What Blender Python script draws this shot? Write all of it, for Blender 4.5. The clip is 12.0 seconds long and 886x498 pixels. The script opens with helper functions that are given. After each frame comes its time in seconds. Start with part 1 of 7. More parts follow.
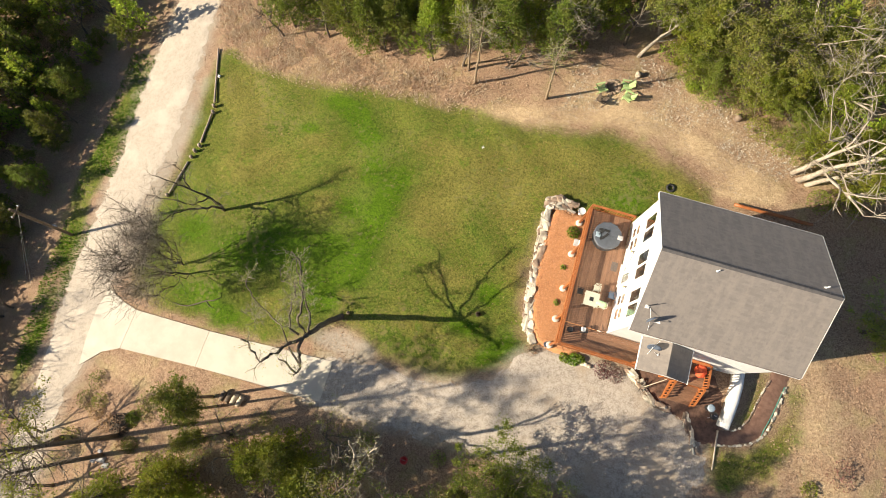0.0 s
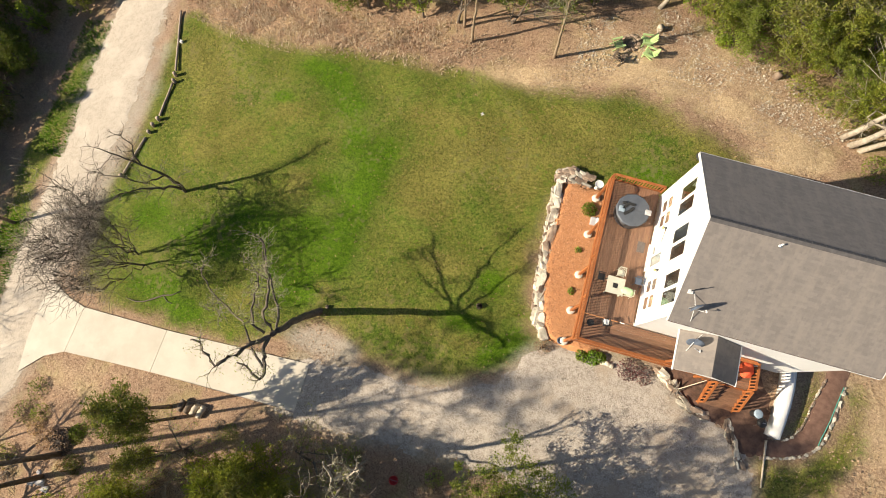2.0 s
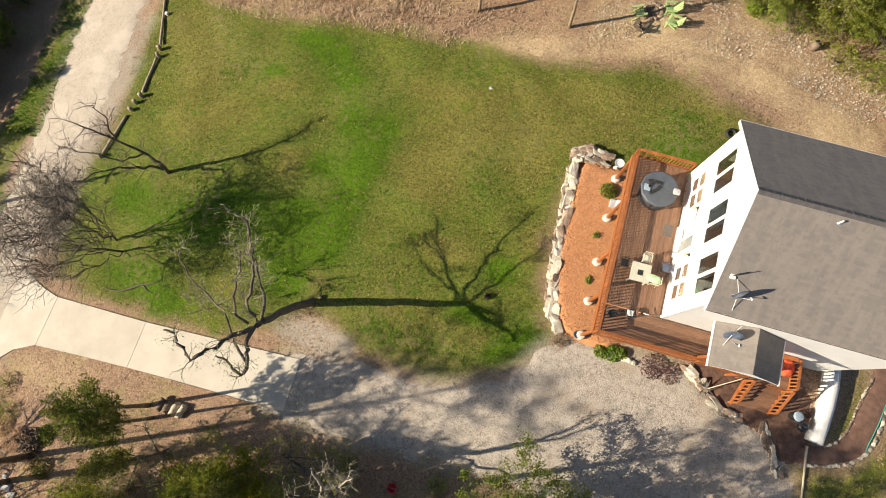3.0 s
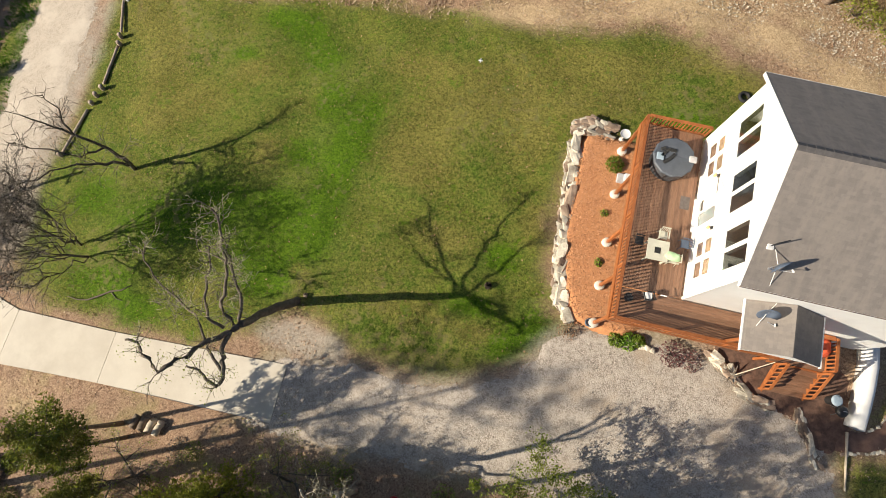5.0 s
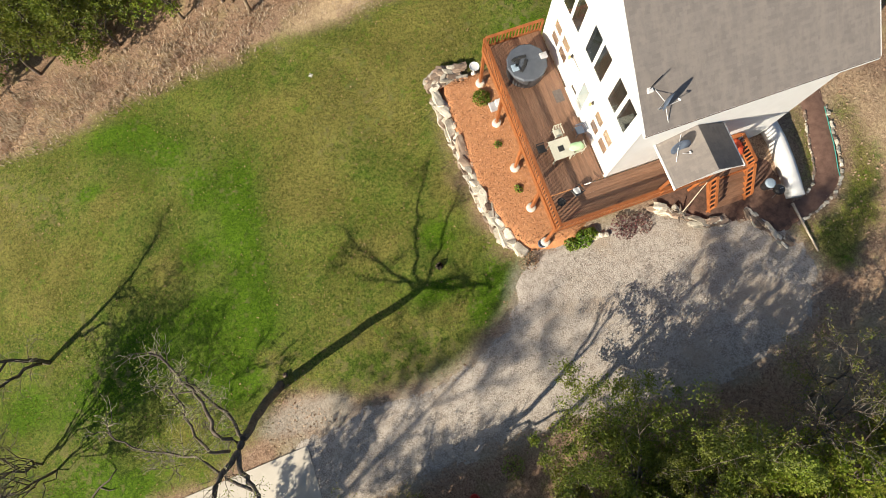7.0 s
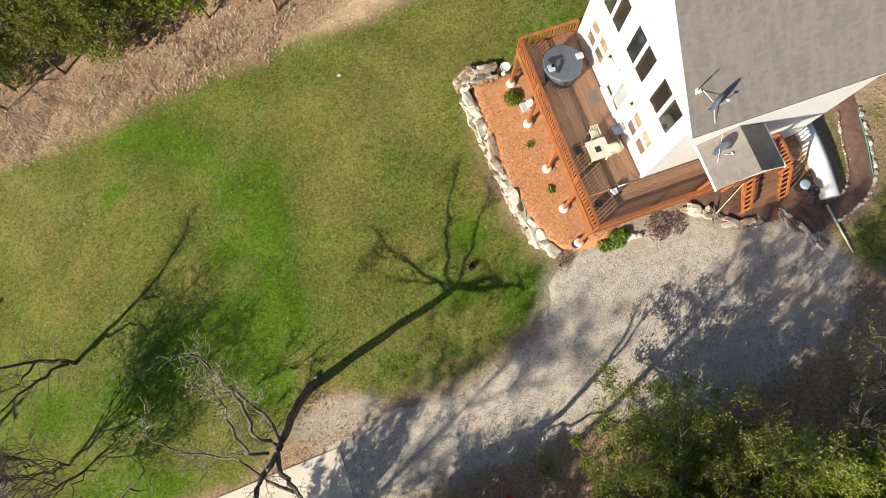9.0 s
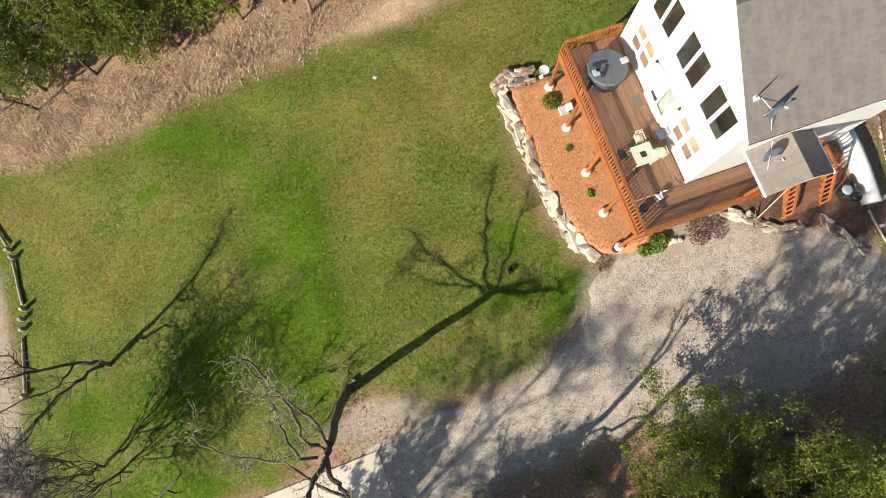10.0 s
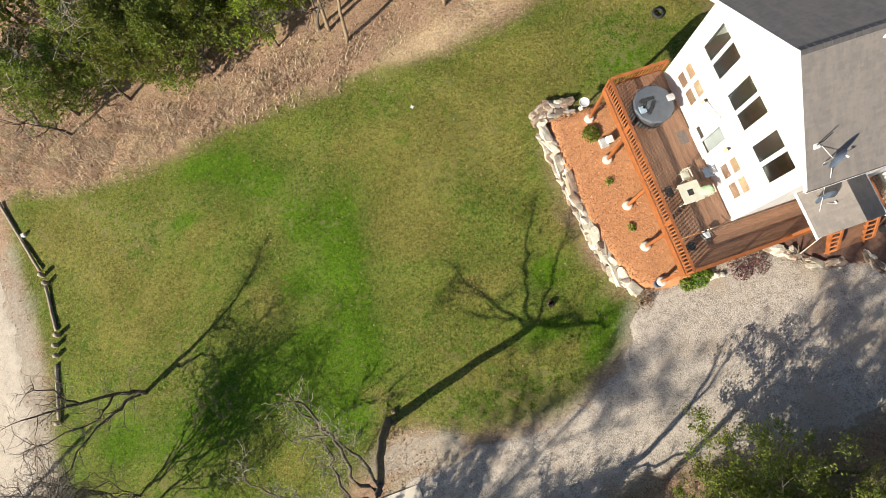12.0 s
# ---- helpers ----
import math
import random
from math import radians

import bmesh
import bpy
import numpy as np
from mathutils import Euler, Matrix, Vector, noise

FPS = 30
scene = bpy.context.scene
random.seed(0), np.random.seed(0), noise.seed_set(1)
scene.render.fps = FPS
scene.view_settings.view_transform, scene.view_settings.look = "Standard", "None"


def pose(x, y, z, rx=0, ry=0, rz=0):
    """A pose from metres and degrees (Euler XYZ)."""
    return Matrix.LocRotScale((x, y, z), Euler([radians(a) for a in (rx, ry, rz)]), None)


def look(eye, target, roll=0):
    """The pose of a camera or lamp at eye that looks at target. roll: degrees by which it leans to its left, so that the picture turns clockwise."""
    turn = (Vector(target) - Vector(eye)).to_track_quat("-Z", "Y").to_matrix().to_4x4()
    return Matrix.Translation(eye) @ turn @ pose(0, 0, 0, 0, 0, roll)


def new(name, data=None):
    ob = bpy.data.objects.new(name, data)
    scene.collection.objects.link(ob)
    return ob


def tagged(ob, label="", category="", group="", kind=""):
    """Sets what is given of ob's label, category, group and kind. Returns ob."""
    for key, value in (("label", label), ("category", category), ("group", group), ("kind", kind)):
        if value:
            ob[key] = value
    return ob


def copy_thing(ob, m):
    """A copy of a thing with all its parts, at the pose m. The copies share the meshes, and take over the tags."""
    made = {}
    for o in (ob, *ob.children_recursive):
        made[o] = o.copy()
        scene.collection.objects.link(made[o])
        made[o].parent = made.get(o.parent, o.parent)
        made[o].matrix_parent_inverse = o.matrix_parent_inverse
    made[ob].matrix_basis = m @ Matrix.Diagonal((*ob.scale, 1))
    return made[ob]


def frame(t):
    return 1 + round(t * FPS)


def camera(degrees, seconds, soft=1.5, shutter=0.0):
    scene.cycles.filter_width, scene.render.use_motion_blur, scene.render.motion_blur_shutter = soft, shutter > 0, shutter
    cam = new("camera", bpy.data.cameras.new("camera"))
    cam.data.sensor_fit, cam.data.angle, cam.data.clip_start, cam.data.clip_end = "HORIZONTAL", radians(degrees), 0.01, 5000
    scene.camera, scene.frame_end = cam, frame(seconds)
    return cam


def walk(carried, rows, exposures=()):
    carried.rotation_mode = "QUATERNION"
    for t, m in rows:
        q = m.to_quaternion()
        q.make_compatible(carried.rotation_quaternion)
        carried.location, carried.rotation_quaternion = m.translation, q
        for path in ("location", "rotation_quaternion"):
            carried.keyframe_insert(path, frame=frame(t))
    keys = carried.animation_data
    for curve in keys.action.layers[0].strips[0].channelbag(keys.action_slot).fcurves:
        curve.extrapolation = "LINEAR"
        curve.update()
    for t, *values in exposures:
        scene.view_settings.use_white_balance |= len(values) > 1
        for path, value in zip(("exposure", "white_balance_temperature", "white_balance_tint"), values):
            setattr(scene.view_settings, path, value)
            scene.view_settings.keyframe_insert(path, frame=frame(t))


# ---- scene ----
cam = camera(75.08, 12.0, 0.95)
# seconds, eye x y z, yaw, pitch, lean
ROWS = [
    (0.0, 0.002, 0.002, 40.403, 17.044, -76.665, -0.551),
    (0.5, -0.047, 0.100, 39.019, 16.589, -76.592, -0.332),
    (1.0, -0.069, 0.248, 37.416, 16.229, -76.657, -0.143),
    (1.5, -0.057, 0.303, 35.661, 15.747, -76.684, 0.186),
    (2.0, 0.006, 0.430, 33.791, 15.548, -76.813, 0.225),
    (2.5, -0.010, 0.358, 31.930, 15.654, -76.844, 0.223),
    (3.0, -0.154, 0.288, 30.265, 16.065, -76.864, -0.049),
    (3.2, -0.222, 0.265, 29.774, 16.965, -77.048, -0.718),
    (4.8, -0.357, 0.576, 27.223, 14.398, -77.245, 0.609),
    (5.0, -0.338, 0.397, 27.208, 12.650, -77.137, 0.599),
    (5.5, -0.560, 0.521, 27.206, 1.791, -77.442, 0.230),
    (6.0, -0.635, 0.519, 27.173, -14.905, -77.681, -0.201),
    (6.5, -0.643, 0.503, 27.017, -19.021, -77.922, -0.509),
    (8.5, -1.553, 0.850, 27.053, -19.302, -78.105, -0.154),
    (9.0, -2.315, 1.148, 26.904, -19.623, -77.988, 0.198),
    (9.5, -3.157, 1.650, 26.885, -19.479, -78.108, 0.116),
    (10.0, -4.161, 2.145, 26.955, -19.368, -78.251, 0.175),
    (10.5, -4.997, 2.414, 27.056, -19.264, -78.144, 0.187),
    (11.0, -5.472, 3.011, 27.124, -19.255, -78.220, 0.177),
    (11.5, -5.642, 3.808, 27.172, -19.291, -78.188, 0.290),
    (12.0, -5.688, 4.394, 27.256, -19.225, -78.070, 0.302),
]
walk(cam, [(t, pose(x, y, z, 0, 0, yaw) @ pose(0, 0, 0, 90 + pitch, 0, 0) @ pose(0, 0, 0, 0, 0, lean)) for t, x, y, z, yaw, pitch, lean in ROWS],
     exposures=[(0.0, 0.95, 7100, 9), (2.5, 0.76, 7000, 9), (5.5, 0.60, 6700, 9), (8.5, 0.75, 6550, 8), (12.0, 0.77, 6450, 8)])

# ---- light ----
import collections

SUN_AZ, SUN_EL = radians(24.5), radians(24.5)     # the way the shadows fall, from +x; the sun's height
SUN_WAY = Vector((math.cos(SUN_AZ) * math.cos(SUN_EL), math.sin(SUN_AZ) * math.cos(SUN_EL), -math.sin(SUN_EL)))
world = bpy.data.worlds.new("sky")
scene.world = world
world.use_nodes = True
wn = world.node_tree.nodes
sky = wn.new("ShaderNodeTexSky")
sky.sky_type, sky.sun_disc, sky.ozone_density = "NISHITA", False, 3.5
sky.sun_elevation, sky.sun_rotation = SUN_EL, math.atan2(-SUN_WAY.x, -SUN_WAY.y)
wn["Background"].inputs["Strength"].default_value = 0.066
world.node_tree.links.new(sky.outputs["Color"], wn["Background"].inputs["Color"])
sun = new("sun", bpy.data.lights.new("sun", "SUN"))
sun.data.energy, sun.data.angle, sun.data.color = 5.0, radians(0.55), (1.0, 0.91, 0.76)
sun.matrix_world = look((-60, -30, 40), Vector((-60, -30, 40)) + SUN_WAY)


# ---- the lie of the land ----
def smooth(a, b, v):
    u = np.clip((np.asarray(v, float) - a) / (b - a), 0, 1)
    return u * u * (3 - 2 * u)


def land(x, y):
    """The ground's height: a slope that falls to the road and levels off under the house."""
    x, y = np.asarray(x, float), np.asarray(y, float)
    xc, yc = np.clip(x, -44, 30), np.clip(y, -22, 45)
    return -3.646 + 0.14678 * xc - 0.03618 * yc - 0.0021 * xc * xc


def gz(x, y):
    return float(land(x, y))


def inside(px, py, poly):
    """Metres inside (plus) or outside (minus) a closed outline."""
    p = np.array(poly, float)
    q = np.roll(p, -1, 0)
    best = np.full(px.shape, 1e9)
    odd = np.zeros(px.shape, bool)
    for (ax, ay), (bx, by) in zip(p, q):
        dx, dy = bx - ax, by - ay
        u = np.clip(((px - ax) * dx + (py - ay) * dy) / (dx * dx + dy * dy), 0, 1)
        best = np.minimum(best, np.hypot(px - ax - u * dx, py - ay - u * dy))
        if ay != by:
            odd ^= ((ay > py) != (by > py)) & (px < (bx - ax) * (py - ay) / (by - ay) + ax)
    return np.where(odd, best, -best)


def rounded(poly, times=2):
    """An outline with its corners cut."""
    p = np.array(poly, float)
    for _ in range(times):
        q = np.roll(p, -1, 0)
        p = np.stack([0.75 * p + 0.25 * q, 0.25 * p + 0.75 * q], 1).reshape(-1, 2)
    return p


LAWN = rounded([(-30.6, 25.8), (-27, 24), (-21, 22.5), (-14, 23.1), (-6, 22.7), (-1, 22.3), (4, 22.3), (7.4, 23.6), (10, 22.5), (13, 21.5), (15.6, 20.5), (16.1, 18.8), (13, 15.6),
                (7, 15.6), (3.7, 16.2), (3.6, 5.0), (6.2, 4.6), (3.3, 2.4), (0.5, 0.7), (-3, 0.2), (-6.2, 0.8), (-8.8, 3.0), (-11, 0.8), (-14, -0.7),
                (-20, -0.8), (-26, -0.6), (-29.6, 1.5), (-30.6, 6), (-29.8, 10), (-29.4, 14), (-30.6, 20)])
ROAD = rounded([(-38.6, 40), (-38.3, 30), (-37.9, 20), (-36.2, 11.2), (-36.0, 4.6), (-35.4, -2), (-34, -8.4), (-33.3, -14.5), (-33.6, -24), (-34, -40), (-30, -40),
                (-29.6, -24), (-29.5, -17), (-30.9, -10), (-29.9, -6.6), (-31, -0.2), (-31.9, 5.4), (-31.1, 13.3), (-32.2, 22), (-33.6, 31), (-33.8, 40)])
PARKING = rounded([(-10.6, -1.2), (-6.5, -0.1), (-3, -0.1), (-0.6, -0.2), (0.9, 0.3), (2.9, 1.2), (4.2, 2.4), (4.7, 3.9), (6.8, 4.6), (9.5, 4.5), (12.6, 4.6), (14.2, 3.1), (15.7, 2.7), (17.2, 2.2),
                   (18.2, 0.6), (18.6, -0.9), (17.3, -3.2), (13, -4.4), (8, -4.3), (4.5, -3.6), (0.5, -3.6), (-3.5, -4.2), (-6, -4.0), (-8.6, -4.1), (-10.6, -3.7)])
DRIVE = [(-8.7, -0.7), (-8.7, -3.9), (-24.6, -4.5), (-28.8, -5.6), (-30.4, -7.2), (-31.2, -2.2), (-30.7, -0.4), (-26.8, -1.4)]
BED = rounded([(4.6, 15.8), (7, 15.5), (9.8, 15.2), (9.8, 4.7), (5.6, 4.75), (4.85, 6.4), (4.4, 9), (4.3, 12), (4.35, 14.6)])
GRASS_E = rounded([(18.9, 1.3), (20.5, 1.3), (22.4, 2.6), (23.6, 4.6), (24.4, 7.6), (24.0, 2.0), (22, -0.6), (19.4, -1.8)])
GRASS_E2 = rounded([(20.9, 3.1), (21.5, 4.6), (21.9, 6.9), (21.3, 6.9), (20.8, 4.6), (20.4, 3.0)])
STRAW = rounded([(-1, 23.4), (4, 22.4), (8, 23.3), (12, 22.6), (16.5, 20.6), (20.5, 20.3), (19.5, 22.8), (14.5, 24.4), (9, 25.2), (4, 24.2)])
BRUSH = rounded([(-34, 33), (-31, 26.4), (-27, 24.2), (-21, 22.8), (-14, 23.4), (-6, 23.0), (-1, 23.0), (0, 25.5), (-6, 26.8), (-13, 26), (-20, 27), (-26, 29), (-31, 33)])
PATIO = rounded([(12.7, 4.8), (14.1, 3.5), (15.7, 2.9), (17.0, 2.5), (17.5, 1.5), (18.7, 1.5), (19.2, 2.6), (19.0, 5), (18.2, 6.5), (13, 6.5)])
PATH = rounded([(18.3, 2.3), (19.2, 2.5), (19.9, 2.6), (20.7, 3.0), (21.15, 3.8), (21.6, 5.3), (22.15, 6.9), (22.4, 9), (23.5, 9), (23.15, 6.8), (22.75, 5.2), (22.4, 4.0), (22.0, 2.9), (21.1, 2.2), (20.0, 1.8), (18.8, 1.45)], 1)

# ---- materials ----
def nodes_of(name):
    m = bpy.data.materials.new(name)
    m.use_nodes = True
    return m, m.node_tree.nodes, m.node_tree.links, m.node_tree.nodes["Principled BSDF"]


def noise_node(n, l, scale, detail=6, rough=0.6, coord=None):
    t = n.new("ShaderNodeTexNoise")
    t.inputs["Scale"].default_value, t.inputs["Detail"].default_value, t.inputs["Roughness"].default_value = scale, detail, rough
    if coord:
        l.new(coord, t.inputs["Vector"])
    return t.outputs["Fac"]


def mixed(n, l, fac, a, b):
    m = n.new("ShaderNodeMix")
    m.data_type = "RGBA"
    for sock, value in ((m.inputs[0], fac), (m.inputs[6], a), (m.inputs[7], b)):
        if isinstance(value, bpy.types.NodeSocket):
            l.new(value, sock)
        elif isinstance(value, tuple):
            sock.default_value = (*value, 1)
        else:
            sock.default_value = value
    return m.outputs[2]


def ranged(n, l, value, a, b, c=0.0, d=1.0):
    m = n.new("ShaderNodeMapRange")
    m.interpolation_type = "SMOOTHSTEP"
    for i, v in enumerate((a, b, c, d)):
        m.inputs[i + 1].default_value = v
    l.new(value, m.inputs[0])
    return m.outputs[0]


def maths(n, l, op, a, b=0.0):
    m = n.new("ShaderNodeMath")
    m.operation = op
    for i, v in enumerate((a, b)):
        if isinstance(v, bpy.types.NodeSocket):
            l.new(v, m.inputs[i])
        else:
            m.inputs[i].default_value = v
    return m.outputs[0]


def bumped(n, l, bsdf, height, strength, distance):
    b = n.new("ShaderNodeBump")
    b.inputs["Strength"].default_value, b.inputs["Distance"].default_value = strength, distance
    l.new(height, b.inputs["Height"])
    l.new(b.outputs["Normal"], bsdf.inputs["Normal"])


def material(name, a, b, rough=0.7, scale=6.0, fine=60.0, metal=0.0, bump=0.3, depth=0.01, stain=None, vary=0.0, where="world", stretch=None):
    """A surface that wanders between two colours at two scales, with fine relief; vary: how far pieces differ in tone."""
    m, n, l, p = nodes_of(name)
    if where == "world":
        coord = n.new("ShaderNodeNewGeometry").outputs["Position"]
    else:
        coord = n.new("ShaderNodeTexCoord").outputs["Object"]
    if stretch:
        v = n.new("ShaderNodeVectorMath")
        v.operation = "MULTIPLY"
        v.inputs[1].default_value = stretch
        l.new(coord, v.inputs[0])
        coord = v.outputs[0]
    big, small = noise_node(n, l, scale, 4, 0.6, coord), noise_node(n, l, fine, 3, 0.65, coord)
    mix = maths(n, l, "ADD", maths(n, l, "MULTIPLY", big, 0.6), maths(n, l, "MULTIPLY", small, 0.4))
    colour = mixed(n, l, ranged(n, l, mix, 0.34, 0.66), a, b)
    if stain:
        colour = mixed(n, l, ranged(n, l, noise_node(n, l, scale * 0.33, 5, 0.7, coord), 0.52, 0.72, 0, 0.75), colour, stain)
    if vary:
        h = n.new("ShaderNodeHueSaturation")
        rand = n.new("ShaderNodeObjectInfo").outputs["Random"]
        l.new(ranged(n, l, rand, 0, 1, 1 - vary, 1 + vary), h.inputs["Value"])
        l.new(colour, h.inputs["Color"])
        colour = h.outputs["Color"]
    l.new(colour, p.inputs["Base Color"])
    p.inputs["Metallic"].default_value = metal
    l.new(ranged(n, l, small, 0.2, 0.8, max(rough - 0.1, 0.02), min(rough + 0.1, 1)), p.inputs["Roughness"])
    if bump:
        bumped(n, l, p, mix, bump, depth)
    return m


def leafy(name, a, b, c, through_light=0.35):
    """Foliage: each leaf or spray takes its own tone; thin, so that some light comes through."""
    m, n, l, p = nodes_of(name)
    geo = n.new("ShaderNodeNewGeometry")
    tone = mixed(n, l, ranged(n, l, geo.outputs["Random Per Island"], 0, 1), a, b)
    coord = n.new("ShaderNodeTexCoord").outputs["Object"]
    tone = mixed(n, l, ranged(n, l, noise_node(n, l, 0.9, 4, 0.6, coord), 0.42, 0.68), tone, c)
    h = n.new("ShaderNodeHueSaturation")
    rand = n.new("ShaderNodeObjectInfo").outputs["Random"]
    l.new(ranged(n, l, rand, 0, 1, 0.75, 1.2), h.inputs["Value"])
    l.new(ranged(n, l, rand, 0, 1, 0.485, 0.515), h.inputs["Hue"])
    l.new(tone, h.inputs["Color"])
    l.new(h.outputs["Color"], p.inputs["Base Color"])
    p.inputs["Roughness"].default_value = 0.6
    t = n.new("ShaderNodeBsdfTranslucent")
    l.new(h.outputs["Color"], t.inputs["Color"])
    mx = n.new("ShaderNodeMixShader")
    mx.inputs[0].default_value = through_light
    l.new(p.outputs[0], mx.inputs[1])
    l.new(t.outputs[0], mx.inputs[2])
    l.new(mx.outputs[0], n["Material Output"].inputs["Surface"])
    return m


def attribute(n, name):
    a = n.new("ShaderNodeAttribute")
    a.attribute_name = name
    return a.outputs["Fac"]


def ground_material():
    m, n, l, p = nodes_of("ground_cover")
    pos = n.new("ShaderNodeNewGeometry").outputs["Position"]
    huge, big, mid = noise_node(n, l, 0.12, 3, 0.5, pos), noise_node(n, l, 0.55, 5, 0.6, pos), noise_node(n, l, 2.2, 5, 0.65, pos)
    fine, grain = noise_node(n, l, 9, 4, 0.7, pos), noise_node(n, l, 34, 3, 0.7, pos)
    wob = maths(n, l, "ADD", maths(n, l, "MULTIPLY", maths(n, l, "SUBTRACT", big, 0.5), 2.6), maths(n, l, "MULTIPLY", maths(n, l, "SUBTRACT", fine, 0.5), 1.8))
    speck = maths(n, l, "ADD", maths(n, l, "MULTIPLY", noise_node(n, l, 4.6, 5, 0.75, pos), 0.2), maths(n, l, "ADD", maths(n, l, "MULTIPLY", fine, 0.24), maths(n, l, "MULTIPLY", grain, 0.56)))
    # leaf litter and bare soil under the trees
    litter = mixed(n, l, ranged(n, l, speck, 0.42, 0.60), (0.135, 0.078, 0.050), (0.58, 0.40, 0.27))
    litter = mixed(n, l, ranged(n, l, mid, 0.45, 0.7, 0, 0.7), litter, (0.36, 0.222, 0.148))
    litter = mixed(n, l, ranged(n, l, big, 0.5, 0.68, 0, 0.6), litter, (0.23, 0.205, 0.085))
    # mown grass, from straw-coloured to green
    dry = mixed(n, l, ranged(n, l, speck, 0.455, 0.555), (0.074, 0.067, 0.016), (0.345, 0.300, 0.080))
    green = mixed(n, l, ranged(n, l, speck, 0.455, 0.555), (0.034, 0.062, 0.008), (0.170, 0.235, 0.031))
    lush = mixed(n, l, ranged(n, l, speck, 0.45, 0.56), (0.030, 0.070, 0.003), (0.130, 0.235, 0.010))
    turf = mixed(n, l, ranged(n, l, maths(n, l, "ADD", maths(n, l, "ADD", maths(n, l, "MULTIPLY", mid, 0.3), maths(n, l, "MULTIPLY", big, 0.35)), maths(n, l, "MULTIPLY", fine, 0.35)), 0.41, 0.61), green, dry)
    turf = mixed(n, l, ranged(n, l, maths(n, l, "ADD", attribute(n, "tan"), maths(n, l, "MULTIPLY", maths(n, l, "SUBTRACT", mid, 0.5), 1.2)), 0.15, 0.95, 0, 0.8), turf, dry)
    patchy = maths(n, l, "ADD", maths(n, l, "ADD", maths(n, l, "SUBTRACT", mid, 0.5), maths(n, l, "SUBTRACT", big, 0.5)), maths(n, l, "SUBTRACT", fine, 0.5))
    turf = mixed(n, l, ranged(n, l, maths(n, l, "ADD", attribute(n, "lush"), maths(n, l, "MULTIPLY", patchy, 2.6)), 0.1, 0.95, 0, 0.95), turf, lush)
    turf = mixed(n, l, ranged(n, l, maths(n, l, "ADD", maths(n, l, "MULTIPLY", huge, 0.4), maths(n, l, "MULTIPLY", mid, 0.6)), 0.54, 0.62, 0, 0.5), turf, (0.23, 0.185, 0.09))
    straw = mixed(n, l, ranged(n, l, speck, 0.42, 0.58), (0.31, 0.21, 0.115), (0.72, 0.55, 0.35))
    gravel = mixed(n, l, ranged(n, l, speck, 0.36, 0.64), (0.25, 0.21, 0.165), (0.52, 0.46, 0.385))
    colour = mixed(n, l, ranged(n, l, maths(n, l, "ADD", attribute(n, "straw"), maths(n, l, "MULTIPLY", wob, 1.5)), -1.8, 0.9, 0, 0.92), litter, straw)
    colour = mixed(n, l, ranged(n, l, maths(n, l, "ADD", attribute(n, "lawn"), wob), -0.8, 0.8), colour, turf)
    colour = mixed(n, l, ranged(n, l, maths(n, l, "ADD", attribute(n, "gravel"), wob), -1.5, 0.6, 0, 0.85), colour, gravel)
    l.new(colour, p.inputs["Base Color"])
    p.inputs["Roughness"].default_value = 0.95
    p.inputs["Specular IOR Level"].default_value = 0.15
    bumped(n, l, p, maths(n, l, "ADD", maths(n, l, "MULTIPLY", mid, 0.6), maths(n, l, "MULTIPLY", speck, 0.8)), 0.85, 0.08)
    return m


def gravel_material(name, light, dark, dust):
    m, n, l, p = nodes_of(name)
    pos = n.new("ShaderNodeNewGeometry").outputs["Position"]
    stone = n.new("ShaderNodeTexVoronoi")
    stone.inputs["Scale"].default_value = 22
    l.new(pos, stone.inputs["Vector"])
    tone = n.new("ShaderNodeSeparateColor")
    l.new(stone.outputs["Color"], tone.inputs[0])
    big, mid = noise_node(n, l, 0.4, 5, 0.6, pos), noise_node(n, l, 2.5, 5, 0.65, pos)
    colour = mixed(n, l, ranged(n, l, tone.outputs[0], 0, 1), dark, light)
    colour = mixed(n, l, ranged(n, l, mid, 0.4, 0.68, 0, 0.75), colour, light)
    colour = mixed(n, l, ranged(n, l, big, 0.5, 0.7, 0, 0.7), colour, dust)
    l.new(colour, p.inputs["Base Color"])
    p.inputs["Roughness"].default_value = 0.95
    p.inputs["Specular IOR Level"].default_value = 0.2
    bumped(n, l, p, maths(n, l, "ADD", maths(n, l, "MULTIPLY", stone.outputs["Distance"], -0.6), maths(n, l, "MULTIPLY", mid, 0.8)), 0.5, 0.05)
    return m


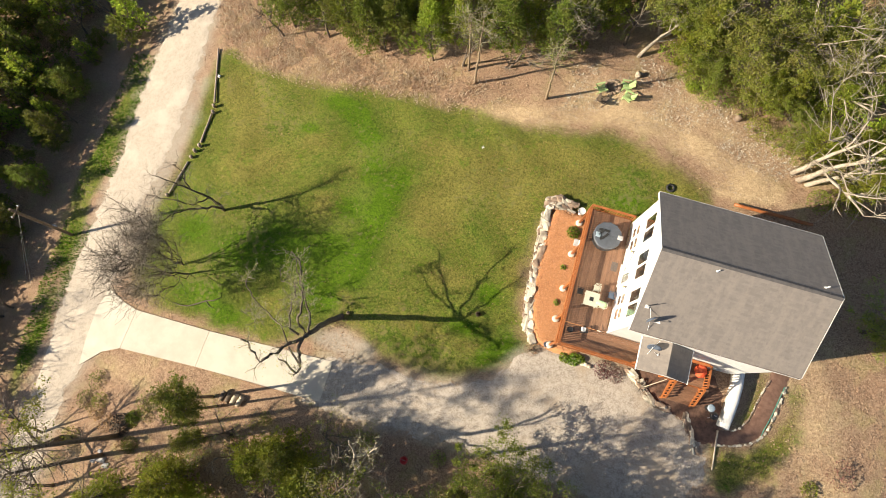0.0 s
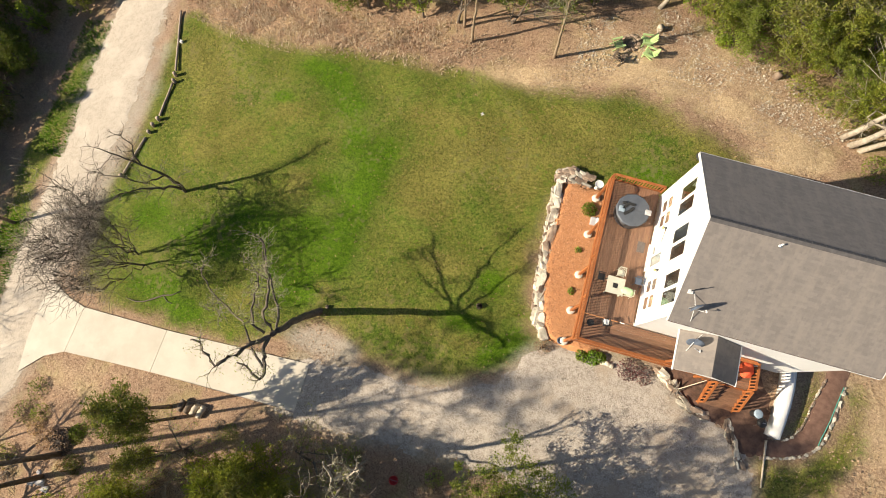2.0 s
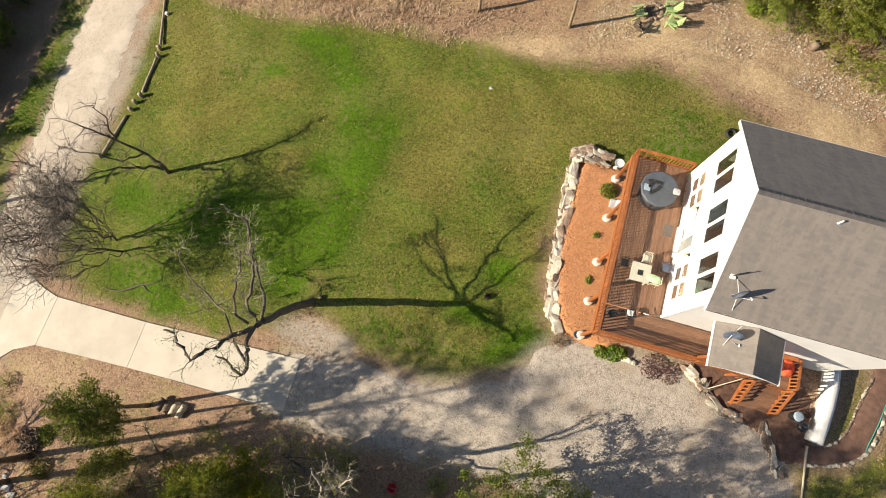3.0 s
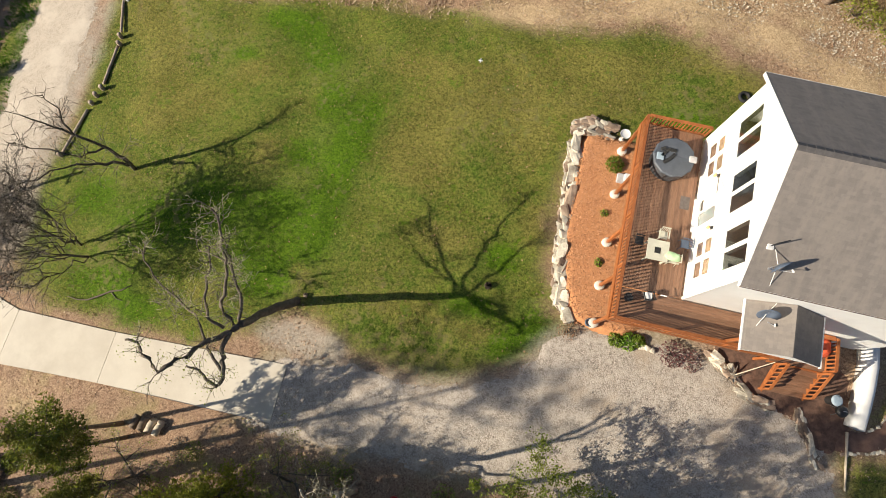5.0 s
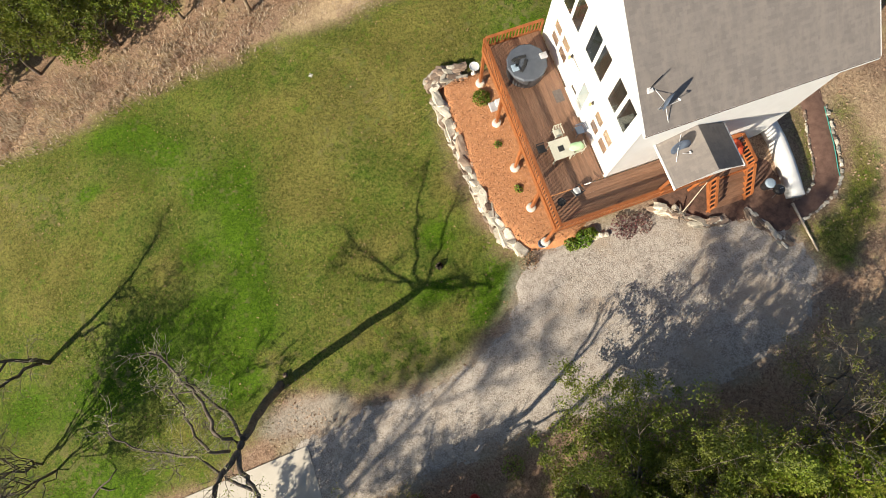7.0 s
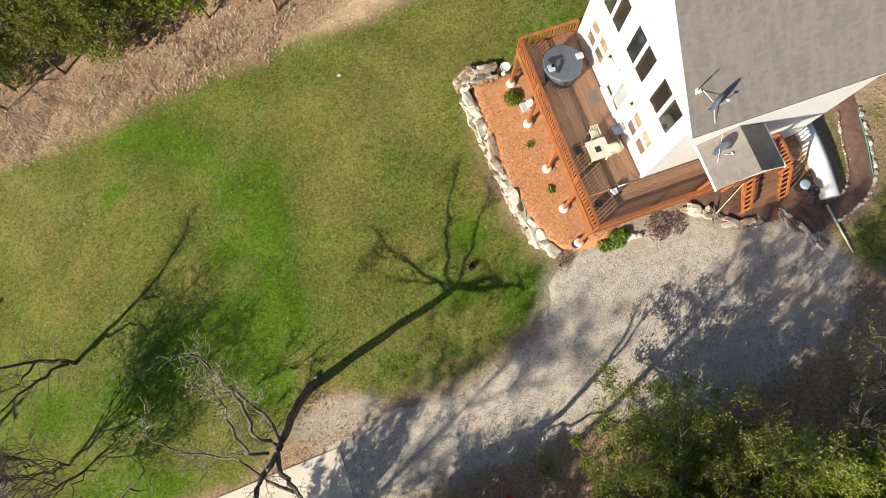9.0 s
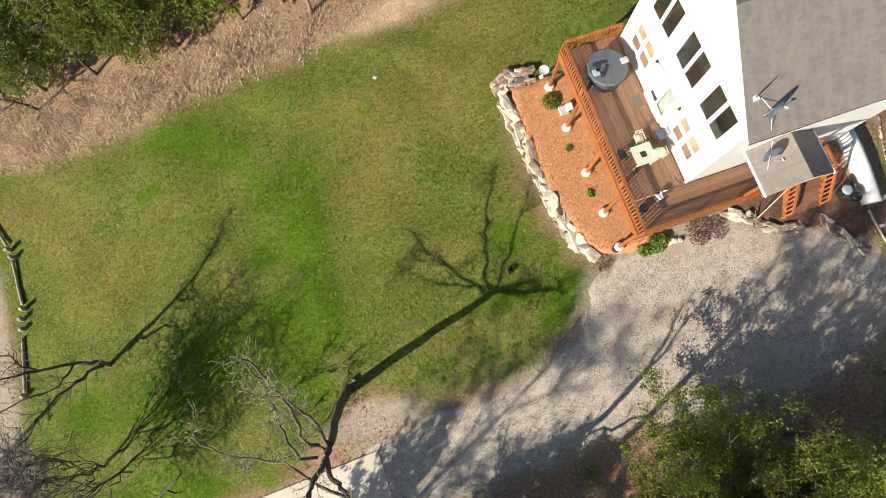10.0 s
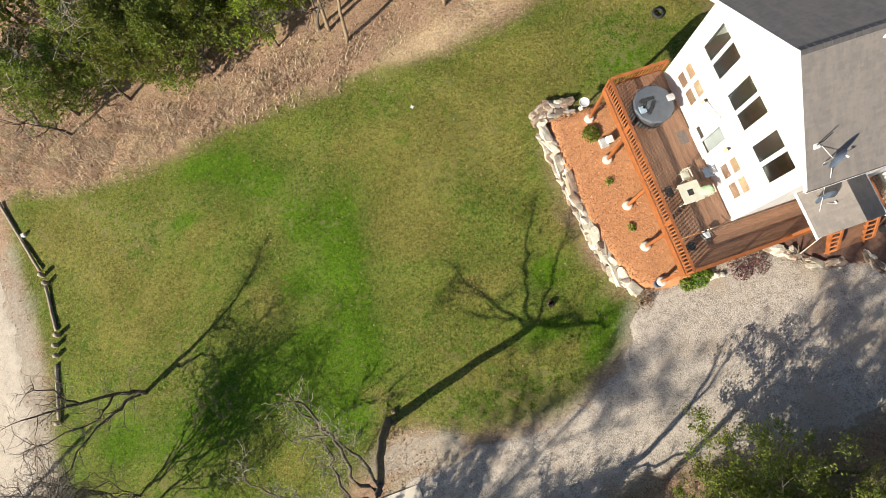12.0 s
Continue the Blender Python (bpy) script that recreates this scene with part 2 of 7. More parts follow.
def shingle_material():
    """Asphalt shingles: tabs of slightly different greys in staggered courses, weathered in streaks down the slope."""
    m, n, l, p = nodes_of("asphalt_shingle")
    pos = n.new("ShaderNodeTexCoord").outputs["UV"]
    brick = n.new("ShaderNodeTexBrick")
    brick.inputs["Scale"].default_value, brick.inputs["Mortar Size"].default_value = 1.0, 0.002
    brick.inputs["Brick Width"].default_value, brick.inputs["Row Height"].default_value = 0.31, 0.142
    brick.inputs["Color1"].default_value, brick.inputs["Color2"].default_value = (0.172, 0.150, 0.138, 1), (0.222, 0.194, 0.176, 1)
    brick.inputs["Mortar"].default_value = (0.155, 0.138, 0.129, 1)
    l.new(pos, brick.inputs["Vector"])
    v = n.new("ShaderNodeVectorMath")
    v.operation = "MULTIPLY"
    v.inputs[1].default_value = (1.3, 0.35, 1)
    l.new(pos, v.inputs[0])
    streak = noise_node(n, l, 1.6, 5, 0.65, v.outputs[0])
    grit = noise_node(n, l, 60, 3, 0.7, pos)
    blotch = noise_node(n, l, 4.5, 4, 0.7, pos)
    colour = mixed(n, l, ranged(n, l, streak, 0.42, 0.62, 0, 0.65), brick.outputs["Color"], (0.255, 0.220, 0.192))
    colour = mixed(n, l, ranged(n, l, blotch, 0.5, 0.68, 0, 0.35), colour, (0.128, 0.115, 0.108))
    colour = mixed(n, l, ranged(n, l, grit, 0.35, 0.7, 0, 0.35), colour, (0.28, 0.243, 0.214))
    l.new(colour, p.inputs["Base Color"])
    p.inputs["Roughness"].default_value = 0.9
    bumped(n, l, p, grit, 0.4, 0.008)
    return m


def glass_material(name, tint=(0.9, 0.95, 0.95)):
    m, n, l, p = nodes_of(name)
    p.inputs["Base Color"].default_value = (*tint, 1)
    p.inputs["Roughness"].default_value, p.inputs["IOR"].default_value = 0.02, 1.5
    p.inputs["Transmission Weight"].default_value = 1.0
    return m


M_GROUND = ground_material()
M_ROAD = gravel_material("crushed_limestone", (0.54, 0.465, 0.385), (0.36, 0.305, 0.25), (0.60, 0.53, 0.445))
M_PARK = gravel_material("parking_gravel", (0.53, 0.465, 0.40), (0.235, 0.195, 0.16), (0.42, 0.335, 0.255))
M_CONC = material("broom_finished_concrete", (0.49, 0.435, 0.36), (0.585, 0.53, 0.445), 0.85, 0.7, 40, bump=0.15, depth=0.004, stain=(0.44, 0.39, 0.315), vary=0.04)
M_SIDING = material("white_vinyl_siding", (0.78, 0.77, 0.75), (0.84, 0.83, 0.81), 0.5, 1.2, 30, bump=0.05, depth=0.004)
M_TRIM = material("white_painted_trim", (0.76, 0.75, 0.73), (0.85, 0.84, 0.82), 0.4, 3, 50, bump=0.05, depth=0.002)
M_SHINGLE = shingle_material()
M_DECK = material("red_stained_deck_board", (0.178, 0.091, 0.053), (0.285, 0.156, 0.095), 0.55, 2.5, 30, bump=0.25, depth=0.004, stain=(0.28, 0.16, 0.10), vary=0.16, stretch=(6, 0.8, 6))
M_RAIL = material("orange_stained_rail_wood", (0.27, 0.082, 0.024), (0.41, 0.138, 0.043), 0.5, 3, 30, bump=0.2, depth=0.003, stain=(0.30, 0.115, 0.045), vary=0.14)
M_GLASS = glass_material("window_glass")
# indoor dimness is put into the colour of the room surfaces
M_DARK = material("dim_interior_shade", (0.05, 0.043, 0.036), (0.085, 0.072, 0.06), 0.8, 2, 20, bump=0)
M_BLIND = material("tan_roller_blind", (0.175, 0.105, 0.06), (0.225, 0.14, 0.085), 0.8, 3, 60, bump=0.05, depth=0.002)
M_GREYBACK = material("grey_sheer_curtain", (0.13, 0.145, 0.15), (0.18, 0.195, 0.20), 0.8, 3, 60, bump=0.1, depth=0.004)
M_BROWNBACK = material("brown_curtain", (0.085, 0.043, 0.026), (0.125, 0.066, 0.04), 0.8, 3, 60, bump=0.1, depth=0.004)
M_ROCK = material("pale_limestone", (0.38, 0.335, 0.265), (0.74, 0.67, 0.55), 0.9, 2.2, 20, bump=0.8, depth=0.04, stain=(0.24, 0.20, 0.155), vary=0.28)
M_ROCK2 = material("brown_field_stone", (0.19, 0.13, 0.095), (0.40, 0.30, 0.22), 0.9, 2.2, 22, bump=0.6, depth=0.03, stain=(0.10, 0.07, 0.06), vary=0.3)
M_MULCH = material("orange_wood_mulch", (0.43, 0.18, 0.075), (0.60, 0.285, 0.125), 0.9, 5, 34, bump=0.5, depth=0.03, stain=(0.42, 0.19, 0.085), stretch=(1, 1, 1))
M_CHIP = material("wood_chip", (0.44, 0.19, 0.085), (0.66, 0.35, 0.18), 0.85, 8, 60, bump=0.1, depth=0.004)
M_BED_AND_GUTTER = material("brown_mulch_and_gutter_shade", (0.085, 0.045, 0.032), (0.19, 0.105, 0.072), 0.9, 4, 26, bump=0.8, depth=0.04)
M_PATH = material("brown_path_gravel", (0.13, 0.07, 0.05), (0.22, 0.125, 0.09), 0.9, 3, 26, bump=0.5, depth=0.02)
M_FOOT = material("pale_concrete_footing", (0.62, 0.55, 0.46), (0.78, 0.71, 0.61), 0.85, 4, 40, bump=0.2, depth=0.006)
M_WHITEWALL = material("white_coated_wall", (0.74, 0.73, 0.71), (0.82, 0.81, 0.79), 0.6, 1.5, 30, bump=0.1, depth=0.004)
M_BARK = material("grey_brown_bark", (0.075, 0.055, 0.042), (0.17, 0.135, 0.105), 0.9, 5, 40, bump=0.5, depth=0.02, where="object")
M_PALEBARK = material("pale_bark", (0.25, 0.205, 0.155), (0.48, 0.42, 0.34), 0.85, 3, 30, bump=0.3, depth=0.01, stain=(0.20, 0.16, 0.12), where="object")
M_PALETWIG = material("pale_olive_twig", (0.26, 0.23, 0.15), (0.42, 0.38, 0.26), 0.9, 6, 40, bump=0, where="object")
M_YOUNGBARK = material("light_brown_bark", (0.20, 0.145, 0.095), (0.33, 0.25, 0.17), 0.9, 5, 40, bump=0.4, depth=0.01, where="object")
M_TWIG = material("grey_twig", (0.16, 0.135, 0.11), (0.29, 0.245, 0.20), 0.9, 6, 40, bump=0, where="object")
M_LOG = material("weathered_log", (0.10, 0.072, 0.052), (0.20, 0.15, 0.11), 0.9, 4, 30, bump=0.5, depth=0.015)
M_FENCELOG = material("sun_bleached_log", (0.27, 0.20, 0.155), (0.46, 0.365, 0.29), 0.9, 4, 30, bump=0.5, depth=0.015)
M_PALEWOOD = material("bleached_wood", (0.46, 0.37, 0.27), (0.62, 0.53, 0.41), 0.8, 4, 30, bump=0.3, depth=0.01)
M_CEDAR = leafy("cedar_foliage", (0.175, 0.245, 0.028), (0.41, 0.47, 0.058), (0.30, 0.29, 0.052), 0.55)
M_CEDAR2 = leafy("deep_cedar_foliage", (0.100, 0.145, 0.022), (0.245, 0.290, 0.042), (0.205, 0.195, 0.044), 0.5)
M_YOUNGLEAF = leafy("young_leaf", (0.105, 0.135, 0.016), (0.25, 0.275, 0.036), (0.19, 0.195, 0.03), 0.4)
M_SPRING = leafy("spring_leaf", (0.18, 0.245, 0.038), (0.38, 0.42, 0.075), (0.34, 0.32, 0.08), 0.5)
M_DRYLEAF = leafy("dry_leaf", (0.30, 0.18, 0.09), (0.56, 0.38, 0.20), (0.44, 0.26, 0.13), 0.35)
M_GRASS = leafy("grass_blade", (0.09, 0.14, 0.018), (0.27, 0.24, 0.06), (0.16, 0.18, 0.032), 0.5)
M_LUSH = leafy("lush_grass_blade", (0.058, 0.132, 0.008), (0.15, 0.25, 0.016), (0.10, 0.18, 0.012), 0.45)
M_FERN = leafy("fern_leaf", (0.17, 0.29, 0.03), (0.36, 0.47, 0.075), (0.27, 0.36, 0.05), 0.55)
M_LITTERLEAF = leafy("litter_leaf", (0.34, 0.22, 0.135), (0.62, 0.46, 0.31), (0.48, 0.31, 0.20), 0.35)
M_DRYGRASS = leafy("dry_grass_blade", (0.46, 0.36, 0.26), (0.72, 0.60, 0.46), (0.50, 0.36, 0.27), 0.5)
M_RED_LEAF = leafy("red_barberry_leaf", (0.17, 0.065, 0.06), (0.29, 0.125, 0.115), (0.23, 0.105, 0.09), 0.4)
M_BLACK = material("black_powder_coat", (0.012, 0.012, 0.013), (0.03, 0.03, 0.032), 0.45, 4, 60, bump=0.05, depth=0.002)
M_RUBBER = material("black_rubber", (0.012, 0.012, 0.012), (0.035, 0.034, 0.033), 0.75, 6, 60, bump=0.1, depth=0.003)
M_SLATE = material("grey_tub_vinyl", (0.075, 0.084, 0.10), (0.105, 0.117, 0.14), 0.5, 2, 30, bump=0.1, depth=0.004, stain=(0.13, 0.142, 0.162))
M_TUBSIDE = material("dark_tub_cabinet", (0.05, 0.05, 0.055), (0.085, 0.085, 0.09), 0.5, 3, 30, bump=0.1, depth=0.004)
M_CREAM = material("cream_painted_metal", (0.50, 0.48, 0.38), (0.60, 0.58, 0.48), 0.4, 3, 40, bump=0.03, depth=0.001)
M_DISH = material("grey_blue_dish_paint", (0.075, 0.10, 0.15), (0.11, 0.14, 0.19), 0.45, 4, 40, bump=0.03, depth=0.001)
M_METAL = material("galvanised_steel", (0.55, 0.55, 0.56), (0.70, 0.70, 0.71), 0.35, 6, 60, metal=0.9, bump=0.05, depth=0.001)
M_LIME = material("lime_green_plastic", (0.36, 0.50, 0.20), (0.45, 0.60, 0.27), 0.45, 3, 40, bump=0.05, depth=0.002)
M_REDP = material("bright_red_plastic", (0.60, 0.03, 0.035), (0.75, 0.06, 0.05), 0.4, 3, 40, bump=0.05, depth=0.002)
M_REDCLOTH = material("red_orange_cloth", (0.62, 0.07, 0.03), (0.75, 0.14, 0.05), 0.8, 6, 40, bump=0.3, depth=0.02)
M_TEAL = material("teal_hose_rubber", (0.05, 0.30, 0.25), (0.08, 0.38, 0.31), 0.5, 3, 40, bump=0.05, depth=0.002)
M_GREYMAT = material("grey_door_mat", (0.11, 0.09, 0.08), (0.18, 0.15, 0.135), 0.9, 8, 90, bump=0.4, depth=0.006)
M_BLUELID = material("pale_blue_plastic", (0.26, 0.33, 0.40), (0.34, 0.42, 0.49), 0.45, 3, 40, bump=0.05, depth=0.002)
M_LAMPGLASS = material("amber_lamp_glass", (0.62, 0.45, 0.18), (0.75, 0.58, 0.28), 0.25, 4, 40, bump=0)
M_CUSHION = material("mint_green_cloth", (0.45, 0.66, 0.36), (0.55, 0.75, 0.46), 0.85, 5, 60, bump=0.3, depth=0.01)
M_LITTERBOX = material("grey_white_litter", (0.38, 0.36, 0.36), (0.55, 0.53, 0.53), 0.7, 4, 40, bump=0.1, depth=0.004)


# ---- building helpers ----
def world_of(ob):
    v = Vector()
    while ob:
        v += ob.location
        ob = ob.parent
    return v


def thing(name, at, label, category, group="", kind=""):
    """The Empty at a thing's base that carries its parts."""
    ob = new(name)
    ob.location, ob.empty_display_size = at, 0.2
    return tagged(ob, label, category, group, kind)


def finish(ob, mat, shade):
    ob.data.materials.append(mat)
    if shade:
        ob.data.polygons.foreach_set("use_smooth", [True] * len(ob.data.polygons))
    return ob


def part(name, bm, mat, parent=None, label="", shade=False):
    """Links a bmesh, built in world metres, as one mesh under its thing or part."""
    mesh = bpy.data.meshes.new(name)
    if parent:
        bmesh.ops.translate(bm, verts=bm.verts, vec=-world_of(parent))
    bmesh.ops.recalc_face_normals(bm, faces=bm.faces)
    bm.to_mesh(mesh)
    bm.free()
    ob = new(name, mesh)
    ob.parent = parent
    return tagged(finish(ob, mat, shade), label)


def alone(name, bm, mat, at, label, category, group="", kind="", shade=False):
    """A thing that is one mesh, its origin at its base."""
    mesh = bpy.data.meshes.new(name)
    bmesh.ops.translate(bm, verts=bm.verts, vec=-Vector(at))
    bmesh.ops.recalc_face_normals(bm, faces=bm.faces)
    bm.to_mesh(mesh)
    bm.free()
    ob = new(name, mesh)
    ob.location = at
    return tagged(finish(ob, mat, shade), label, category, group, kind)


def raw(name, verts, faces, mat, parent=None, label="", shade=False):
    mesh = bpy.data.meshes.new(name)
    mesh.from_pydata(np.asarray(verts).tolist(), [], [list(f) for f in faces])
    mesh.update()
    ob = new(name, mesh)
    ob.parent = parent
    return tagged(finish(ob, mat, shade), label)


def box(bm, x0, x1, y0, y1, z0, z1, bevel=0.0):
    m = Matrix.Translation(((x0 + x1) / 2, (y0 + y1) / 2, (z0 + z1) / 2)) @ Matrix.Diagonal((x1 - x0, y1 - y0, z1 - z0, 1))
    out = bmesh.ops.create_cube(bm, size=1, matrix=m)["verts"]
    if bevel:
        edges = list({e for v in out for e in v.link_edges})
        bmesh.ops.bevel(bm, geom=edges, offset=bevel, segments=1, affect="EDGES")
    return bm


def boxes(*rows, bevel=0.0):
    bm = bmesh.new()
    for r in rows:
        box(bm, *r, bevel=bevel)
    return bm


def bar(bm, a, b, w, h=None, up=(0, 0, 1)):
    """A straight bar from a to b, w wide and h high."""
    a, b = Vector(a), Vector(b)
    d = b - a
    q = d.to_track_quat("Y", "Z")
    m = Matrix.Translation((a + b) / 2) @ q.to_matrix().to_4x4() @ Matrix.Diagonal((w, d.length, h or w, 1))
    bmesh.ops.create_cube(bm, size=1, matrix=m)
    return bm


def rod(bm, a, b, r0, r1=None, n=8):
    a, b = Vector(a), Vector(b)
    d = b - a
    m = Matrix.Translation((a + b) / 2) @ d.to_track_quat("Z", "Y").to_matrix().to_4x4()
    bmesh.ops.create_cone(bm, cap_ends=True, segments=n, radius1=r0, radius2=r0 if r1 is None else r1, depth=d.length, matrix=m)
    return bm


def turned(bm, at, profile, n=20, closed=True):
    """A body of revolution about the vertical through at; profile: (radius, height) from the bottom."""
    rings = []
    for r, z in profile:
        rings.append([bm.verts.new((at[0] + r * math.cos(2 * math.pi * k / n), at[1] + r * math.sin(2 * math.pi * k / n), at[2] + z)) for k in range(n)])
    for a, b in zip(rings, rings[1:]):
        for k in range(n):
            bm.faces.new((a[k], a[(k + 1) % n], b[(k + 1) % n], b[k]))
    if closed:
        bm.faces.new(rings[0][::-1])
        bm.faces.new(rings[-1])
    return bm


def tube(verts, faces, pts, radii, n):
    """Adds a tapered tube along pts to the lists."""
    pts = [Vector(p) for p in pts]
    base = len(verts)
    for i, p in enumerate(pts):
        d = (pts[min(i + 1, len(pts) - 1)] - pts[max(i - 1, 0)]).normalized()
        u = d.orthogonal().normalized()
        w = d.cross(u)
        for k in range(n):
            a = 2 * math.pi * k / n
            verts.append(p + radii[i] * (math.cos(a) * u + math.sin(a) * w))
    for i in range(len(pts) - 1):
        for k in range(n):
            faces.append((base + i * n + k, base + i * n + (k + 1) % n, base + (i + 1) * n + (k + 1) % n, base + (i + 1) * n + k))
    faces.append(tuple(base + (len(pts) - 1) * n + k for k in range(n)))
    faces.append(tuple(base + k for k in reversed(range(n))))


def stone_mesh(name, seed, squash=0.6):
    """An angular ledge stone about one metre across: a block with its corners knocked off and its faces uneven."""
    rng = random.Random(seed)
    bm = bmesh.new()
    bmesh.ops.create_cube(bm, size=0.9)
    bmesh.ops.subdivide_edges(bm, edges=bm.edges[:], cuts=2, use_grid_fill=True)
    cuts = [(Vector((rng.gauss(0, 1), rng.gauss(0, 1), rng.gauss(0, 0.8))).normalized(), rng.uniform(0.36, 0.52)) for _ in range(8)]
    for v in bm.verts:
        for d, far in cuts:
            over = v.co.dot(d) - far
            if over > 0:
                v.co -= over * d
        v.co += 0.09 * noise.noise_vector(v.co * 2.2 + Vector((seed * 3.7, 0, 0)))
        v.co.z *= squash
    mesh = bpy.data.meshes.new(name)
    bm.to_mesh(mesh)
    bm.free()
    return mesh


STONES = [stone_mesh("stone", s, 0.5 + 0.1 * (s % 3)) for s in range(9)]


def lay_stone(parent, at, size, turn, mat, rng, stretch=1.0):
    mesh = STONES[rng.randrange(len(STONES))]
    key = mesh.name + mat.name
    if key not in STONE_SETS:
        copy = mesh.copy()
        copy.materials.clear()
        copy.materials.append(mat)
        STONE_SETS[key] = copy
    ob = new("stone", STONE_SETS[key])
    ob.parent = parent
    ob.location = Vector(at) - world_of(parent)
    ob.rotation_euler = (rng.uniform(-0.2, 0.2), rng.uniform(-0.2, 0.2), turn)
    ob.scale = (size * stretch, size, size * rng.uniform(0.75, 1.1))
    return ob


STONE_SETS = {}

# ---- ground ----
def axis(lo, hi, a, b, step):
    """Fine steps from a to b, and ever wider ones out to lo and hi."""
    mid = list(np.arange(a, b + step / 2, step))
    out, s, v = [], step, b
    while v < hi:
        s *= 1.35
        v += s
        out.append(min(v, hi))
    low, s, v = [], step, a
    while v > lo:
        s *= 1.35
        v -= s
        low.append(max(v, lo))
    return np.array(low[::-1] + mid + out)


def blobs(x, y, rows):
    """Soft patches (x, y, radius along x, radius along y), added up."""
    total = np.zeros_like(x)
    for cx, cy, rx, ry in rows:
        total += np.exp(-(((x - cx) / rx) ** 2 + ((y - cy) / ry) ** 2))
    return np.clip(total, 0, 1.2)


LUSH = [(-22.2, 1.5, 2.3, 1.3), (-19.3, 0.2, 1.8, 0.9), (-12.2, 4.7, 1.9, 1.3), (-11.3, 3.4, 1.3, 0.9), (-9.5, 6.6, 1.3, 1.5), (-9.3, 9.0, 1.2, 1.8), (-9.2, 11.9, 1.1, 2.0), (-8.8, 14.6, 1.2, 1.9),
        (-10.9, 15.4, 0.9, 1.4), (-12.4, 18.6, 1.6, 1.2), (-14.0, 20.2, 1.5, 1.0), (-15.8, 21.2, 1.8, 0.8), (-18.0, 18.2, 0.9, 0.5), (2.5, 2.6, 1.0, 1.2), (3.7, 4.1, 0.8, 1.2), (1.3, 7.5, 1.0, 0.8),
        (9.8, 17.6, 1.6, 0.7), (-16.8, 7.2, 3.2, 1.8), (-20.5, 5.6, 2.6, 1.8), (-11.6, 11.8, 1.0, 1.1), (-12.2, 8.0, 1.4, 1.4), (-25.2, 6.6, 1.6, 1.2), (0.2, 4.6, 1.3, 0.6)]
TAN = [(0.5, 18.4, 4.0, 2.4), (5.0, 18.6, 3.4, 2.2), (-3.5, 16.4, 3.0, 2.2), (-20.3, 14.5, 3.0, 1.6), (-23.9, 17.2, 2.2, 3.0), (-17.0, 17.1, 1.8, 1.2), (-23.4, 12.7, 2.6, 1.6), (-14.2, 11.5, 1.4, 1.4), (-5.0, 13.4, 2.2, 1.6), (-4.2, 11.6, 2.2, 1.4), (-3.2, 3.7, 2.4, 1.0), (1.5, 15.0, 1.6, 2.6),
       (-9.8, 4.4, 1.0, 0.8), (2.8, 9.8, 1.0, 1.6), (-6.2, 18.7, 2.4, 1.0), (-27, 21, 3, 3), (21.5, -0.6, 3, 2), (23.6, 4, 1.5, 3), (-8.5, 2.5, 1.4, 1.0), (1.0, 3.2, 1.6, 0.7), (-15.0, 2.2, 1.6, 1.0), (-2.0, 8.0, 2.4, 1.2), (4.5, 20.6, 3.0, 0.9), (13.8, 20.0, 2.2, 1.5), (10.4, 21.6, 2.4, 1.0)]


TRAIL = [(-1.0, 23.0, 2.2, 0.7), (1.4, 23.4, 1.8, 0.9), (4.6, 24.4, 2.2, 0.9), (7.8, 25.2, 1.8, 1.0), (11.0, 24.8, 2.0, 0.9), (13.8, 23.9, 1.8, 0.9), (16.3, 22.8, 1.7, 0.9), (18.4, 21.9, 1.5, 0.9), (20.0, 21.0, 1.4, 0.9),
         (17.2, 20.6, 1.6, 0.7), (7.0, 26.8, 1.6, 0.8), (-38.5, 21, 1.2, 1.2), (-24, -3.2, 3, 1)]


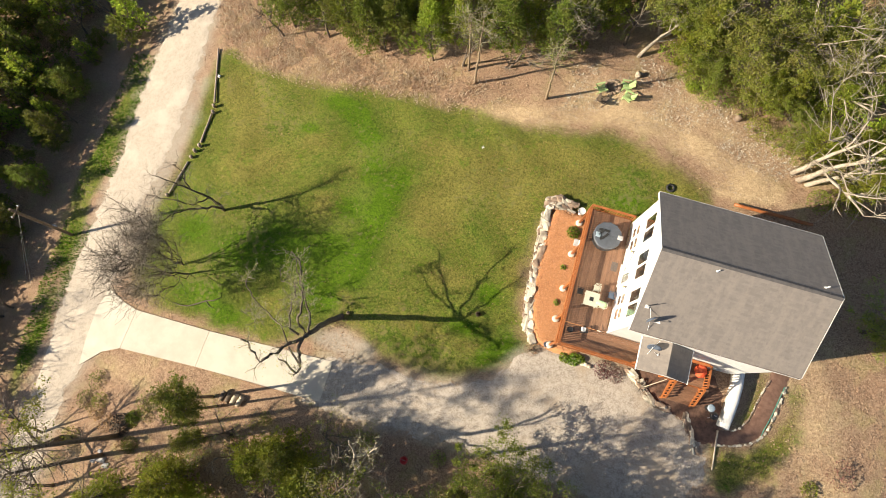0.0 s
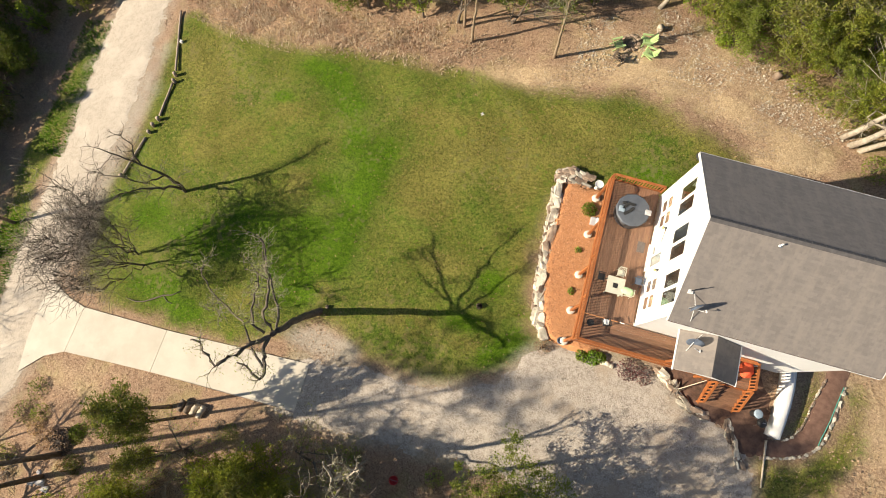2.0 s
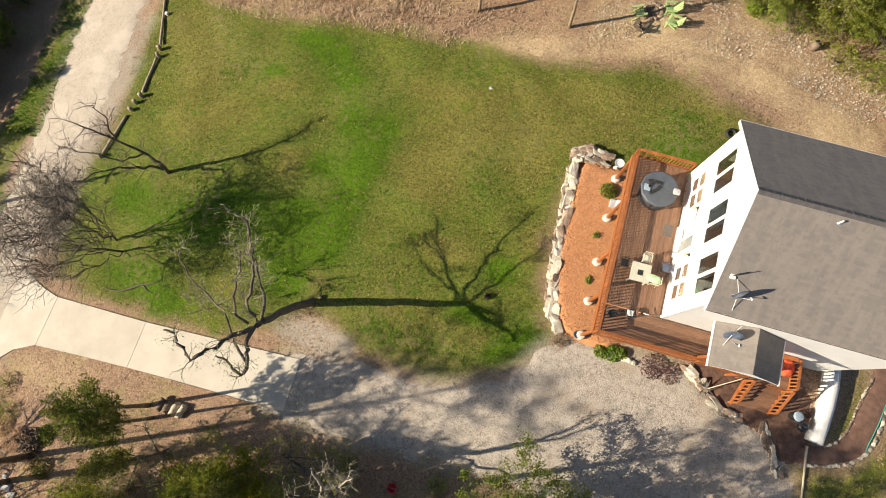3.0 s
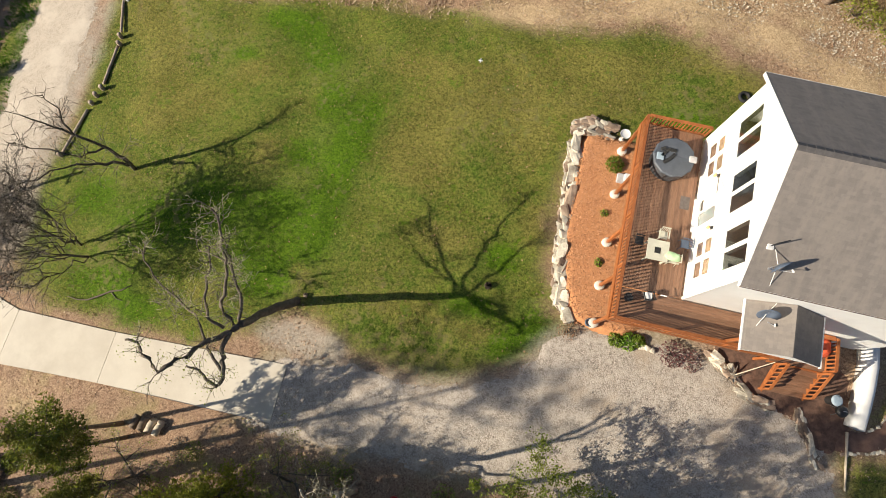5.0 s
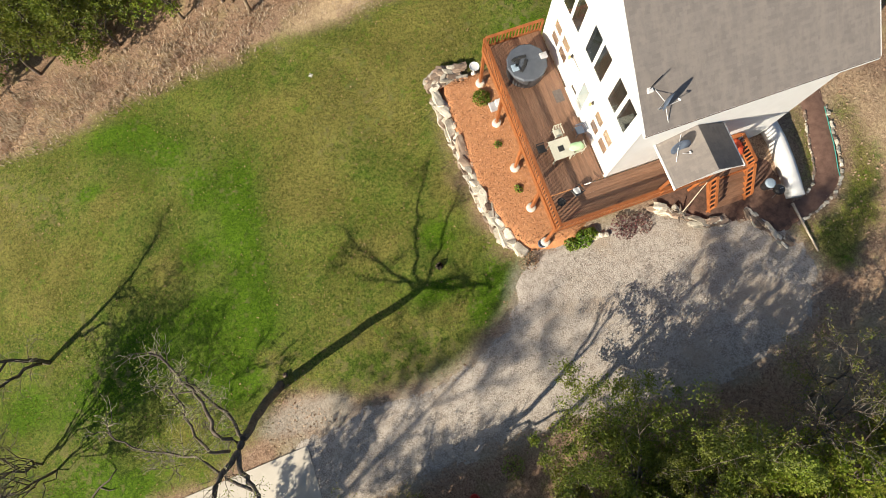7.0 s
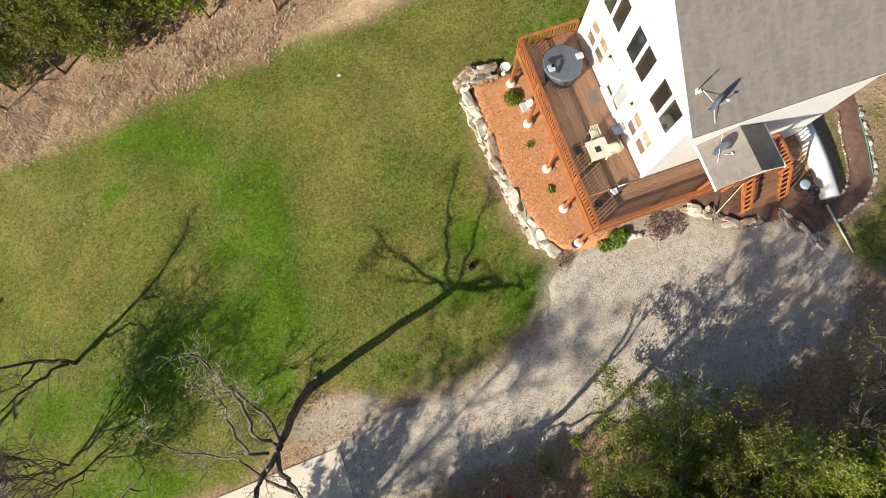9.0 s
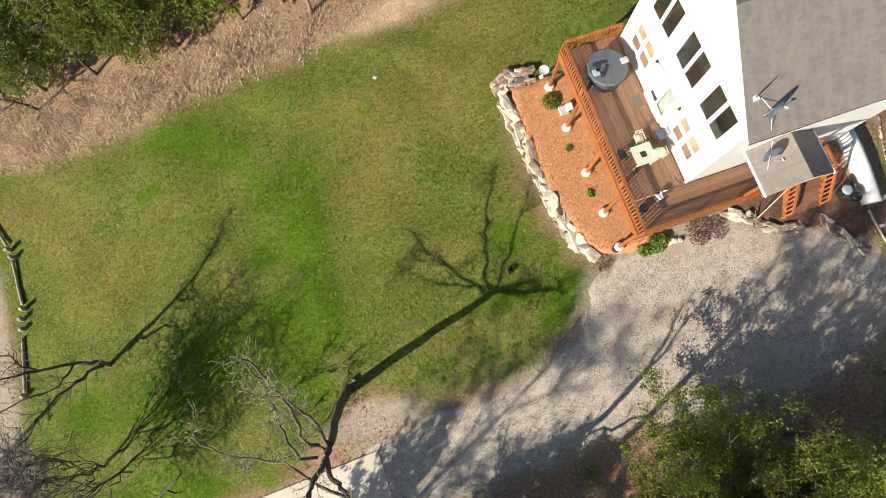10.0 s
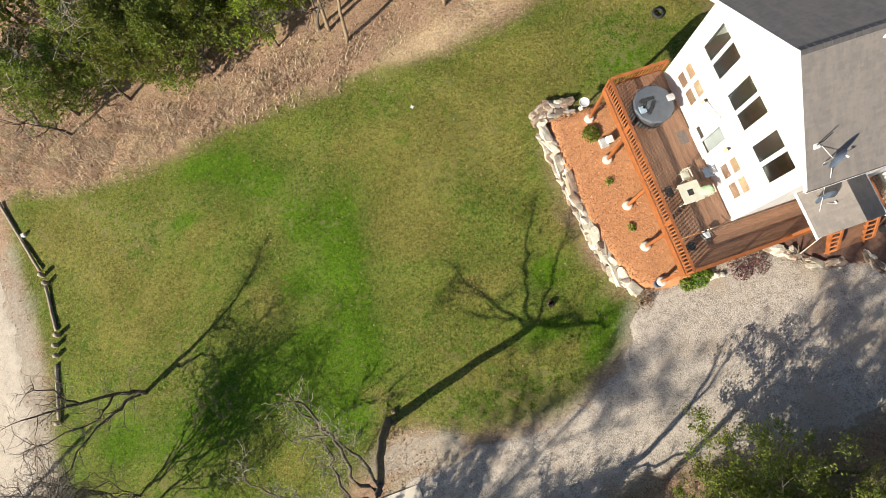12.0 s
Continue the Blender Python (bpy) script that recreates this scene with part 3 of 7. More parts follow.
def build_ground():
    xs, ys = axis(-2500, 2500, -62, 36, 0.36), axis(-2500, 2500, -26, 46, 0.36)
    gx, gy = np.meshgrid(xs, ys)
    near = (np.abs(gx) < 90) & (np.abs(gy) < 90)
    rng = np.random.default_rng(4)
    lift = 0.07 * np.sin(gx * 0.9 + 1.3 * np.sin(gy * 0.6)) * np.sin(gy * 0.8 + np.sin(gx * 0.5)) + rng.normal(0, 0.012, gx.shape)
    built = np.maximum.reduce([inside(gx, gy, p) for p in (ROAD, PARKING, DRIVE, BED, PATIO, PATH)])
    gz_ = land(gx, gy) + np.where(near, lift, 0) * smooth(0.5, -1.5, built)
    wide = gx.shape[1]
    verts = np.stack([gx, gy, gz_], -1).reshape(-1, 3)
    k = (np.arange(gx.shape[0] - 1)[:, None] * wide + np.arange(wide - 1)[None, :]).ravel()
    faces = np.stack([k, k + 1, k + wide + 1, k + wide], 1)
    ob = raw("ground", verts, faces, M_GROUND, shade=True)
    lawn = np.maximum.reduce([inside(gx, gy, p) for p in (LAWN, GRASS_E, GRASS_E2)])
    verge = blobs(gx, gy, [(-38.5, 16, 1.6, 6), (-39.0, 9, 1.6, 4), (-37.6, 3, 1.2, 3), (-36.2, -7, 1.0, 5)]) * 3 - 1.5
    gravel = np.maximum(inside(gx, gy, ROAD) * 1.0, inside(gx, gy, PARKING) * 1.4)
    gravel = np.maximum(gravel, blobs(gx, gy, [(-9.2, 0.9, 2.2, 1.0), (-6.9, 0.5, 1.4, 0.8), (-31.2, 12, 1.7, 11), (-30.6, 3.5, 1.4, 2.5)]) * 3 - 2)
    lush = np.clip(blobs(gx, gy, LUSH) * 1.35, 0, 1.2)
    tan = blobs(gx, gy, TAN)
    straw = blobs(gx, gy, [(26, 2, 3.2, 6), (24.5, 8, 2.0, 4), (-25, -6.2, 3, 1.4), (-16, 24.6, 12, 1.4), (-27, 23.6, 4, 1.6), (-24, 23.0, 4, 1.0), (22, -5, 6, 3), (20, 24.5, 5, 2), (13, 26.2, 6, 2.6), (5, 27, 4, 2)]) * 1.15 - 1.6
    straw = np.maximum(straw, blobs(gx, gy, TRAIL) * 3 - 1.5)
    for name, values in (("lawn", np.maximum(lawn, verge)), ("gravel", gravel), ("lush", lush), ("tan", tan), ("straw", straw)):
        a = ob.data.attributes.new(name, "FLOAT", "POINT")
        a.data.foreach_set("value", np.clip(values, -9, 9).astype(np.float32).ravel())
    tagged(ob, "sloping clearing of mown grass, leaf litter and bare soil", "ground", kind="structure")


def sheet(name, poly, mat, step, lift, label, category, ragged=0.12, crown=0.0):
    """A thin ragged-edged sheet of loose stone or mulch, lying on the ground."""
    p = np.array(poly, float)
    xs, ys = np.arange(p[:, 0].min() - step, p[:, 0].max() + 2 * step, step), np.arange(p[:, 1].min() - step, p[:, 1].max() + 2 * step, step)
    gx, gy = np.meshgrid(xs, ys)
    rough = np.array([[noise.noise((u * 1.1, v * 1.1, 3.0)) + 0.6 * noise.noise((u * 4.0, v * 4.0, 7.0)) for u, v in zip(a, b)] for a, b in zip(gx, gy)])
    d = inside(gx, gy, p) + ragged * 2.2 * rough
    z = land(gx, gy) + lift * smooth(-0.25, 0.35, d) - 0.10 * smooth(0.0, -0.45, d) + crown * smooth(0, 2, d) + 0.012 * rough
    keep = d > -0.5
    index = np.full(gx.shape, -1)
    index[keep] = np.arange(keep.sum())
    a, b, c, e = index[:-1, :-1], index[:-1, 1:], index[1:, 1:], index[1:, :-1]
    ok = (a >= 0) & (b >= 0) & (c >= 0) & (e >= 0)
    faces = np.stack([a[ok], b[ok], c[ok], e[ok]], 1)
    ob = raw(name, np.stack([gx, gy, z], -1)[keep], faces, mat, shade=True)
    return tagged(ob, label, category, kind="structure")


build_ground()
sheet("road", ROAD, M_ROAD, 0.3, 0.035, "pale crushed limestone lane along the clearing", "road", 0.3, 0.04)
sheet("parking_area", PARKING, M_PARK, 0.25, 0.05, "tan gravel parking area dappled with tree shade", "gravel", 0.22)

# concrete driveway: slabs between the lane and the gravel
driveway = thing("driveway", (-20, -2.9, gz(-20, -2.9)), "pale concrete driveway in broad jointed slabs", "driveway", kind="structure")


def slab(poly, top=0.09, thick=0.2):
    bm = bmesh.new()
    p = [Vector((x, y, gz(x, y) + top)) for x, y in poly]
    upper = [bm.verts.new(v) for v in p]
    lower = [bm.verts.new(v - Vector((0, 0, thick))) for v in p]
    bm.faces.new(upper)
    bm.faces.new(lower[::-1])
    for i in range(len(p)):
        j = (i + 1) % len(p)
        bm.faces.new((upper[i], lower[i], lower[j], upper[j]))
    return bm


cuts = [(-8.75, -0.72, -3.85), (-19.75, -1.3, -4.3), (-27.2, -1.45, -4.85)]
for (x0, n0, s0), (x1, n1, s1) in zip(cuts, cuts[1:]):
    edge = [(x0 - 0.012 + (x1 - x0 + 0.024) * k / 8, n0 + (n1 - n0) * k / 8, s0 + (s1 - s0) * k / 8) for k in range(9)]
    part("slab", slab([(x, n) for x, n, _ in edge] + [(x, s) for x, _, s in edge[::-1]]), M_CONC, driveway)
part("slab", slab([(-27.215, -4.85), (-27.215, -1.45), (-28.9, -1.1), (-30.7, -0.4), (-31.2, -2.2), (-30.9, -5.0), (-30.4, -7.2), (-28.8, -5.6)]), M_CONC, driveway)

# ---- house ----
X0, X1, Y0, Y1 = 9.7, 19.25, 6.55, 14.68          # the outer faces of the walls
EAVE, RIDGE, RY = 6.42, 9.22, 10.6               # heights of the eaves and the ridge
RX0, RX1, RY0, RY1 = 9.5, 19.55, 6.2, 15.0       # the roof's edges
DECK = 0.66
FLOOR = 0.78
W = 0.2
house = thing("house", (14.5, 10.6, gz(14.5, 10.6)), "white two-storey gabled house with grey shingle roof", "house")
base_z = gz(9, 12) - 0.5
slope = (RIDGE - EAVE) / (RY - RY0)


def roof_z(y):
    return RIDGE - slope * abs(y - RY)


UPPER = [(12.14, 12.94), (13.06, 13.87), (9.64, 10.46), (10.58, 11.40), (7.18, 7.99), (8.12, 8.93)]
UZ0, UZ1 = 4.27, 6.19
LOWER = [(7.34, 8.12), (8.34, 9.06), (12.27, 13.07), (13.22, 13.97)]
LZ0, LZ1 = 1.44, 3.0
DOOR = (9.86, 11.42, FLOOR, 2.98)


def front_wall():
    """The gable wall with its openings left out, built from blocks round them."""
    bm = bmesh.new()
    gaps = [(a, b, UZ0, UZ1) for a, b in UPPER] + [(a, b, LZ0, LZ1) for a, b in LOWER] + [DOOR]
    levels = sorted({base_z, EAVE - 0.12} | {z for g in gaps for z in g[2:]})
    strips = sorted({Y0, RY, Y1} | {y for g in gaps for y in g[:2]})
    for z0, z1 in zip(levels, levels[1:]):
        for a, b in zip(strips, strips[1:]):
            if not any(g[0] <= a + 1e-6 and g[1] >= b - 1e-6 and g[2] <= z0 + 1e-6 and g[3] >= z1 - 1e-6 for g in gaps):
                box(bm, X0, X0 + W, a, b, z0, z1)
    tops = [(Y0, EAVE - 0.12), (Y1, EAVE - 0.12), (Y1, roof_z(Y1) - 0.1), (RY, RIDGE - 0.1), (Y0, roof_z(Y0) - 0.1)]
    a = [bm.verts.new((X0, y, z)) for y, z in tops]
    b = [bm.verts.new((X0 + W, y, z)) for y, z in tops]
    bm.faces.new(a)
    bm.faces.new(b[::-1])
    for i in range(5):
        j = (i + 1) % 5
        bm.faces.new((a[i], b[i], b[j], a[j]))
    bmesh.ops.remove_doubles(bm, verts=bm.verts, dist=1e-4)
    seen = collections.Counter(tuple(round(c, 4) for c in f.calc_center_median()) for f in bm.faces)
    bmesh.ops.delete(bm, geom=[f for f in bm.faces if seen[tuple(round(c, 4) for c in f.calc_center_median())] > 1], context="FACES")
    return bm


part("wall", front_wall(), M_SIDING, house, "white siding gable wall with three pairs of windows")
part("wall", boxes((X0 + W, X1, Y0, Y0 + W, base_z, EAVE)), M_SIDING, house)
part("wall", boxes((X0 + W, X1, Y1 - W, Y1, base_z, EAVE)), M_SIDING, house)
bm = boxes((X1 - W, X1, Y0 + W, Y1 - W, base_z, EAVE - 0.12))
tops = [(Y0 + W, EAVE - 0.12), (Y1 - W, EAVE - 0.12), (Y1 - W, roof_z(Y1 - W) - 0.1), (RY, RIDGE - 0.1), (Y0 + W, roof_z(Y0 + W) - 0.1)]
a = [bm.verts.new((X1, y, z)) for y, z in tops]
b = [bm.verts.new((X1 - W, y, z)) for y, z in tops]
bm.faces.new(a)
bm.faces.new(b[::-1])
for i in range(5):
    bm.faces.new((a[i], b[i], b[(i + 1) % 5], a[(i + 1) % 5]))
bmesh.ops.remove_doubles(bm, verts=bm.verts, dist=1e-4)
part("wall", bm, M_SIDING, house)
for y in (Y0, Y1):
    part("corner_board", boxes((X0 - 0.02, X0 + 0.1, y - (0.02 if y == Y0 else 0.1), y + (0.1 if y == Y0 else 0.02), base_z, EAVE - 0.1)), M_TRIM, house)
part("storey_floor", boxes((X0 + W, X1 - W, Y0 + W, Y1 - W, FLOOR - 0.2, FLOOR)), M_DARK, house)
part("storey_floor", boxes((X0 + W, X1 - W, Y0 + W, Y1 - W, 3.3, 3.55)), M_DARK, house)
part("inner_wall", boxes((X0 + 4.0, X0 + 4.12, Y0 + W, Y1 - W, FLOOR, 6.3)), M_DARK, house)


def shingle_courses(owner, eave, ridge, along, ends, label):
    """A slope laid in courses, each a thin slab lapping the one below; eave and ridge are (across, height), along names the axis they run on."""
    (ce, ze), (cr, zr) = eave, ridge
    fall = math.hypot(cr - ce, zr - ze)
    count = int(fall / 0.142)
    side = 1 if ce > cr else -1
    nrm = (side * (zr - ze) / fall, abs(cr - ce) / fall)

    def at(d, up, e):
        c, z = ce + (cr - ce) * d / fall + nrm[0] * up, ze + (zr - ze) * d / fall + nrm[1] * up
        return Vector((e, c, z) if along == "x" else (c, e, z))

    def course(name, d0, d1, lo, hi, mat, text):
        verts, uv = [], []
        for d, up in ((d0, lo), (d0, hi), (d1, hi - 0.011 if mat is M_SHINGLE else hi), (d1, lo)):
            for e in ends:
                verts.append(at(d, up, e) - world_of(owner))
                uv.append((e, d))
        ob = raw(name, verts, [(0, 1, 3, 2), (2, 3, 5, 4), (4, 5, 7, 6), (6, 7, 1, 0), (0, 2, 4, 6), (1, 7, 5, 3)], mat, owner, text)
        layer = ob.data.uv_layers.new(name="shingle")
        for loop in ob.data.loops:
            layer.data[loop.index].uv = uv[loop.vertex_index]

    course("roof_deck", 0.0, fall, -0.12, -0.004, M_TRIM, label)
    for i in range(count):
        course("shingle_course", i * fall / count - (0.02 if i == 0 else 0), (i + 1) * fall / count, -0.003, 0.015, M_SHINGLE, "")


shingle_courses(house, (RY0, EAVE), (RY, RIDGE), "x", (RX0, RX1), "boarded roof slope under grey shingles")
shingle_courses(house, (RY1, EAVE), (RY, RIDGE), "x", (RX0, RX1), "boarded roof slope under grey shingles")
M_RIDGE = material("ridge_shingle", (0.075, 0.07, 0.07), (0.12, 0.11, 0.11), 0.9, 4, 50, bump=0.3, depth=0.01)
x = RX0
while x < RX1 - 0.1:
    x1 = min(x + 0.30, RX1)
    bm = bmesh.new()
    q = [(RY - 0.15, -0.15 * slope), (RY, 0), (RY + 0.15, -0.15 * slope)]
    up = [[bm.verts.new((u, c, RIDGE + h + z)) for c, z in q] for u, h in ((x, 0.045), (x1, 0.030))]
    dn = [[bm.verts.new((u, c, RIDGE + h + z)) for c, z in q] for u, h in ((x, 0.020), (x1, 0.018))]
    for k in range(2):
        bm.faces.new((up[0][k], up[0][k + 1], up[1][k + 1], up[1][k]))
        bm.faces.new((dn[0][k + 1], dn[0][k], dn[1][k], dn[1][k + 1]))
        bm.faces.new((up[0][k + 1], up[0][k], dn[0][k], dn[0][k + 1]))
    part("ridge_cap", bm, M_RIDGE, house)
    x = x1
for y, s in ((RY0, -1), (RY1, 1)):
    # dark brown strip in the trough stands for the gutter's shadow
    part("gutter_shade", boxes((RX0 + 0.02, RX1 - 0.02, min(y + s * 0.014, y + s * 0.053), max(y + s * 0.014, y + s * 0.053), EAVE - 0.148, EAVE - 0.07)), M_BED_AND_GUTTER, house, "dark wet leaves in the gutter")
    part("gutter", boxes((RX0, RX1, min(y, y + s * 0.06), max(y, y + s * 0.06), EAVE - 0.17, EAVE - 0.15), (RX0, RX1, min(y + s * 0.055, y + s * 0.068), max(y + s * 0.055, y + s * 0.068), EAVE - 0.16, EAVE - 0.03),
                        (RX0, RX1, min(y, y + s * 0.012), max(y, y + s * 0.012), EAVE - 0.16, EAVE - 0.02)), M_TRIM, house, "white metal eaves gutter")
for x in (RX0 - 0.03, RX1 + 0.005):
    bm = bmesh.new()
    for s, y in ((-1, RY0), (1, RY1)):
        q = [(y, EAVE + 0.02), (RY, RIDGE + 0.02), (RY, RIDGE - 0.2), (y, EAVE - 0.2)]
        f = [bm.verts.new((x, a, b)) for a, b in q]
        g = [bm.verts.new((x + 0.025, a, b)) for a, b in q]
        bm.faces.new(f)
        bm.faces.new(g[::-1])
        for i in range(4):
            bm.faces.new((f[i], g[i], g[(i + 1) % 4], f[(i + 1) % 4]))
    part("rake_board", bm, M_TRIM, house)
part("downspout", boxes((X0 - 0.07, X0 - 0.01, Y0 + 0.02, Y0 + 0.10, DECK, EAVE - 0.3)), M_TRIM, house)


def window(y0, y1, z0, z1, blind):
    """A sash window set into the gable wall: frame, panes, sill, and a blind where one is drawn."""
    f = 0.03 if not blind else 0.04
    zm, h = (z0 + z1) / 2 + 0.02, 0.12
    rows = [(X0 - 0.012, X0 + 0.02, y0, y0 + f, z0, z1), (X0 - 0.012, X0 + 0.02, y1 - f, y1, z0, z1), (X0 - 0.012, X0 + 0.02, y0 + f, y1 - f, z0, z0 + f), (X0 - 0.012, X0 + 0.02, y0 + f, y1 - f, z1 - f, z1)]
    if blind:
        rows.append((X0 - 0.012, X0 + 0.02, y0 + f, y1 - f, zm - h, zm + h))
    w = part("window", boxes(*rows), M_TRIM, house, "white sash window" if blind else "white fixed upper window")
    for a, b in (((z0 + f, zm - h), (zm + h, z1 - f)) if blind else ((z0 + f, z1 - f),)):
        p = part("pane", boxes((X0 - 0.004, X0 + 0.004, y0 + f, y1 - f, a, b)), M_GLASS, w)
        p.visible_shadow = False
    part("sill", boxes((X0 - 0.04, X0 - 0.013, y0 - 0.03, y1 + 0.03, z0 - 0.03, z0)), M_TRIM, w)
    if blind:
        part("blind", boxes((X0 + 0.03, X0 + 0.036, y0 + f + 0.002, y1 - f - 0.002, zm + h + 0.002, z1 - f - 0.002)), M_BLIND, w, "tan roller blind half drawn")
        # flat brown sheet just behind the lower pane
        part("curtain", boxes((X0 + 0.03, X0 + 0.036, y0 + f + 0.002, y1 - f - 0.002, z0 + f + 0.002, zm - h - 0.002)), M_BROWNBACK, w, "brown lower curtain")
    else:
        # black lining covers the sunlit reveal, so the pane stays dark
        part("reveal_shade", boxes((X0 + 0.022, X0 + W + 0.06, y0 + 0.004, y1 - 0.004, z0 + 0.004, z0 + 0.024), (X0 + 0.022, X0 + W + 0.02, y0 + 0.004, y0 + 0.024, z0 + 0.026, z1 - 0.004), (X0 + 0.022, X0 + W + 0.02, y1 - 0.024, y1 - 0.004, z0 + 0.026, z1 - 0.004)), M_BLACK, w, "dark inner lining")


for a, b in UPPER:
    window(a, b, UZ0, UZ1, False)
for a, b in LOWER:
    window(a, b, LZ0, LZ1, True)
# sliding patio door
y0, y1, z0, z1 = DOOR
patio = part("patio_door", boxes((X0 - 0.03, X0 + 0.12, y0, y0 + 0.07, z0, z1), (X0 - 0.03, X0 + 0.12, y1 - 0.07, y1, z0, z1), (X0 - 0.03, X0 + 0.12, y0 + 0.07, y1 - 0.07, z1 - 0.07, z1),
                                 (X0 - 0.03, X0 + 0.12, y0 + 0.07, y1 - 0.07, z0, z0 + 0.06), (X0, X0 + 0.08, 10.60, 10.70, z0 + 0.06, z1 - 0.07)), M_TRIM, house, "white sliding glass patio door")
for a, b, dx in ((y0 + 0.07, 10.60, 0.0), (10.70, y1 - 0.07, 0.04)):
    p = part("pane", boxes((X0 - 0.006 + dx, X0 + 0.002 + dx, a, b, z0 + 0.06, z1 - 0.07)), M_GLASS, patio)
    p.visible_shadow = False
# flat grey and white sheets behind the door's two panes
part("curtain", boxes((X0 + 0.06, X0 + 0.07, 9.96, 10.56, z0 + 0.36, z1 - 0.08)), M_GREYBACK, patio, "pale grey curtain behind the glass")
part("curtain", boxes((X0 + 0.09, X0 + 0.10, 10.72, 11.33, z0 + 0.5, z1 - 0.08)), M_TRIM, patio, "white curtain behind the glass")
part("handle", boxes((X0 - 0.04, X0 - 0.004, 10.62, 10.65, z0 + 0.9, z0 + 1.2)), M_METAL, patio)
part("threshold", boxes((X0 - 0.12, X0 - 0.032, y0 - 0.05, y1 + 0.05, DECK, z0 + 0.01)), M_TRIM, patio)
# lamps either side of the door
for y in (11.94, 9.46):
    lamp = part("wall_lamp", boxes((X0 - 0.04, X0 - 0.002, y - 0.06, y + 0.06, 2.72, 2.94), (X0 - 0.16, X0 - 0.04, y - 0.015, y + 0.015, 2.88, 2.91)), M_BLACK, house, "black wall lantern with amber glass")
    part("lamp_glass", turned(bmesh.new(), (X0 - 0.16, y, 2.66), [(0.035, 0), (0.06, 0.06), (0.07, 0.2), (0.03, 0.24)], 10), M_LAMPGLASS, lamp)
bm = bmesh.new()
rod(bm, (X0 - 0.03, 11.9, 2.9), (X0 - 0.5, 10.6, 4.0), 0.02, 0.012)
rod(bm, (X0 - 0.5, 10.75, 4.08), (X0 - 0.46, 10.5, 3.86), 0.012)
part("flag_pole", bm, M_LOG, house, "thin dark bare flag pole slanting off the wall")
# roof vents
for x, y, h in ((12.8, 10.25, 0.2), (18.66, 11.0, 0.36)):
    z = roof_z(y)
    v = part("vent_pipe", rod(bmesh.new(), (x, y, z - 0.05), (x, y, z + h), 0.038, n=12), M_TRIM, house, "white roof vent pipe")
    part("flashing", rod(bmesh.new(), (x, y, z - 0.02), (x, y, z + 0.05), 0.11, 0.05, 12), M_METAL, v)
# south wall: small lattice vent and meter boxes
part("crawl_vent", boxes((12.95, 13.4, Y0 - 0.03, Y0 - 0.009, 1.0, 1.35)), M_TRIM, house)

# ---- porch roof over the side steps ----
PX0, PX1, PXM, PY0, PE, PR = 11.28, 14.52, 12.88, 4.42, 3.30, 4.22
porch = thing("porch", (12.9, 5.5, DECK), "small gabled side porch with grey shingles", "porch")
for s, xe in ((-1, PX0), (1, PX1)):
    shingle_courses(porch, (xe, PE), (PXM, PR), "y", (PY0, Y0 - 0.012), "boarded porch roof slope under grey shingles")
    part("drip_edge", boxes((min(xe, xe + s * 0.05), max(xe, xe + s * 0.05), PY0 - 0.04, Y0 - 0.014, PE - 0.1, PE + 0.03)), M_TRIM, porch, "white metal drip edge")
bm = bmesh.new()
q = [(PX0 + 0.1, PE - 0.06), (PX1 - 0.1, PE - 0.06), (PXM, PR - 0.14)]
f = [bm.verts.new((x, PY0 + 0.05, z)) for x, z in q]
g = [bm.verts.new((x, PY0 + 0.1, z)) for x, z in q]
bm.faces.new(f)
bm.faces.new(g[::-1])
for i in range(3):
    bm.faces.new((f[i], g[i], g[(i + 1) % 3], f[(i + 1) % 3]))
part("gable_panel", bm, M_SIDING, porch)
for x in (PX0 + 0.25, PX1 - 0.25):
    part("porch_post", boxes((x - 0.07, x + 0.07, PY0 + 0.45, PY0 + 0.59, DECK, PE - 0.05), bevel=0.01), M_RAIL, porch)
part("beam", boxes((PX0 + 0.1, PX1 - 0.1, PY0 + 0.44, PY0 + 0.60, PE - 0.21, PE - 0.05)), M_RAIL, porch)

# ---- deck ----
DX0, DX1, DY0, DY1, SX1 = 6.52, 9.66, 4.85, 14.9, 14.45
deck = thing("deck", (8.1, 10, DECK), "red-stained raised timber deck round two sides of the house", "deck")
w, gap = 0.14, 0.006
y, k = DY0 + 0.03, 0
boards_a = int((DX1 - DX0) / (w + gap))
mesh_a = bpy.data.meshes.new("deck_board")
bm = boxes((-0.07, 0.07, -(DY1 - 6.5) / 2 + 0.03, (DY1 - 6.5) / 2 - 0.03, -0.035, 0), bevel=0.004)
bm.to_mesh(mesh_a)
bm.free()
mesh_a.materials.append(M_DECK)
for i in range(boards_a):
    ob = new("deck_board", mesh_a)
    ob.parent = deck
    ob.location = Vector((DX0 + 0.08 + i * (w + gap), (DY1 + 6.5) / 2, DECK)) - deck.location
boards_b = int((6.5 - DY0) / (w + gap))
mesh_b = bpy.data.meshes.new("deck_board")
bm = boxes((-(SX1 - DX0) / 2 + 0.03, (SX1 - DX0) / 2 - 0.03, -0.07, 0.07, -0.035, 0), bevel=0.004)
bm.to_mesh(mesh_b)
bm.free()
M_DECK_X = material("red_stained_board_across", (0.178, 0.091, 0.053), (0.285, 0.156, 0.095), 0.55, 2.5, 30, bump=0.25, depth=0.004, stain=(0.28, 0.16, 0.10), vary=0.16, stretch=(0.8, 6, 6))
mesh_b.materials.append(M_DECK_X)
for i in range(boards_b):
    ob = new("deck_board", mesh_b)
    ob.parent = deck
    ob.location = Vector(((DX0 + SX1) / 2, DY0 + 0.09 + i * (w + gap), DECK)) - deck.location
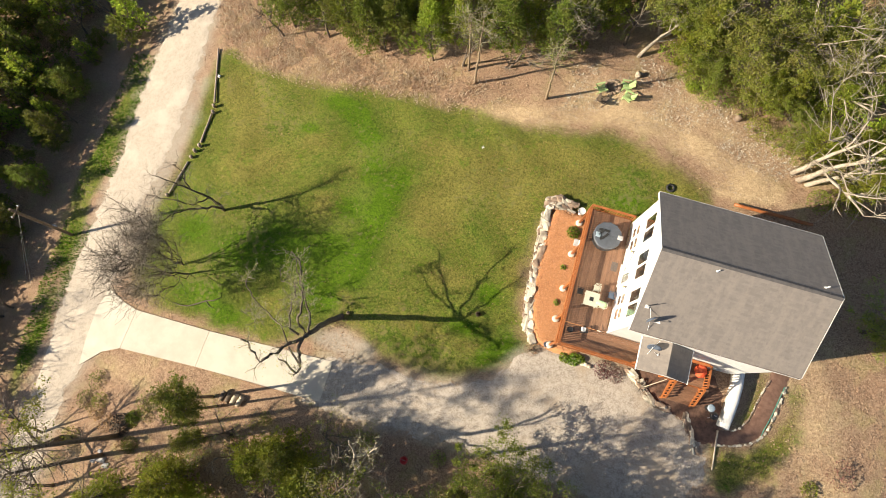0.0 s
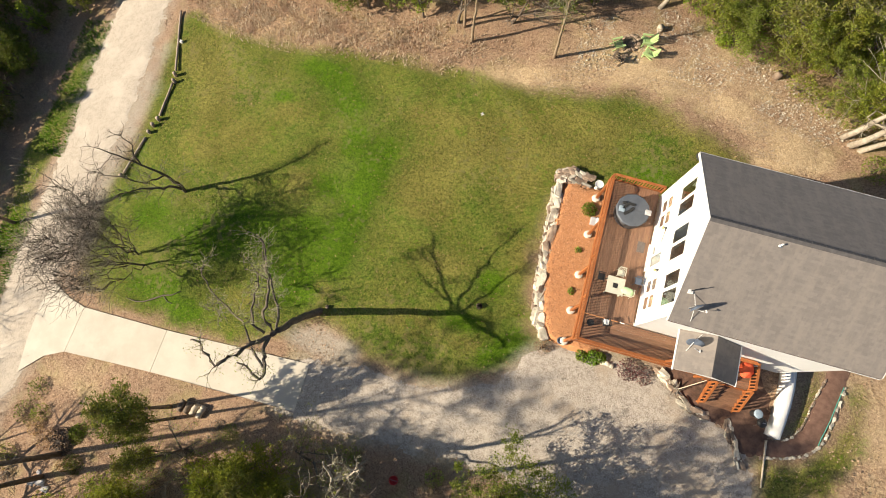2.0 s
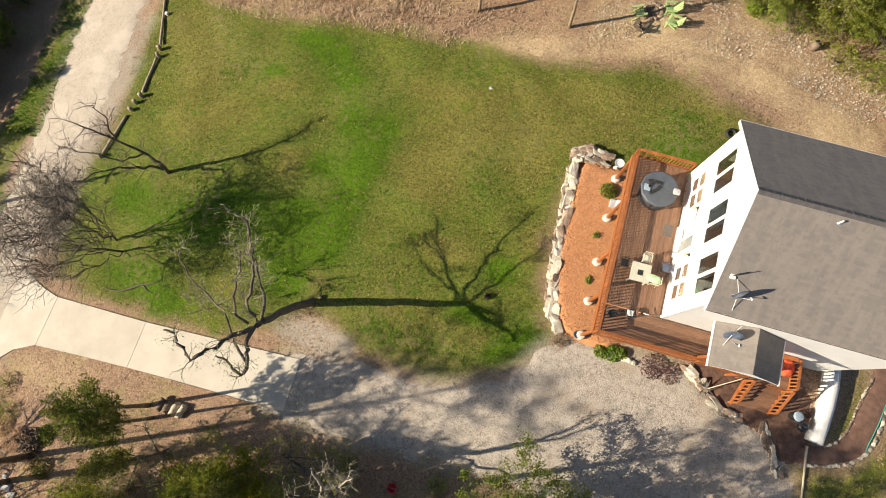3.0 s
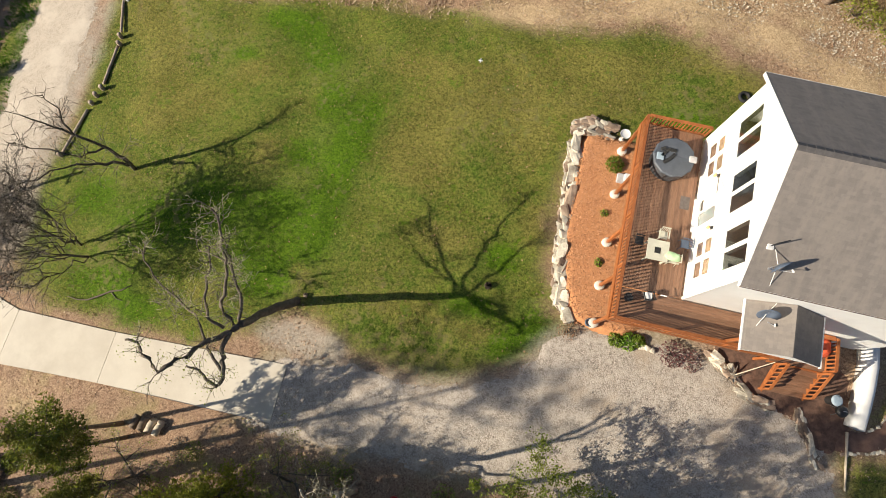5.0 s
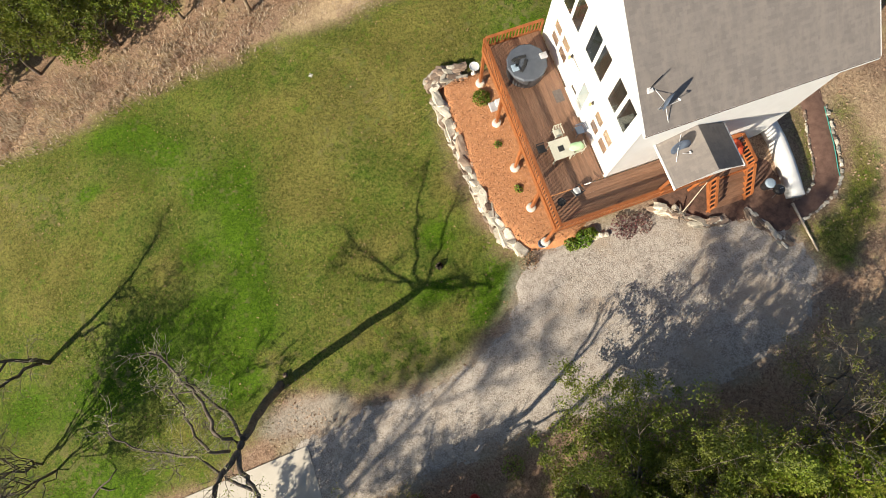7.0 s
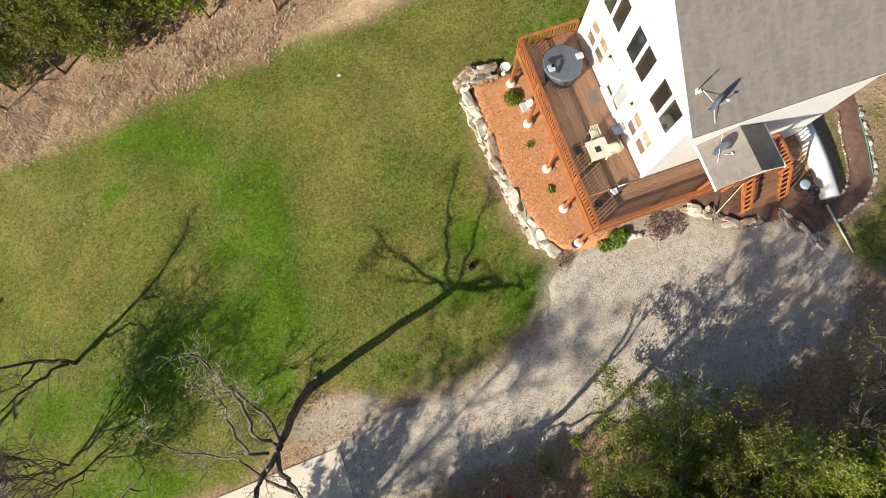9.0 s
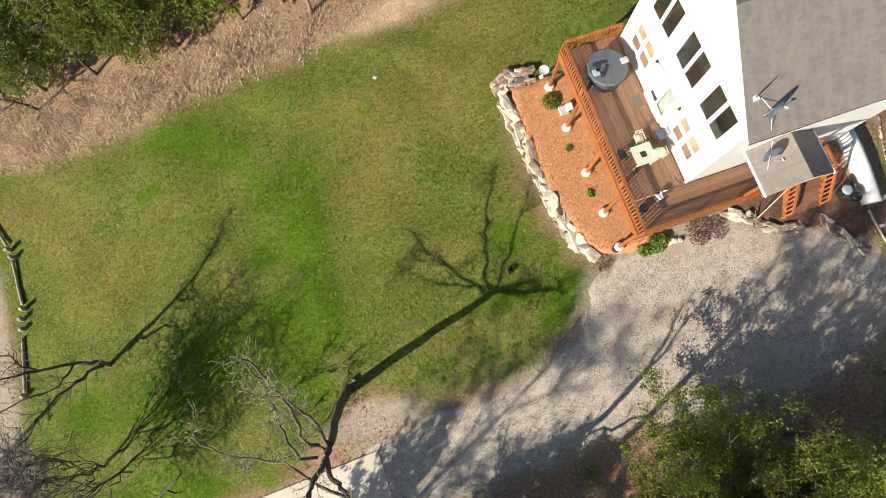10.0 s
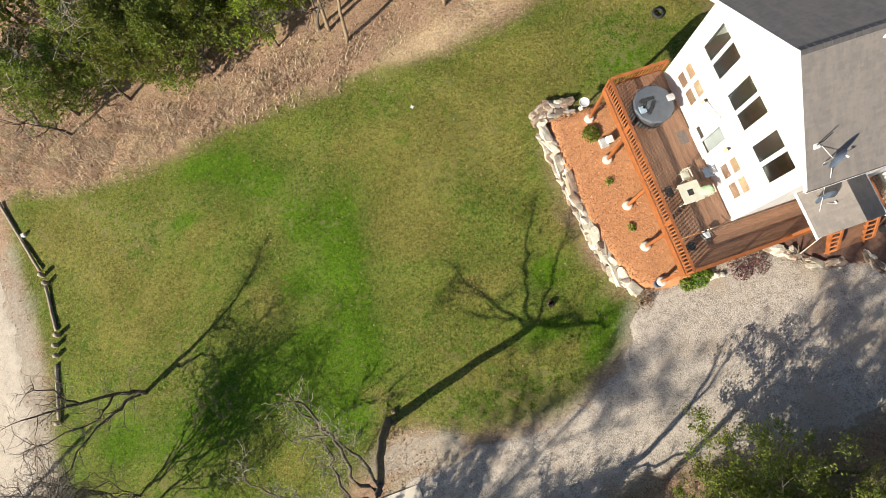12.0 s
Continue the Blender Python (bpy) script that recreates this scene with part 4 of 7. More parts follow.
part("rim_joist", boxes((DX0 - 0.05, DX0, DY0, DY1, DECK - 0.30, DECK - 0.002)), M_RAIL, deck)
part("rim_joist", boxes((DX0, SX1, DY0 - 0.05, DY0, DECK - 0.30, DECK - 0.002)), M_RAIL, deck)
part("rim_joist", boxes((DX0, DX1, DY1, DY1 + 0.05, DECK - 0.30, DECK - 0.002)), M_RAIL, deck)
part("rim_joist", boxes((SX1, SX1 + 0.05, DY0, Y0, DECK - 0.30, DECK - 0.002)), M_RAIL, deck)
for y in np.arange(DY0 + 0.4, DY1, 0.6):
    part("joist", boxes((DX0, DX1, y - 0.02, y + 0.02, DECK - 0.27, DECK - 0.038)), M_DECK, deck)
part("beam", boxes((6.50, 6.66, DY0, DY1, DECK - 0.52, DECK - 0.28)), M_RAIL, deck)
POSTS = (5.0, 7.0, 9.4, 12.2, 14.8)
for y in POSTS:
    z = gz(6.55, y) + 0.66
    part("post", boxes((6.50, 6.65, y - 0.075, y + 0.075, z, DECK - 0.52), bevel=0.01), M_RAIL, deck, "square timber deck post")
    part("footing", turned(bmesh.new(), (6.57, y, z - 0.5), [(0.26, 0), (0.26, 0.36), (0.23, 0.47), (0.15, 0.5)], 14), M_FOOT, deck, "round pale concrete footing")
for x in (9.2, 11.4, 13.8):
    z = gz(x, 5.0)
    part("post", boxes((x - 0.07, x + 0.07, 5.63, 5.77, z - 0.1, DECK - 0.28)), M_RAIL, deck)

# railings: posts, rails and balusters
BAL = bpy.data.meshes.new("baluster")
bm = boxes((-0.011, 0.011, -0.037, 0.037, 0, 0.70), bevel=0.003)
bm.to_mesh(BAL)
bm.free()
BAL.materials.append(M_RAIL)


def railing(a, b, label, posts=True, height=0.90, step=0.172):
    """A deck railing from a to b, which may slope, as beside steps."""
    a, b = Vector(a), Vector(b)
    r = thing("deck_railing", a, label, "railing", "deck railings")
    up = Vector((0, 0, 1))
    part("top_rail", bar(bmesh.new(), a + up * (height - 0.02), b + up * (height - 0.02), 0.14, 0.04), M_RAIL, r)
    part("top_stringer", bar(bmesh.new(), a + up * (height - 0.085), b + up * (height - 0.085), 0.04, 0.085), M_RAIL, r)
    part("bottom_rail", bar(bmesh.new(), a + up * 0.12, b + up * 0.12, 0.04, 0.09), M_RAIL, r)
    d = b - a
    flat = Vector((d.x, d.y, 0)).length
    n = max(1, round(flat / 2.5))
    for i in range(n + 1):
        if posts:
            p = a + d * (i / n)
            part("rail_post", boxes((p.x - 0.045, p.x + 0.045, p.y - 0.045, p.y + 0.045, p.z - 0.25, p.z + height - 0.04)), M_RAIL, r)
    m = int(flat / step)
    for i in range(1, m):
        p = d * (i / m)
        ob = new("baluster", BAL)
        ob.parent = r
        ob.location = (p.x, p.y, p.z + 0.13)
        ob.rotation_euler = (0, 0, math.atan2(d.y, d.x) - math.pi / 2)
    return r


railing((DX0 + 0.02, DY0 + 0.02, DECK), (DX0 + 0.02, DY1 - 0.02, DECK), "orange-stained timber railing along the deck front")
railing((DX0 + 0.1, DY1 - 0.02, DECK), (DX1 - 0.02, DY1 - 0.02, DECK), "orange-stained timber railing at the deck end")
railing((DX0 + 0.1, DY0 + 0.02, DECK), (14.4, DY0 + 0.02, DECK), "orange-stained timber railing along the side deck")

# lower landing and the steps down from it
LAND, LX0, LX1 = -0.48, 14.5, 17.1
landing = thing("porch_landing", (15.8, 5.7, LAND), "lower timber landing beside the porch", "deck")
mesh_c = bpy.data.meshes.new("deck_board")
bm = boxes((-(LX1 - LX0) / 2 + 0.01, (LX1 - LX0) / 2 - 0.01, -0.07, 0.07, -0.035, 0), bevel=0.004)
bm.to_mesh(mesh_c)
bm.free()
mesh_c.materials.append(M_DECK_X)
for i in range(boards_b):
    ob = new("deck_board", mesh_c)
    ob.parent = landing
    ob.location = Vector(((LX0 + LX1) / 2, DY0 + 0.09 + i * (w + gap), LAND)) - landing.location
part("rim_joist", boxes((LX0, LX1, DY0 - 0.05, DY0, LAND - 0.28, LAND - 0.002)), M_RAIL, landing)
part("rim_joist", boxes((LX1, LX1 + 0.05, DY0, Y0 - 0.02, LAND - 0.28, LAND - 0.002)), M_RAIL, landing)
for x, y in ((LX0 + 0.1, 5.0), (LX1 - 0.1, 5.0), (LX1 - 0.1, 6.3)):
    part("post", boxes((x - 0.06, x + 0.06, y - 0.06, y + 0.06, gz(x, y) - 0.1, LAND - 0.04)), M_RAIL, landing)
for i in range(1, 6):
    z = DECK - i * (DECK - LAND) / 6
    part("inner_tread", boxes((14.42 - 0.26 * (5 - i) - 0.28, 14.42 - 0.26 * (5 - i) + 0.02, 5.1, 6.4, z - 0.04, z)), M_DECK, landing)
railing((LX1 - 0.03, DY0 + 0.05, LAND), (LX1 - 0.03, Y0 - 0.15, LAND), "orange-stained timber railing beside the landing")
SXA, SXB = 14.95, 16.95
bottom = gz(15.8, 3.4) + 0.06
steps = thing("porch_steps", (15.9, 4.2, bottom), "orange-brown timber steps with slatted side rails", "steps")
rise = (LAND - bottom) / 6
for i in range(1, 6):
    z = LAND - rise * i
    y = DY0 - 0.05 - 0.24 * i
    part("tread", boxes((SXA + 0.03, SXB - 0.03, y - 0.03, y + 0.24, z - 0.04, z), bevel=0.004), M_DECK_X, steps)
for x in (SXA, SXB):
    part("stringer", bar(bmesh.new(), (x, DY0 - 0.06, LAND - 0.2), (x, DY0 - 0.06 - 0.24 * 5.2, bottom + 0.12), 0.05, 0.24), M_RAIL, steps)
    railing((x, DY0 - 0.09, LAND - 0.02), (x, DY0 - 0.24 * 5.2, bottom + 0.1), "slatted timber stair railing")

# ---- beds, walls of stone, path ----
def stone_line(name, pts, width, size, count, mat, label, lift=0.1, mats=None, seed=1, group=""):
    """Stones laid along a line, in rows across its width."""
    rng = random.Random(seed)
    pts = [Vector((x, y)) for x, y in pts]
    lens = [(b - a).length for a, b in zip(pts, pts[1:])]
    c = pts[len(pts) // 2]
    t = thing(name, (c.x, c.y, gz(c.x, c.y)), label, "stone wall" if width > 0.3 else "stone edging", group)
    for i in range(count):
        s = (i + 0.5) / count * sum(lens)
        for a, b, n in zip(pts, pts[1:], lens):
            if s <= n:
                break
            s -= n
        d = (b - a).normalized()
        p = a + d * s + Vector((-d.y, d.x)) * rng.uniform(-width / 2, width / 2)
        k = size * rng.uniform(0.6, 1.35)
        m = rng.choice(mats) if mats else mat
        lay_stone(t, (p.x, p.y, gz(p.x, p.y) + lift * rng.uniform(0.2, 1.5)), k, math.atan2(d.y, d.x) + rng.uniform(-0.35, 0.35), m, rng, rng.uniform(1.2, 2.9) if width > 0.3 else rng.uniform(1.0, 1.6))
    return t


sheet("mulch_bed", BED, M_MULCH, 0.22, 0.42, "orange wood mulch bed below the deck", "mulch bed", 0.08)
stone_line("retaining_wall", [(4.15, 15.2), (4.3, 13.6), (4.3, 11.3), (4.42, 9.2), (4.55, 7.4), (4.8, 6.1), (5.5, 5.1)], 0.34, 0.50, 46, M_ROCK, "dry-laid wall of long pale limestone ledges round the mulch bed", 0.24,
           [M_ROCK, M_ROCK, M_ROCK, M_ROCK, M_ROCK, M_ROCK2], 3)
stone_line("wall_footing", [(3.8, 15.2), (3.88, 13.6), (3.98, 11.3), (4.12, 9.2), (4.25, 7.4), (4.5, 6.0), (5.35, 4.9)], 0.14, 0.36, 52, M_ROCK, "lower course of pale limestone against the lawn", 0.06, [M_ROCK, M_ROCK, M_ROCK, M_ROCK2], 4)
stone_line("rock_pile", [(3.9, 15.9), (4.8, 16.2), (5.9, 15.9)], 0.95, 0.38, 64, M_ROCK2, "heap of brown field stones at the bed's end", 0.25, [M_ROCK2, M_ROCK2, M_ROCK], 8)
sheet("brown_bed", PATIO, M_BED_AND_GUTTER, 0.2, 0.07, "dark brown mulch round the porch steps", "mulch bed", 0.08)
sheet("garden_path", PATH, M_PATH, 0.16, 0.05, "curved path of packed brown mulch edged with stones", "path", 0.03)
stone_line("path_edging", [(18.9, 1.4), (20.0, 1.7), (21.2, 2.1), (22.1, 2.9), (22.5, 4.0), (22.85, 5.2), (23.2, 6.8)], 0.08, 0.17, 42, M_ROCK, "row of pale stones along the path", 0.05, [M_ROCK, M_ROCK, M_ROCK2], 5, "path edgings")
stone_line("path_edging", [(19.9, 2.7), (20.6, 3.1), (21.05, 3.9), (21.5, 5.4), (22.05, 6.9)], 0.08, 0.14, 30, M_ROCK2, "row of pale stones along the path", 0.05, [M_ROCK, M_ROCK2], 6, "path edgings")
stone_line("bed_edging", [(12.5, 4.75), (13.2, 4.35), (14.0, 3.45), (14.7, 3.0), (15.6, 2.85)], 0.4, 0.32, 46, M_ROCK, "low wall of pale stones edging the brown bed", 0.14, [M_ROCK, M_ROCK, M_ROCK2], 9)
stone_line("bed_edging", [(16.9, 3.0), (17.05, 2.3), (17.5, 1.5), (17.9, 0.6)], 0.4, 0.24, 34, M_ROCK2, "loose brown stones edging the gravel", 0.1, [M_ROCK2, M_ROCK], 11)
stone_line("bed_edging", [(8.4, 4.6), (9.3, 4.35), (9.9, 4.3)], 0.2, 0.3, 6, M_ROCK, "few pale stones under the deck corner", 0.1, [M_ROCK], 12)


def scatter(name, mat, count, zone, label, category, make, seed, lift=0.0):
    """Loose small pieces over a zone, joined, as nobody could count them. make(rng, n) gives (n, k, 3) corners about the origin."""
    rng = np.random.default_rng(seed)
    x, y = zone(rng, count)
    shapes = make(rng, len(x))
    k = shapes.shape[1]
    base = np.stack([x, y, land(x, y) + lift], -1)[:, None, :]
    verts = (shapes + base).reshape(-1, 3)
    faces = np.arange(len(verts)).reshape(-1, k)
    ob = raw(name, verts, faces, mat)
    return tagged(ob, label, category, kind="stuff")


def flakes(size, rise, flat=0.5):
    """Small curled leaves or chips."""
    def make(rng, n):
        a = rng.uniform(0, 2 * np.pi, n)
        s = size * rng.uniform(0.5, 1.3, n)
        u = np.stack([np.cos(a), np.sin(a), rng.normal(0, flat, n)], -1) * s[:, None]
        v = np.stack([-np.sin(a), np.cos(a), rng.normal(0, flat, n)], -1) * s[:, None] * rng.uniform(0.3, 0.8, (n, 1))
        c = np.zeros((n, 3))
        c[:, 2] = rng.uniform(0.005, rise, n)
        return np.stack([c - u, c - 0.2 * u + v, c + u, c - 0.1 * u - v], 1)
    return make


def blades(height, spread):
    """Single bent blades of grass, as narrow triangles."""
    def make(rng, n):
        a = rng.uniform(0, 2 * np.pi, n)
        h = height * rng.uniform(0.4, 1.3, n)
        lean = spread * rng.uniform(0.2, 1.0, n) * h
        w = 0.014 + 0.16 * h * rng.uniform(0.5, 1.0, n)
        d = np.stack([np.cos(a), np.sin(a), 0 * a], -1)
        s = np.stack([-np.sin(a), np.cos(a), 0 * a], -1) * w[:, None]
        tip = d * lean[:, None] + np.array([0, 0, 1]) * h[:, None]
        low = np.array([0, 0, -0.02])
        return np.stack([low - s, low + s, tip], 1)
    return make


def within(poly, extra=None, margin=0.0):
    p = np.array(poly)
    def zone(rng, n):
        x, y = rng.uniform(p[:, 0].min(), p[:, 0].max(), n), rng.uniform(p[:, 1].min(), p[:, 1].max(), n)
        ok = inside(x, y, p) > margin
        if extra is not None:
            ok &= extra(rng, x, y)
        return x[ok], y[ok]
    return zone


def clear(x, y):
    """Places that no road, bed, slab or house covers."""
    out = np.ones_like(x, bool)
    for p in (ROAD, PARKING, DRIVE, BED, PATIO, PATH):
        out &= inside(x, y, np.array(p)) < 0.1
    return out & ~((x > 9) & (x < 19.6) & (y > 4.6) & (y < 15.3))


scatter("mulch_chips", M_CHIP, 14000, within(BED, None, 0.1), "loose orange wood chips", "mulch", flakes(0.045, 0.012, 0.2), 21, 0.425)
scatter("lawn_grass", M_GRASS, 110000, within(LAWN, None, -0.4), "mown olive-green grass", "grass", blades(0.06, 0.9), 22)
scatter("lush_grass", M_LUSH, 50000, within(LAWN, lambda rng, x, y: rng.uniform(0, 1, len(x)) < blobs(x, y, LUSH) * 0.8 * (0.25 + 0.75 * (np.sin(x * 3.1 + 2 * np.sin(y * 2.3)) * np.sin(y * 2.7 + 1.5 * np.sin(x * 1.9)) > -0.1))), "longer bright green grass", "grass", blades(0.10, 0.8), 23)
BRUSH_WIDE = [(-36, 22), (3, 21), (3, 29), (-36, 35)]
scatter("dry_brush", M_DRYGRASS, 120000, within(BRUSH_WIDE, lambda rng, x, y: clear(x, y) & (rng.uniform(0, 1, len(x)) < smooth(-1.2, 1.6, inside(x, y, BRUSH)) * smooth(2, -12, x) * (0.45 + 0.55 * (np.sin(x * 2.1 + 2 * np.sin(y * 1.7)) > 0.1)))), "tall dead pinkish-brown grass along the wood", "grass", blades(0.24, 1.1), 24)
FRAME_ALL = [(-60, -22), (34, -22), (34, 44), (-60, 44)]
scatter("fallen_leaves", M_LITTERLEAF, 125000, within(FRAME_ALL, lambda rng, x, y: clear(x, y) & (inside(x, y, LAWN) < -0.2 + 0.5 * rng.normal(0, 1, len(x))) & (rng.uniform(0, 1, len(x)) > 0.9 * np.clip(blobs(x, y, TRAIL), 0, 1))), "brown fallen leaves on the woodland floor", "leaves", flakes(0.06, 0.035, 0.42), 25)
scatter("lawn_leaves", M_DRYLEAF, 5000, within(LAWN, None, 0.0), "few dry leaves on the lawn", "leaves", flakes(0.05, 0.05), 26)
scatter("straw_leaves", M_DRYGRASS, 14000, within(STRAW, lambda rng, x, y: rng.uniform(0, 1, len(x)) < blobs(x, y, TRAIL), -0.8), "pale straw and leaves along the lawn's edge", "leaves", flakes(0.05, 0.03, 0.25), 27)
scatter("verge_grass", M_LUSH, 26000, within([(-42, -12), (-35, -12), (-36, 24), (-42, 24)], lambda rng, x, y: clear(x, y) & (np.sin(y * 0.7) + np.sin(y * 0.31 + 2) > -0.5) & (inside(x, y, np.array(ROAD)) > -3.2)), "green grass on the lane's verge", "grass", blades(0.2, 0.8), 28)
scatter("scattered_stones", M_ROCK, 11000, within([(3, 24.5), (9, 25.5), (16, 24), (20, 22.0), (22.5, 23.5), (19, 26.5), (14, 29), (9, 31), (3, 29)], lambda rng, x, y: rng.uniform(0, 1, len(x)) < 0.75), "small pale stones and chips among the fallen leaves", "stones", flakes(0.062, 0.04, 0.4), 30)
scatter("road_stones", M_ROCK, 2600, within(PARKING, None, -0.3), "loose larger stones on the gravel", "gravel", flakes(0.035, 0.02, 0.5), 29, 0.05)


# ---- plants in the beds ----
def clump(name, x, y, r, h, mat, count, label, lift, seed, cat="plant"):
    rng = np.random.default_rng(seed)
    a, q = rng.uniform(0, 2 * np.pi, count), np.sqrt(rng.uniform(0, 1, count))
    t = thing(name, (x, y, gz(x, y) + lift), label, cat)
    tips = np.stack([r * q * np.cos(a), r * q * np.sin(a), h * (1 - 0.6 * q) * rng.uniform(0.5, 1.1, count)], -1)
    u = rng.normal(0, 1, (count, 3))
    u /= np.linalg.norm(u, axis=1)[:, None]
    v = np.cross(u, rng.normal(0, 1, (count, 3)))
    v /= np.linalg.norm(v, axis=1)[:, None] + 1e-6
    s = (0.045 if "shrub" in name else 0.07) * rng.uniform(0.5, 1.2, (count, 1)) * (1 + r)
    leaves = np.stack([tips - u * s, tips + v * s * 0.4, tips + u * s, tips - v * s * 0.4], 1).reshape(-1, 3)
    raw("leaves", leaves, np.arange(len(leaves)).reshape(-1, 4), mat, t)
    verts, faces = [], []
    for i in range(0, count, max(1, count // 24)):
        tube(verts, faces, [(0, 0, -0.05), tips[i] * 0.5 + np.array([0, 0, 0.05]), tips[i]], (0.012, 0.008, 0.004), 4)
    raw("branchwork", verts, faces, M_BARK, t)
    return t


UR = random.Random(17)
clump("fern_clump", 6.3, 13.9, 0.5, 0.45, M_FERN, 380, "bright green bushy plant in orange mulch", 0.42, 31)
clump("seedling", 6.2, 11.0, 0.22, 0.2, M_FERN, 60, "small green plant in orange mulch", 0.42, 32)
clump("seedling", 6.3, 8.2, 0.24, 0.2, M_FERN, 65, "small green plant in orange mulch", 0.42, 33)
for k, (x, y, r) in enumerate(((7.9, 4.45, 0.42), (8.5, 4.5, 0.5), (9.0, 4.6, 0.35))):
    clump("grass_clump", x, y, r, 0.4, M_FERN, 260, "bright green grass clump beside the gravel", 0.0, 34 + k)
clump("barberry_shrub", 10.7, 4.35, 0.7, 0.6, M_RED_LEAF, 360, "dark red barberry shrub beside the deck", 0.0, 41, "shrub")
clump("barberry_shrub", 11.6, 4.2, 0.6, 0.5, M_RED_LEAF, 220, "thin dark red barberry shrub", 0.0, 42, "shrub")
clump("barberry_shrub", 27.4, 1.9, 1.1, 0.8, M_RED_LEAF, 150, "bare reddish shrub in dry grass", 0.0, 44, "shrub")
clump("bare_shrub", 5.45, 4.35, 0.55, 0.6, M_DRYLEAF, 160, "dark twiggy shrub at the bed corner", 0.0, 43, "shrub")
# bark-coloured leaves give this bush the darkness of standing in shadow
clump("brush_pile", -24.0, -10.3, 0.95, 0.7, M_BARK, 420, "dark tangled brush pile on leaf litter", 0.0, 49, "brush")
clump("grass_clump", 25.5, 0.4, 0.6, 0.4, M_CEDAR, 130, "bright green grass clump in dry grass", 0.0, 45)
clump("holly_bush", 12.9, 28.9, 0.62, 0.6, M_CEDAR, 420, "small green bush in leaf litter", 0.0, 46, "shrub")
for k, (x, y, r) in enumerate(((13.4, 29.0, 1.1), (15.2, 28.6, 1.2), (17.0, 27.9, 1.0), (18.4, 26.2, 1.1), (20.2, 25.4, 1.2), (22.0, 24.6, 1.1), (12.4, 30.4, 1.2), (14.6, 30.8, 1.3), (17.0, 30.0, 1.3), (19.4, 28.6, 1.3), (21.6, 28.8, 1.3), (24.0, 24.8, 1.2), (10.6, 31.6, 1.1), (23.6, 21.2, 1.0))):
    clump("undergrowth_shrub", x, y, r, 1.5, (M_CEDAR, M_SPRING, M_FERN)[(k * 2) % 3 if k % 4 else 0], 620, "low yellow-green undergrowth shrub at the wood's edge", 0.0, 60 + k, "shrub")
for k, (x, y, r) in enumerate(((-26.8, -9.2, 0.7), (-25.4, -10.6, 0.8), (-22.6, -11.4, 0.7), (-20.6, -12.2, 0.9), (-16.4, -10.6, 0.8), (-14.2, -8.8, 0.7), (-28.0, -12.6, 0.9), (-18.6, -14.0, 0.9), (-4.2, -5.3, 0.6), (1.0, -5.0, 0.6))):
    clump("undergrowth_shrub", x, y, r, 0.7, (M_SPRING, M_DRYLEAF, M_CEDAR2)[k % 3], 320, "low straggling undergrowth in leaf litter", 0.0, 80 + k, "shrub")
for k in range(34):
    x, y = UR.uniform(-31, -9), UR.uniform(-17, -5.6)
    if y < -5.8 - 0.1 * max(0, -14 - x) and not -34 < x < -29.2:
        clump("undergrowth_shrub", x, y, UR.uniform(0.35, 0.9), UR.uniform(0.3, 0.7), (M_GRASS, M_DRYLEAF, M_CEDAR2, M_TWIG)[k % 4], 260, "low straggling undergrowth in leaf litter", 0.0, 120 + k, "shrub")
clump("holly_bush", -23.2, -9.6, 0.7, 0.4, M_CEDAR2, 380, "small green bush in leaf litter", 0.0, 48, "shrub")

# ---- on the deck ----
TX, TY, TH = 8.03, 12.98, 0.80
tub = thing("hot_tub", (TX, TY, DECK), "round hot tub with faceted grey vinyl cover", "hot tub")
part("cabinet", turned(bmesh.new(), (TX, TY, DECK), [(0.90, 0), (0.92, 0.05), (0.93, TH - 0.06), (0.91, TH - 0.01)], 24), M_TUBSIDE, tub, "dark panelled cabinet")
cover = part("cover", turned(bmesh.new(), (TX, TY, DECK + TH), [(0.99, 0), (1.01, 0.02), (1.0, 0.08), (0.95, 0.12), (0.5, 0.15), (0.02, 0.16)], 12), M_SLATE, tub, "grey vinyl cover")
part("cover_hinge", boxes((TX - 0.97, TX + 0.97, TY - 0.015, TY + 0.015, DECK + TH + 0.14, DECK + TH + 0.172)), M_SLATE, cover)
for k in range(6):
    a = 2 * math.pi * (k + 0.25) / 6
    part("strap", bar(bmesh.new(), (TX + 1.02 * math.cos(a), TY + 1.02 * math.sin(a), DECK + TH + 0.04), (TX + 0.95 * math.cos(a), TY + 0.95 * math.sin(a), DECK + 0.35), 0.05, 0.02), M_BLACK, cover)
bm = bmesh.new()
for a, b in (((-0.62, -0.12), (-0.36, 0.3)), ((-0.36, 0.3), (0.05, 0.28)), ((-0.5, -0.42), (-0.2, -0.16)), ((-0.2, -0.16), (0.0, 0.12)), ((-0.7, 0.22), (-0.45, 0.34))):
    bar(bm, (TX + a[0], TY + a[1], DECK + TH + 0.185), (TX + b[0], TY + b[1], DECK + TH + 0.185), 0.17, 0.05)
bmesh.ops.bevel(bm, geom=bm.edges[:], offset=0.02, segments=1, affect="EDGES")
alone("crumpled_towel", bm, M_RUBBER, (TX - 0.3, TY, DECK + TH + 0.155), "dark crumpled towel on the tub cover", "towel")
alone("folded_cloth", boxes((TX - 0.84, TX - 0.5, TY - 0.3, TY + 0.06, DECK + TH + 0.14, DECK + TH + 0.21), bevel=0.02), M_BLUELID, (TX - 0.65, TY - 0.14, DECK + TH + 0.14), "pale grey folded cloth on the tub cover", "cloth")
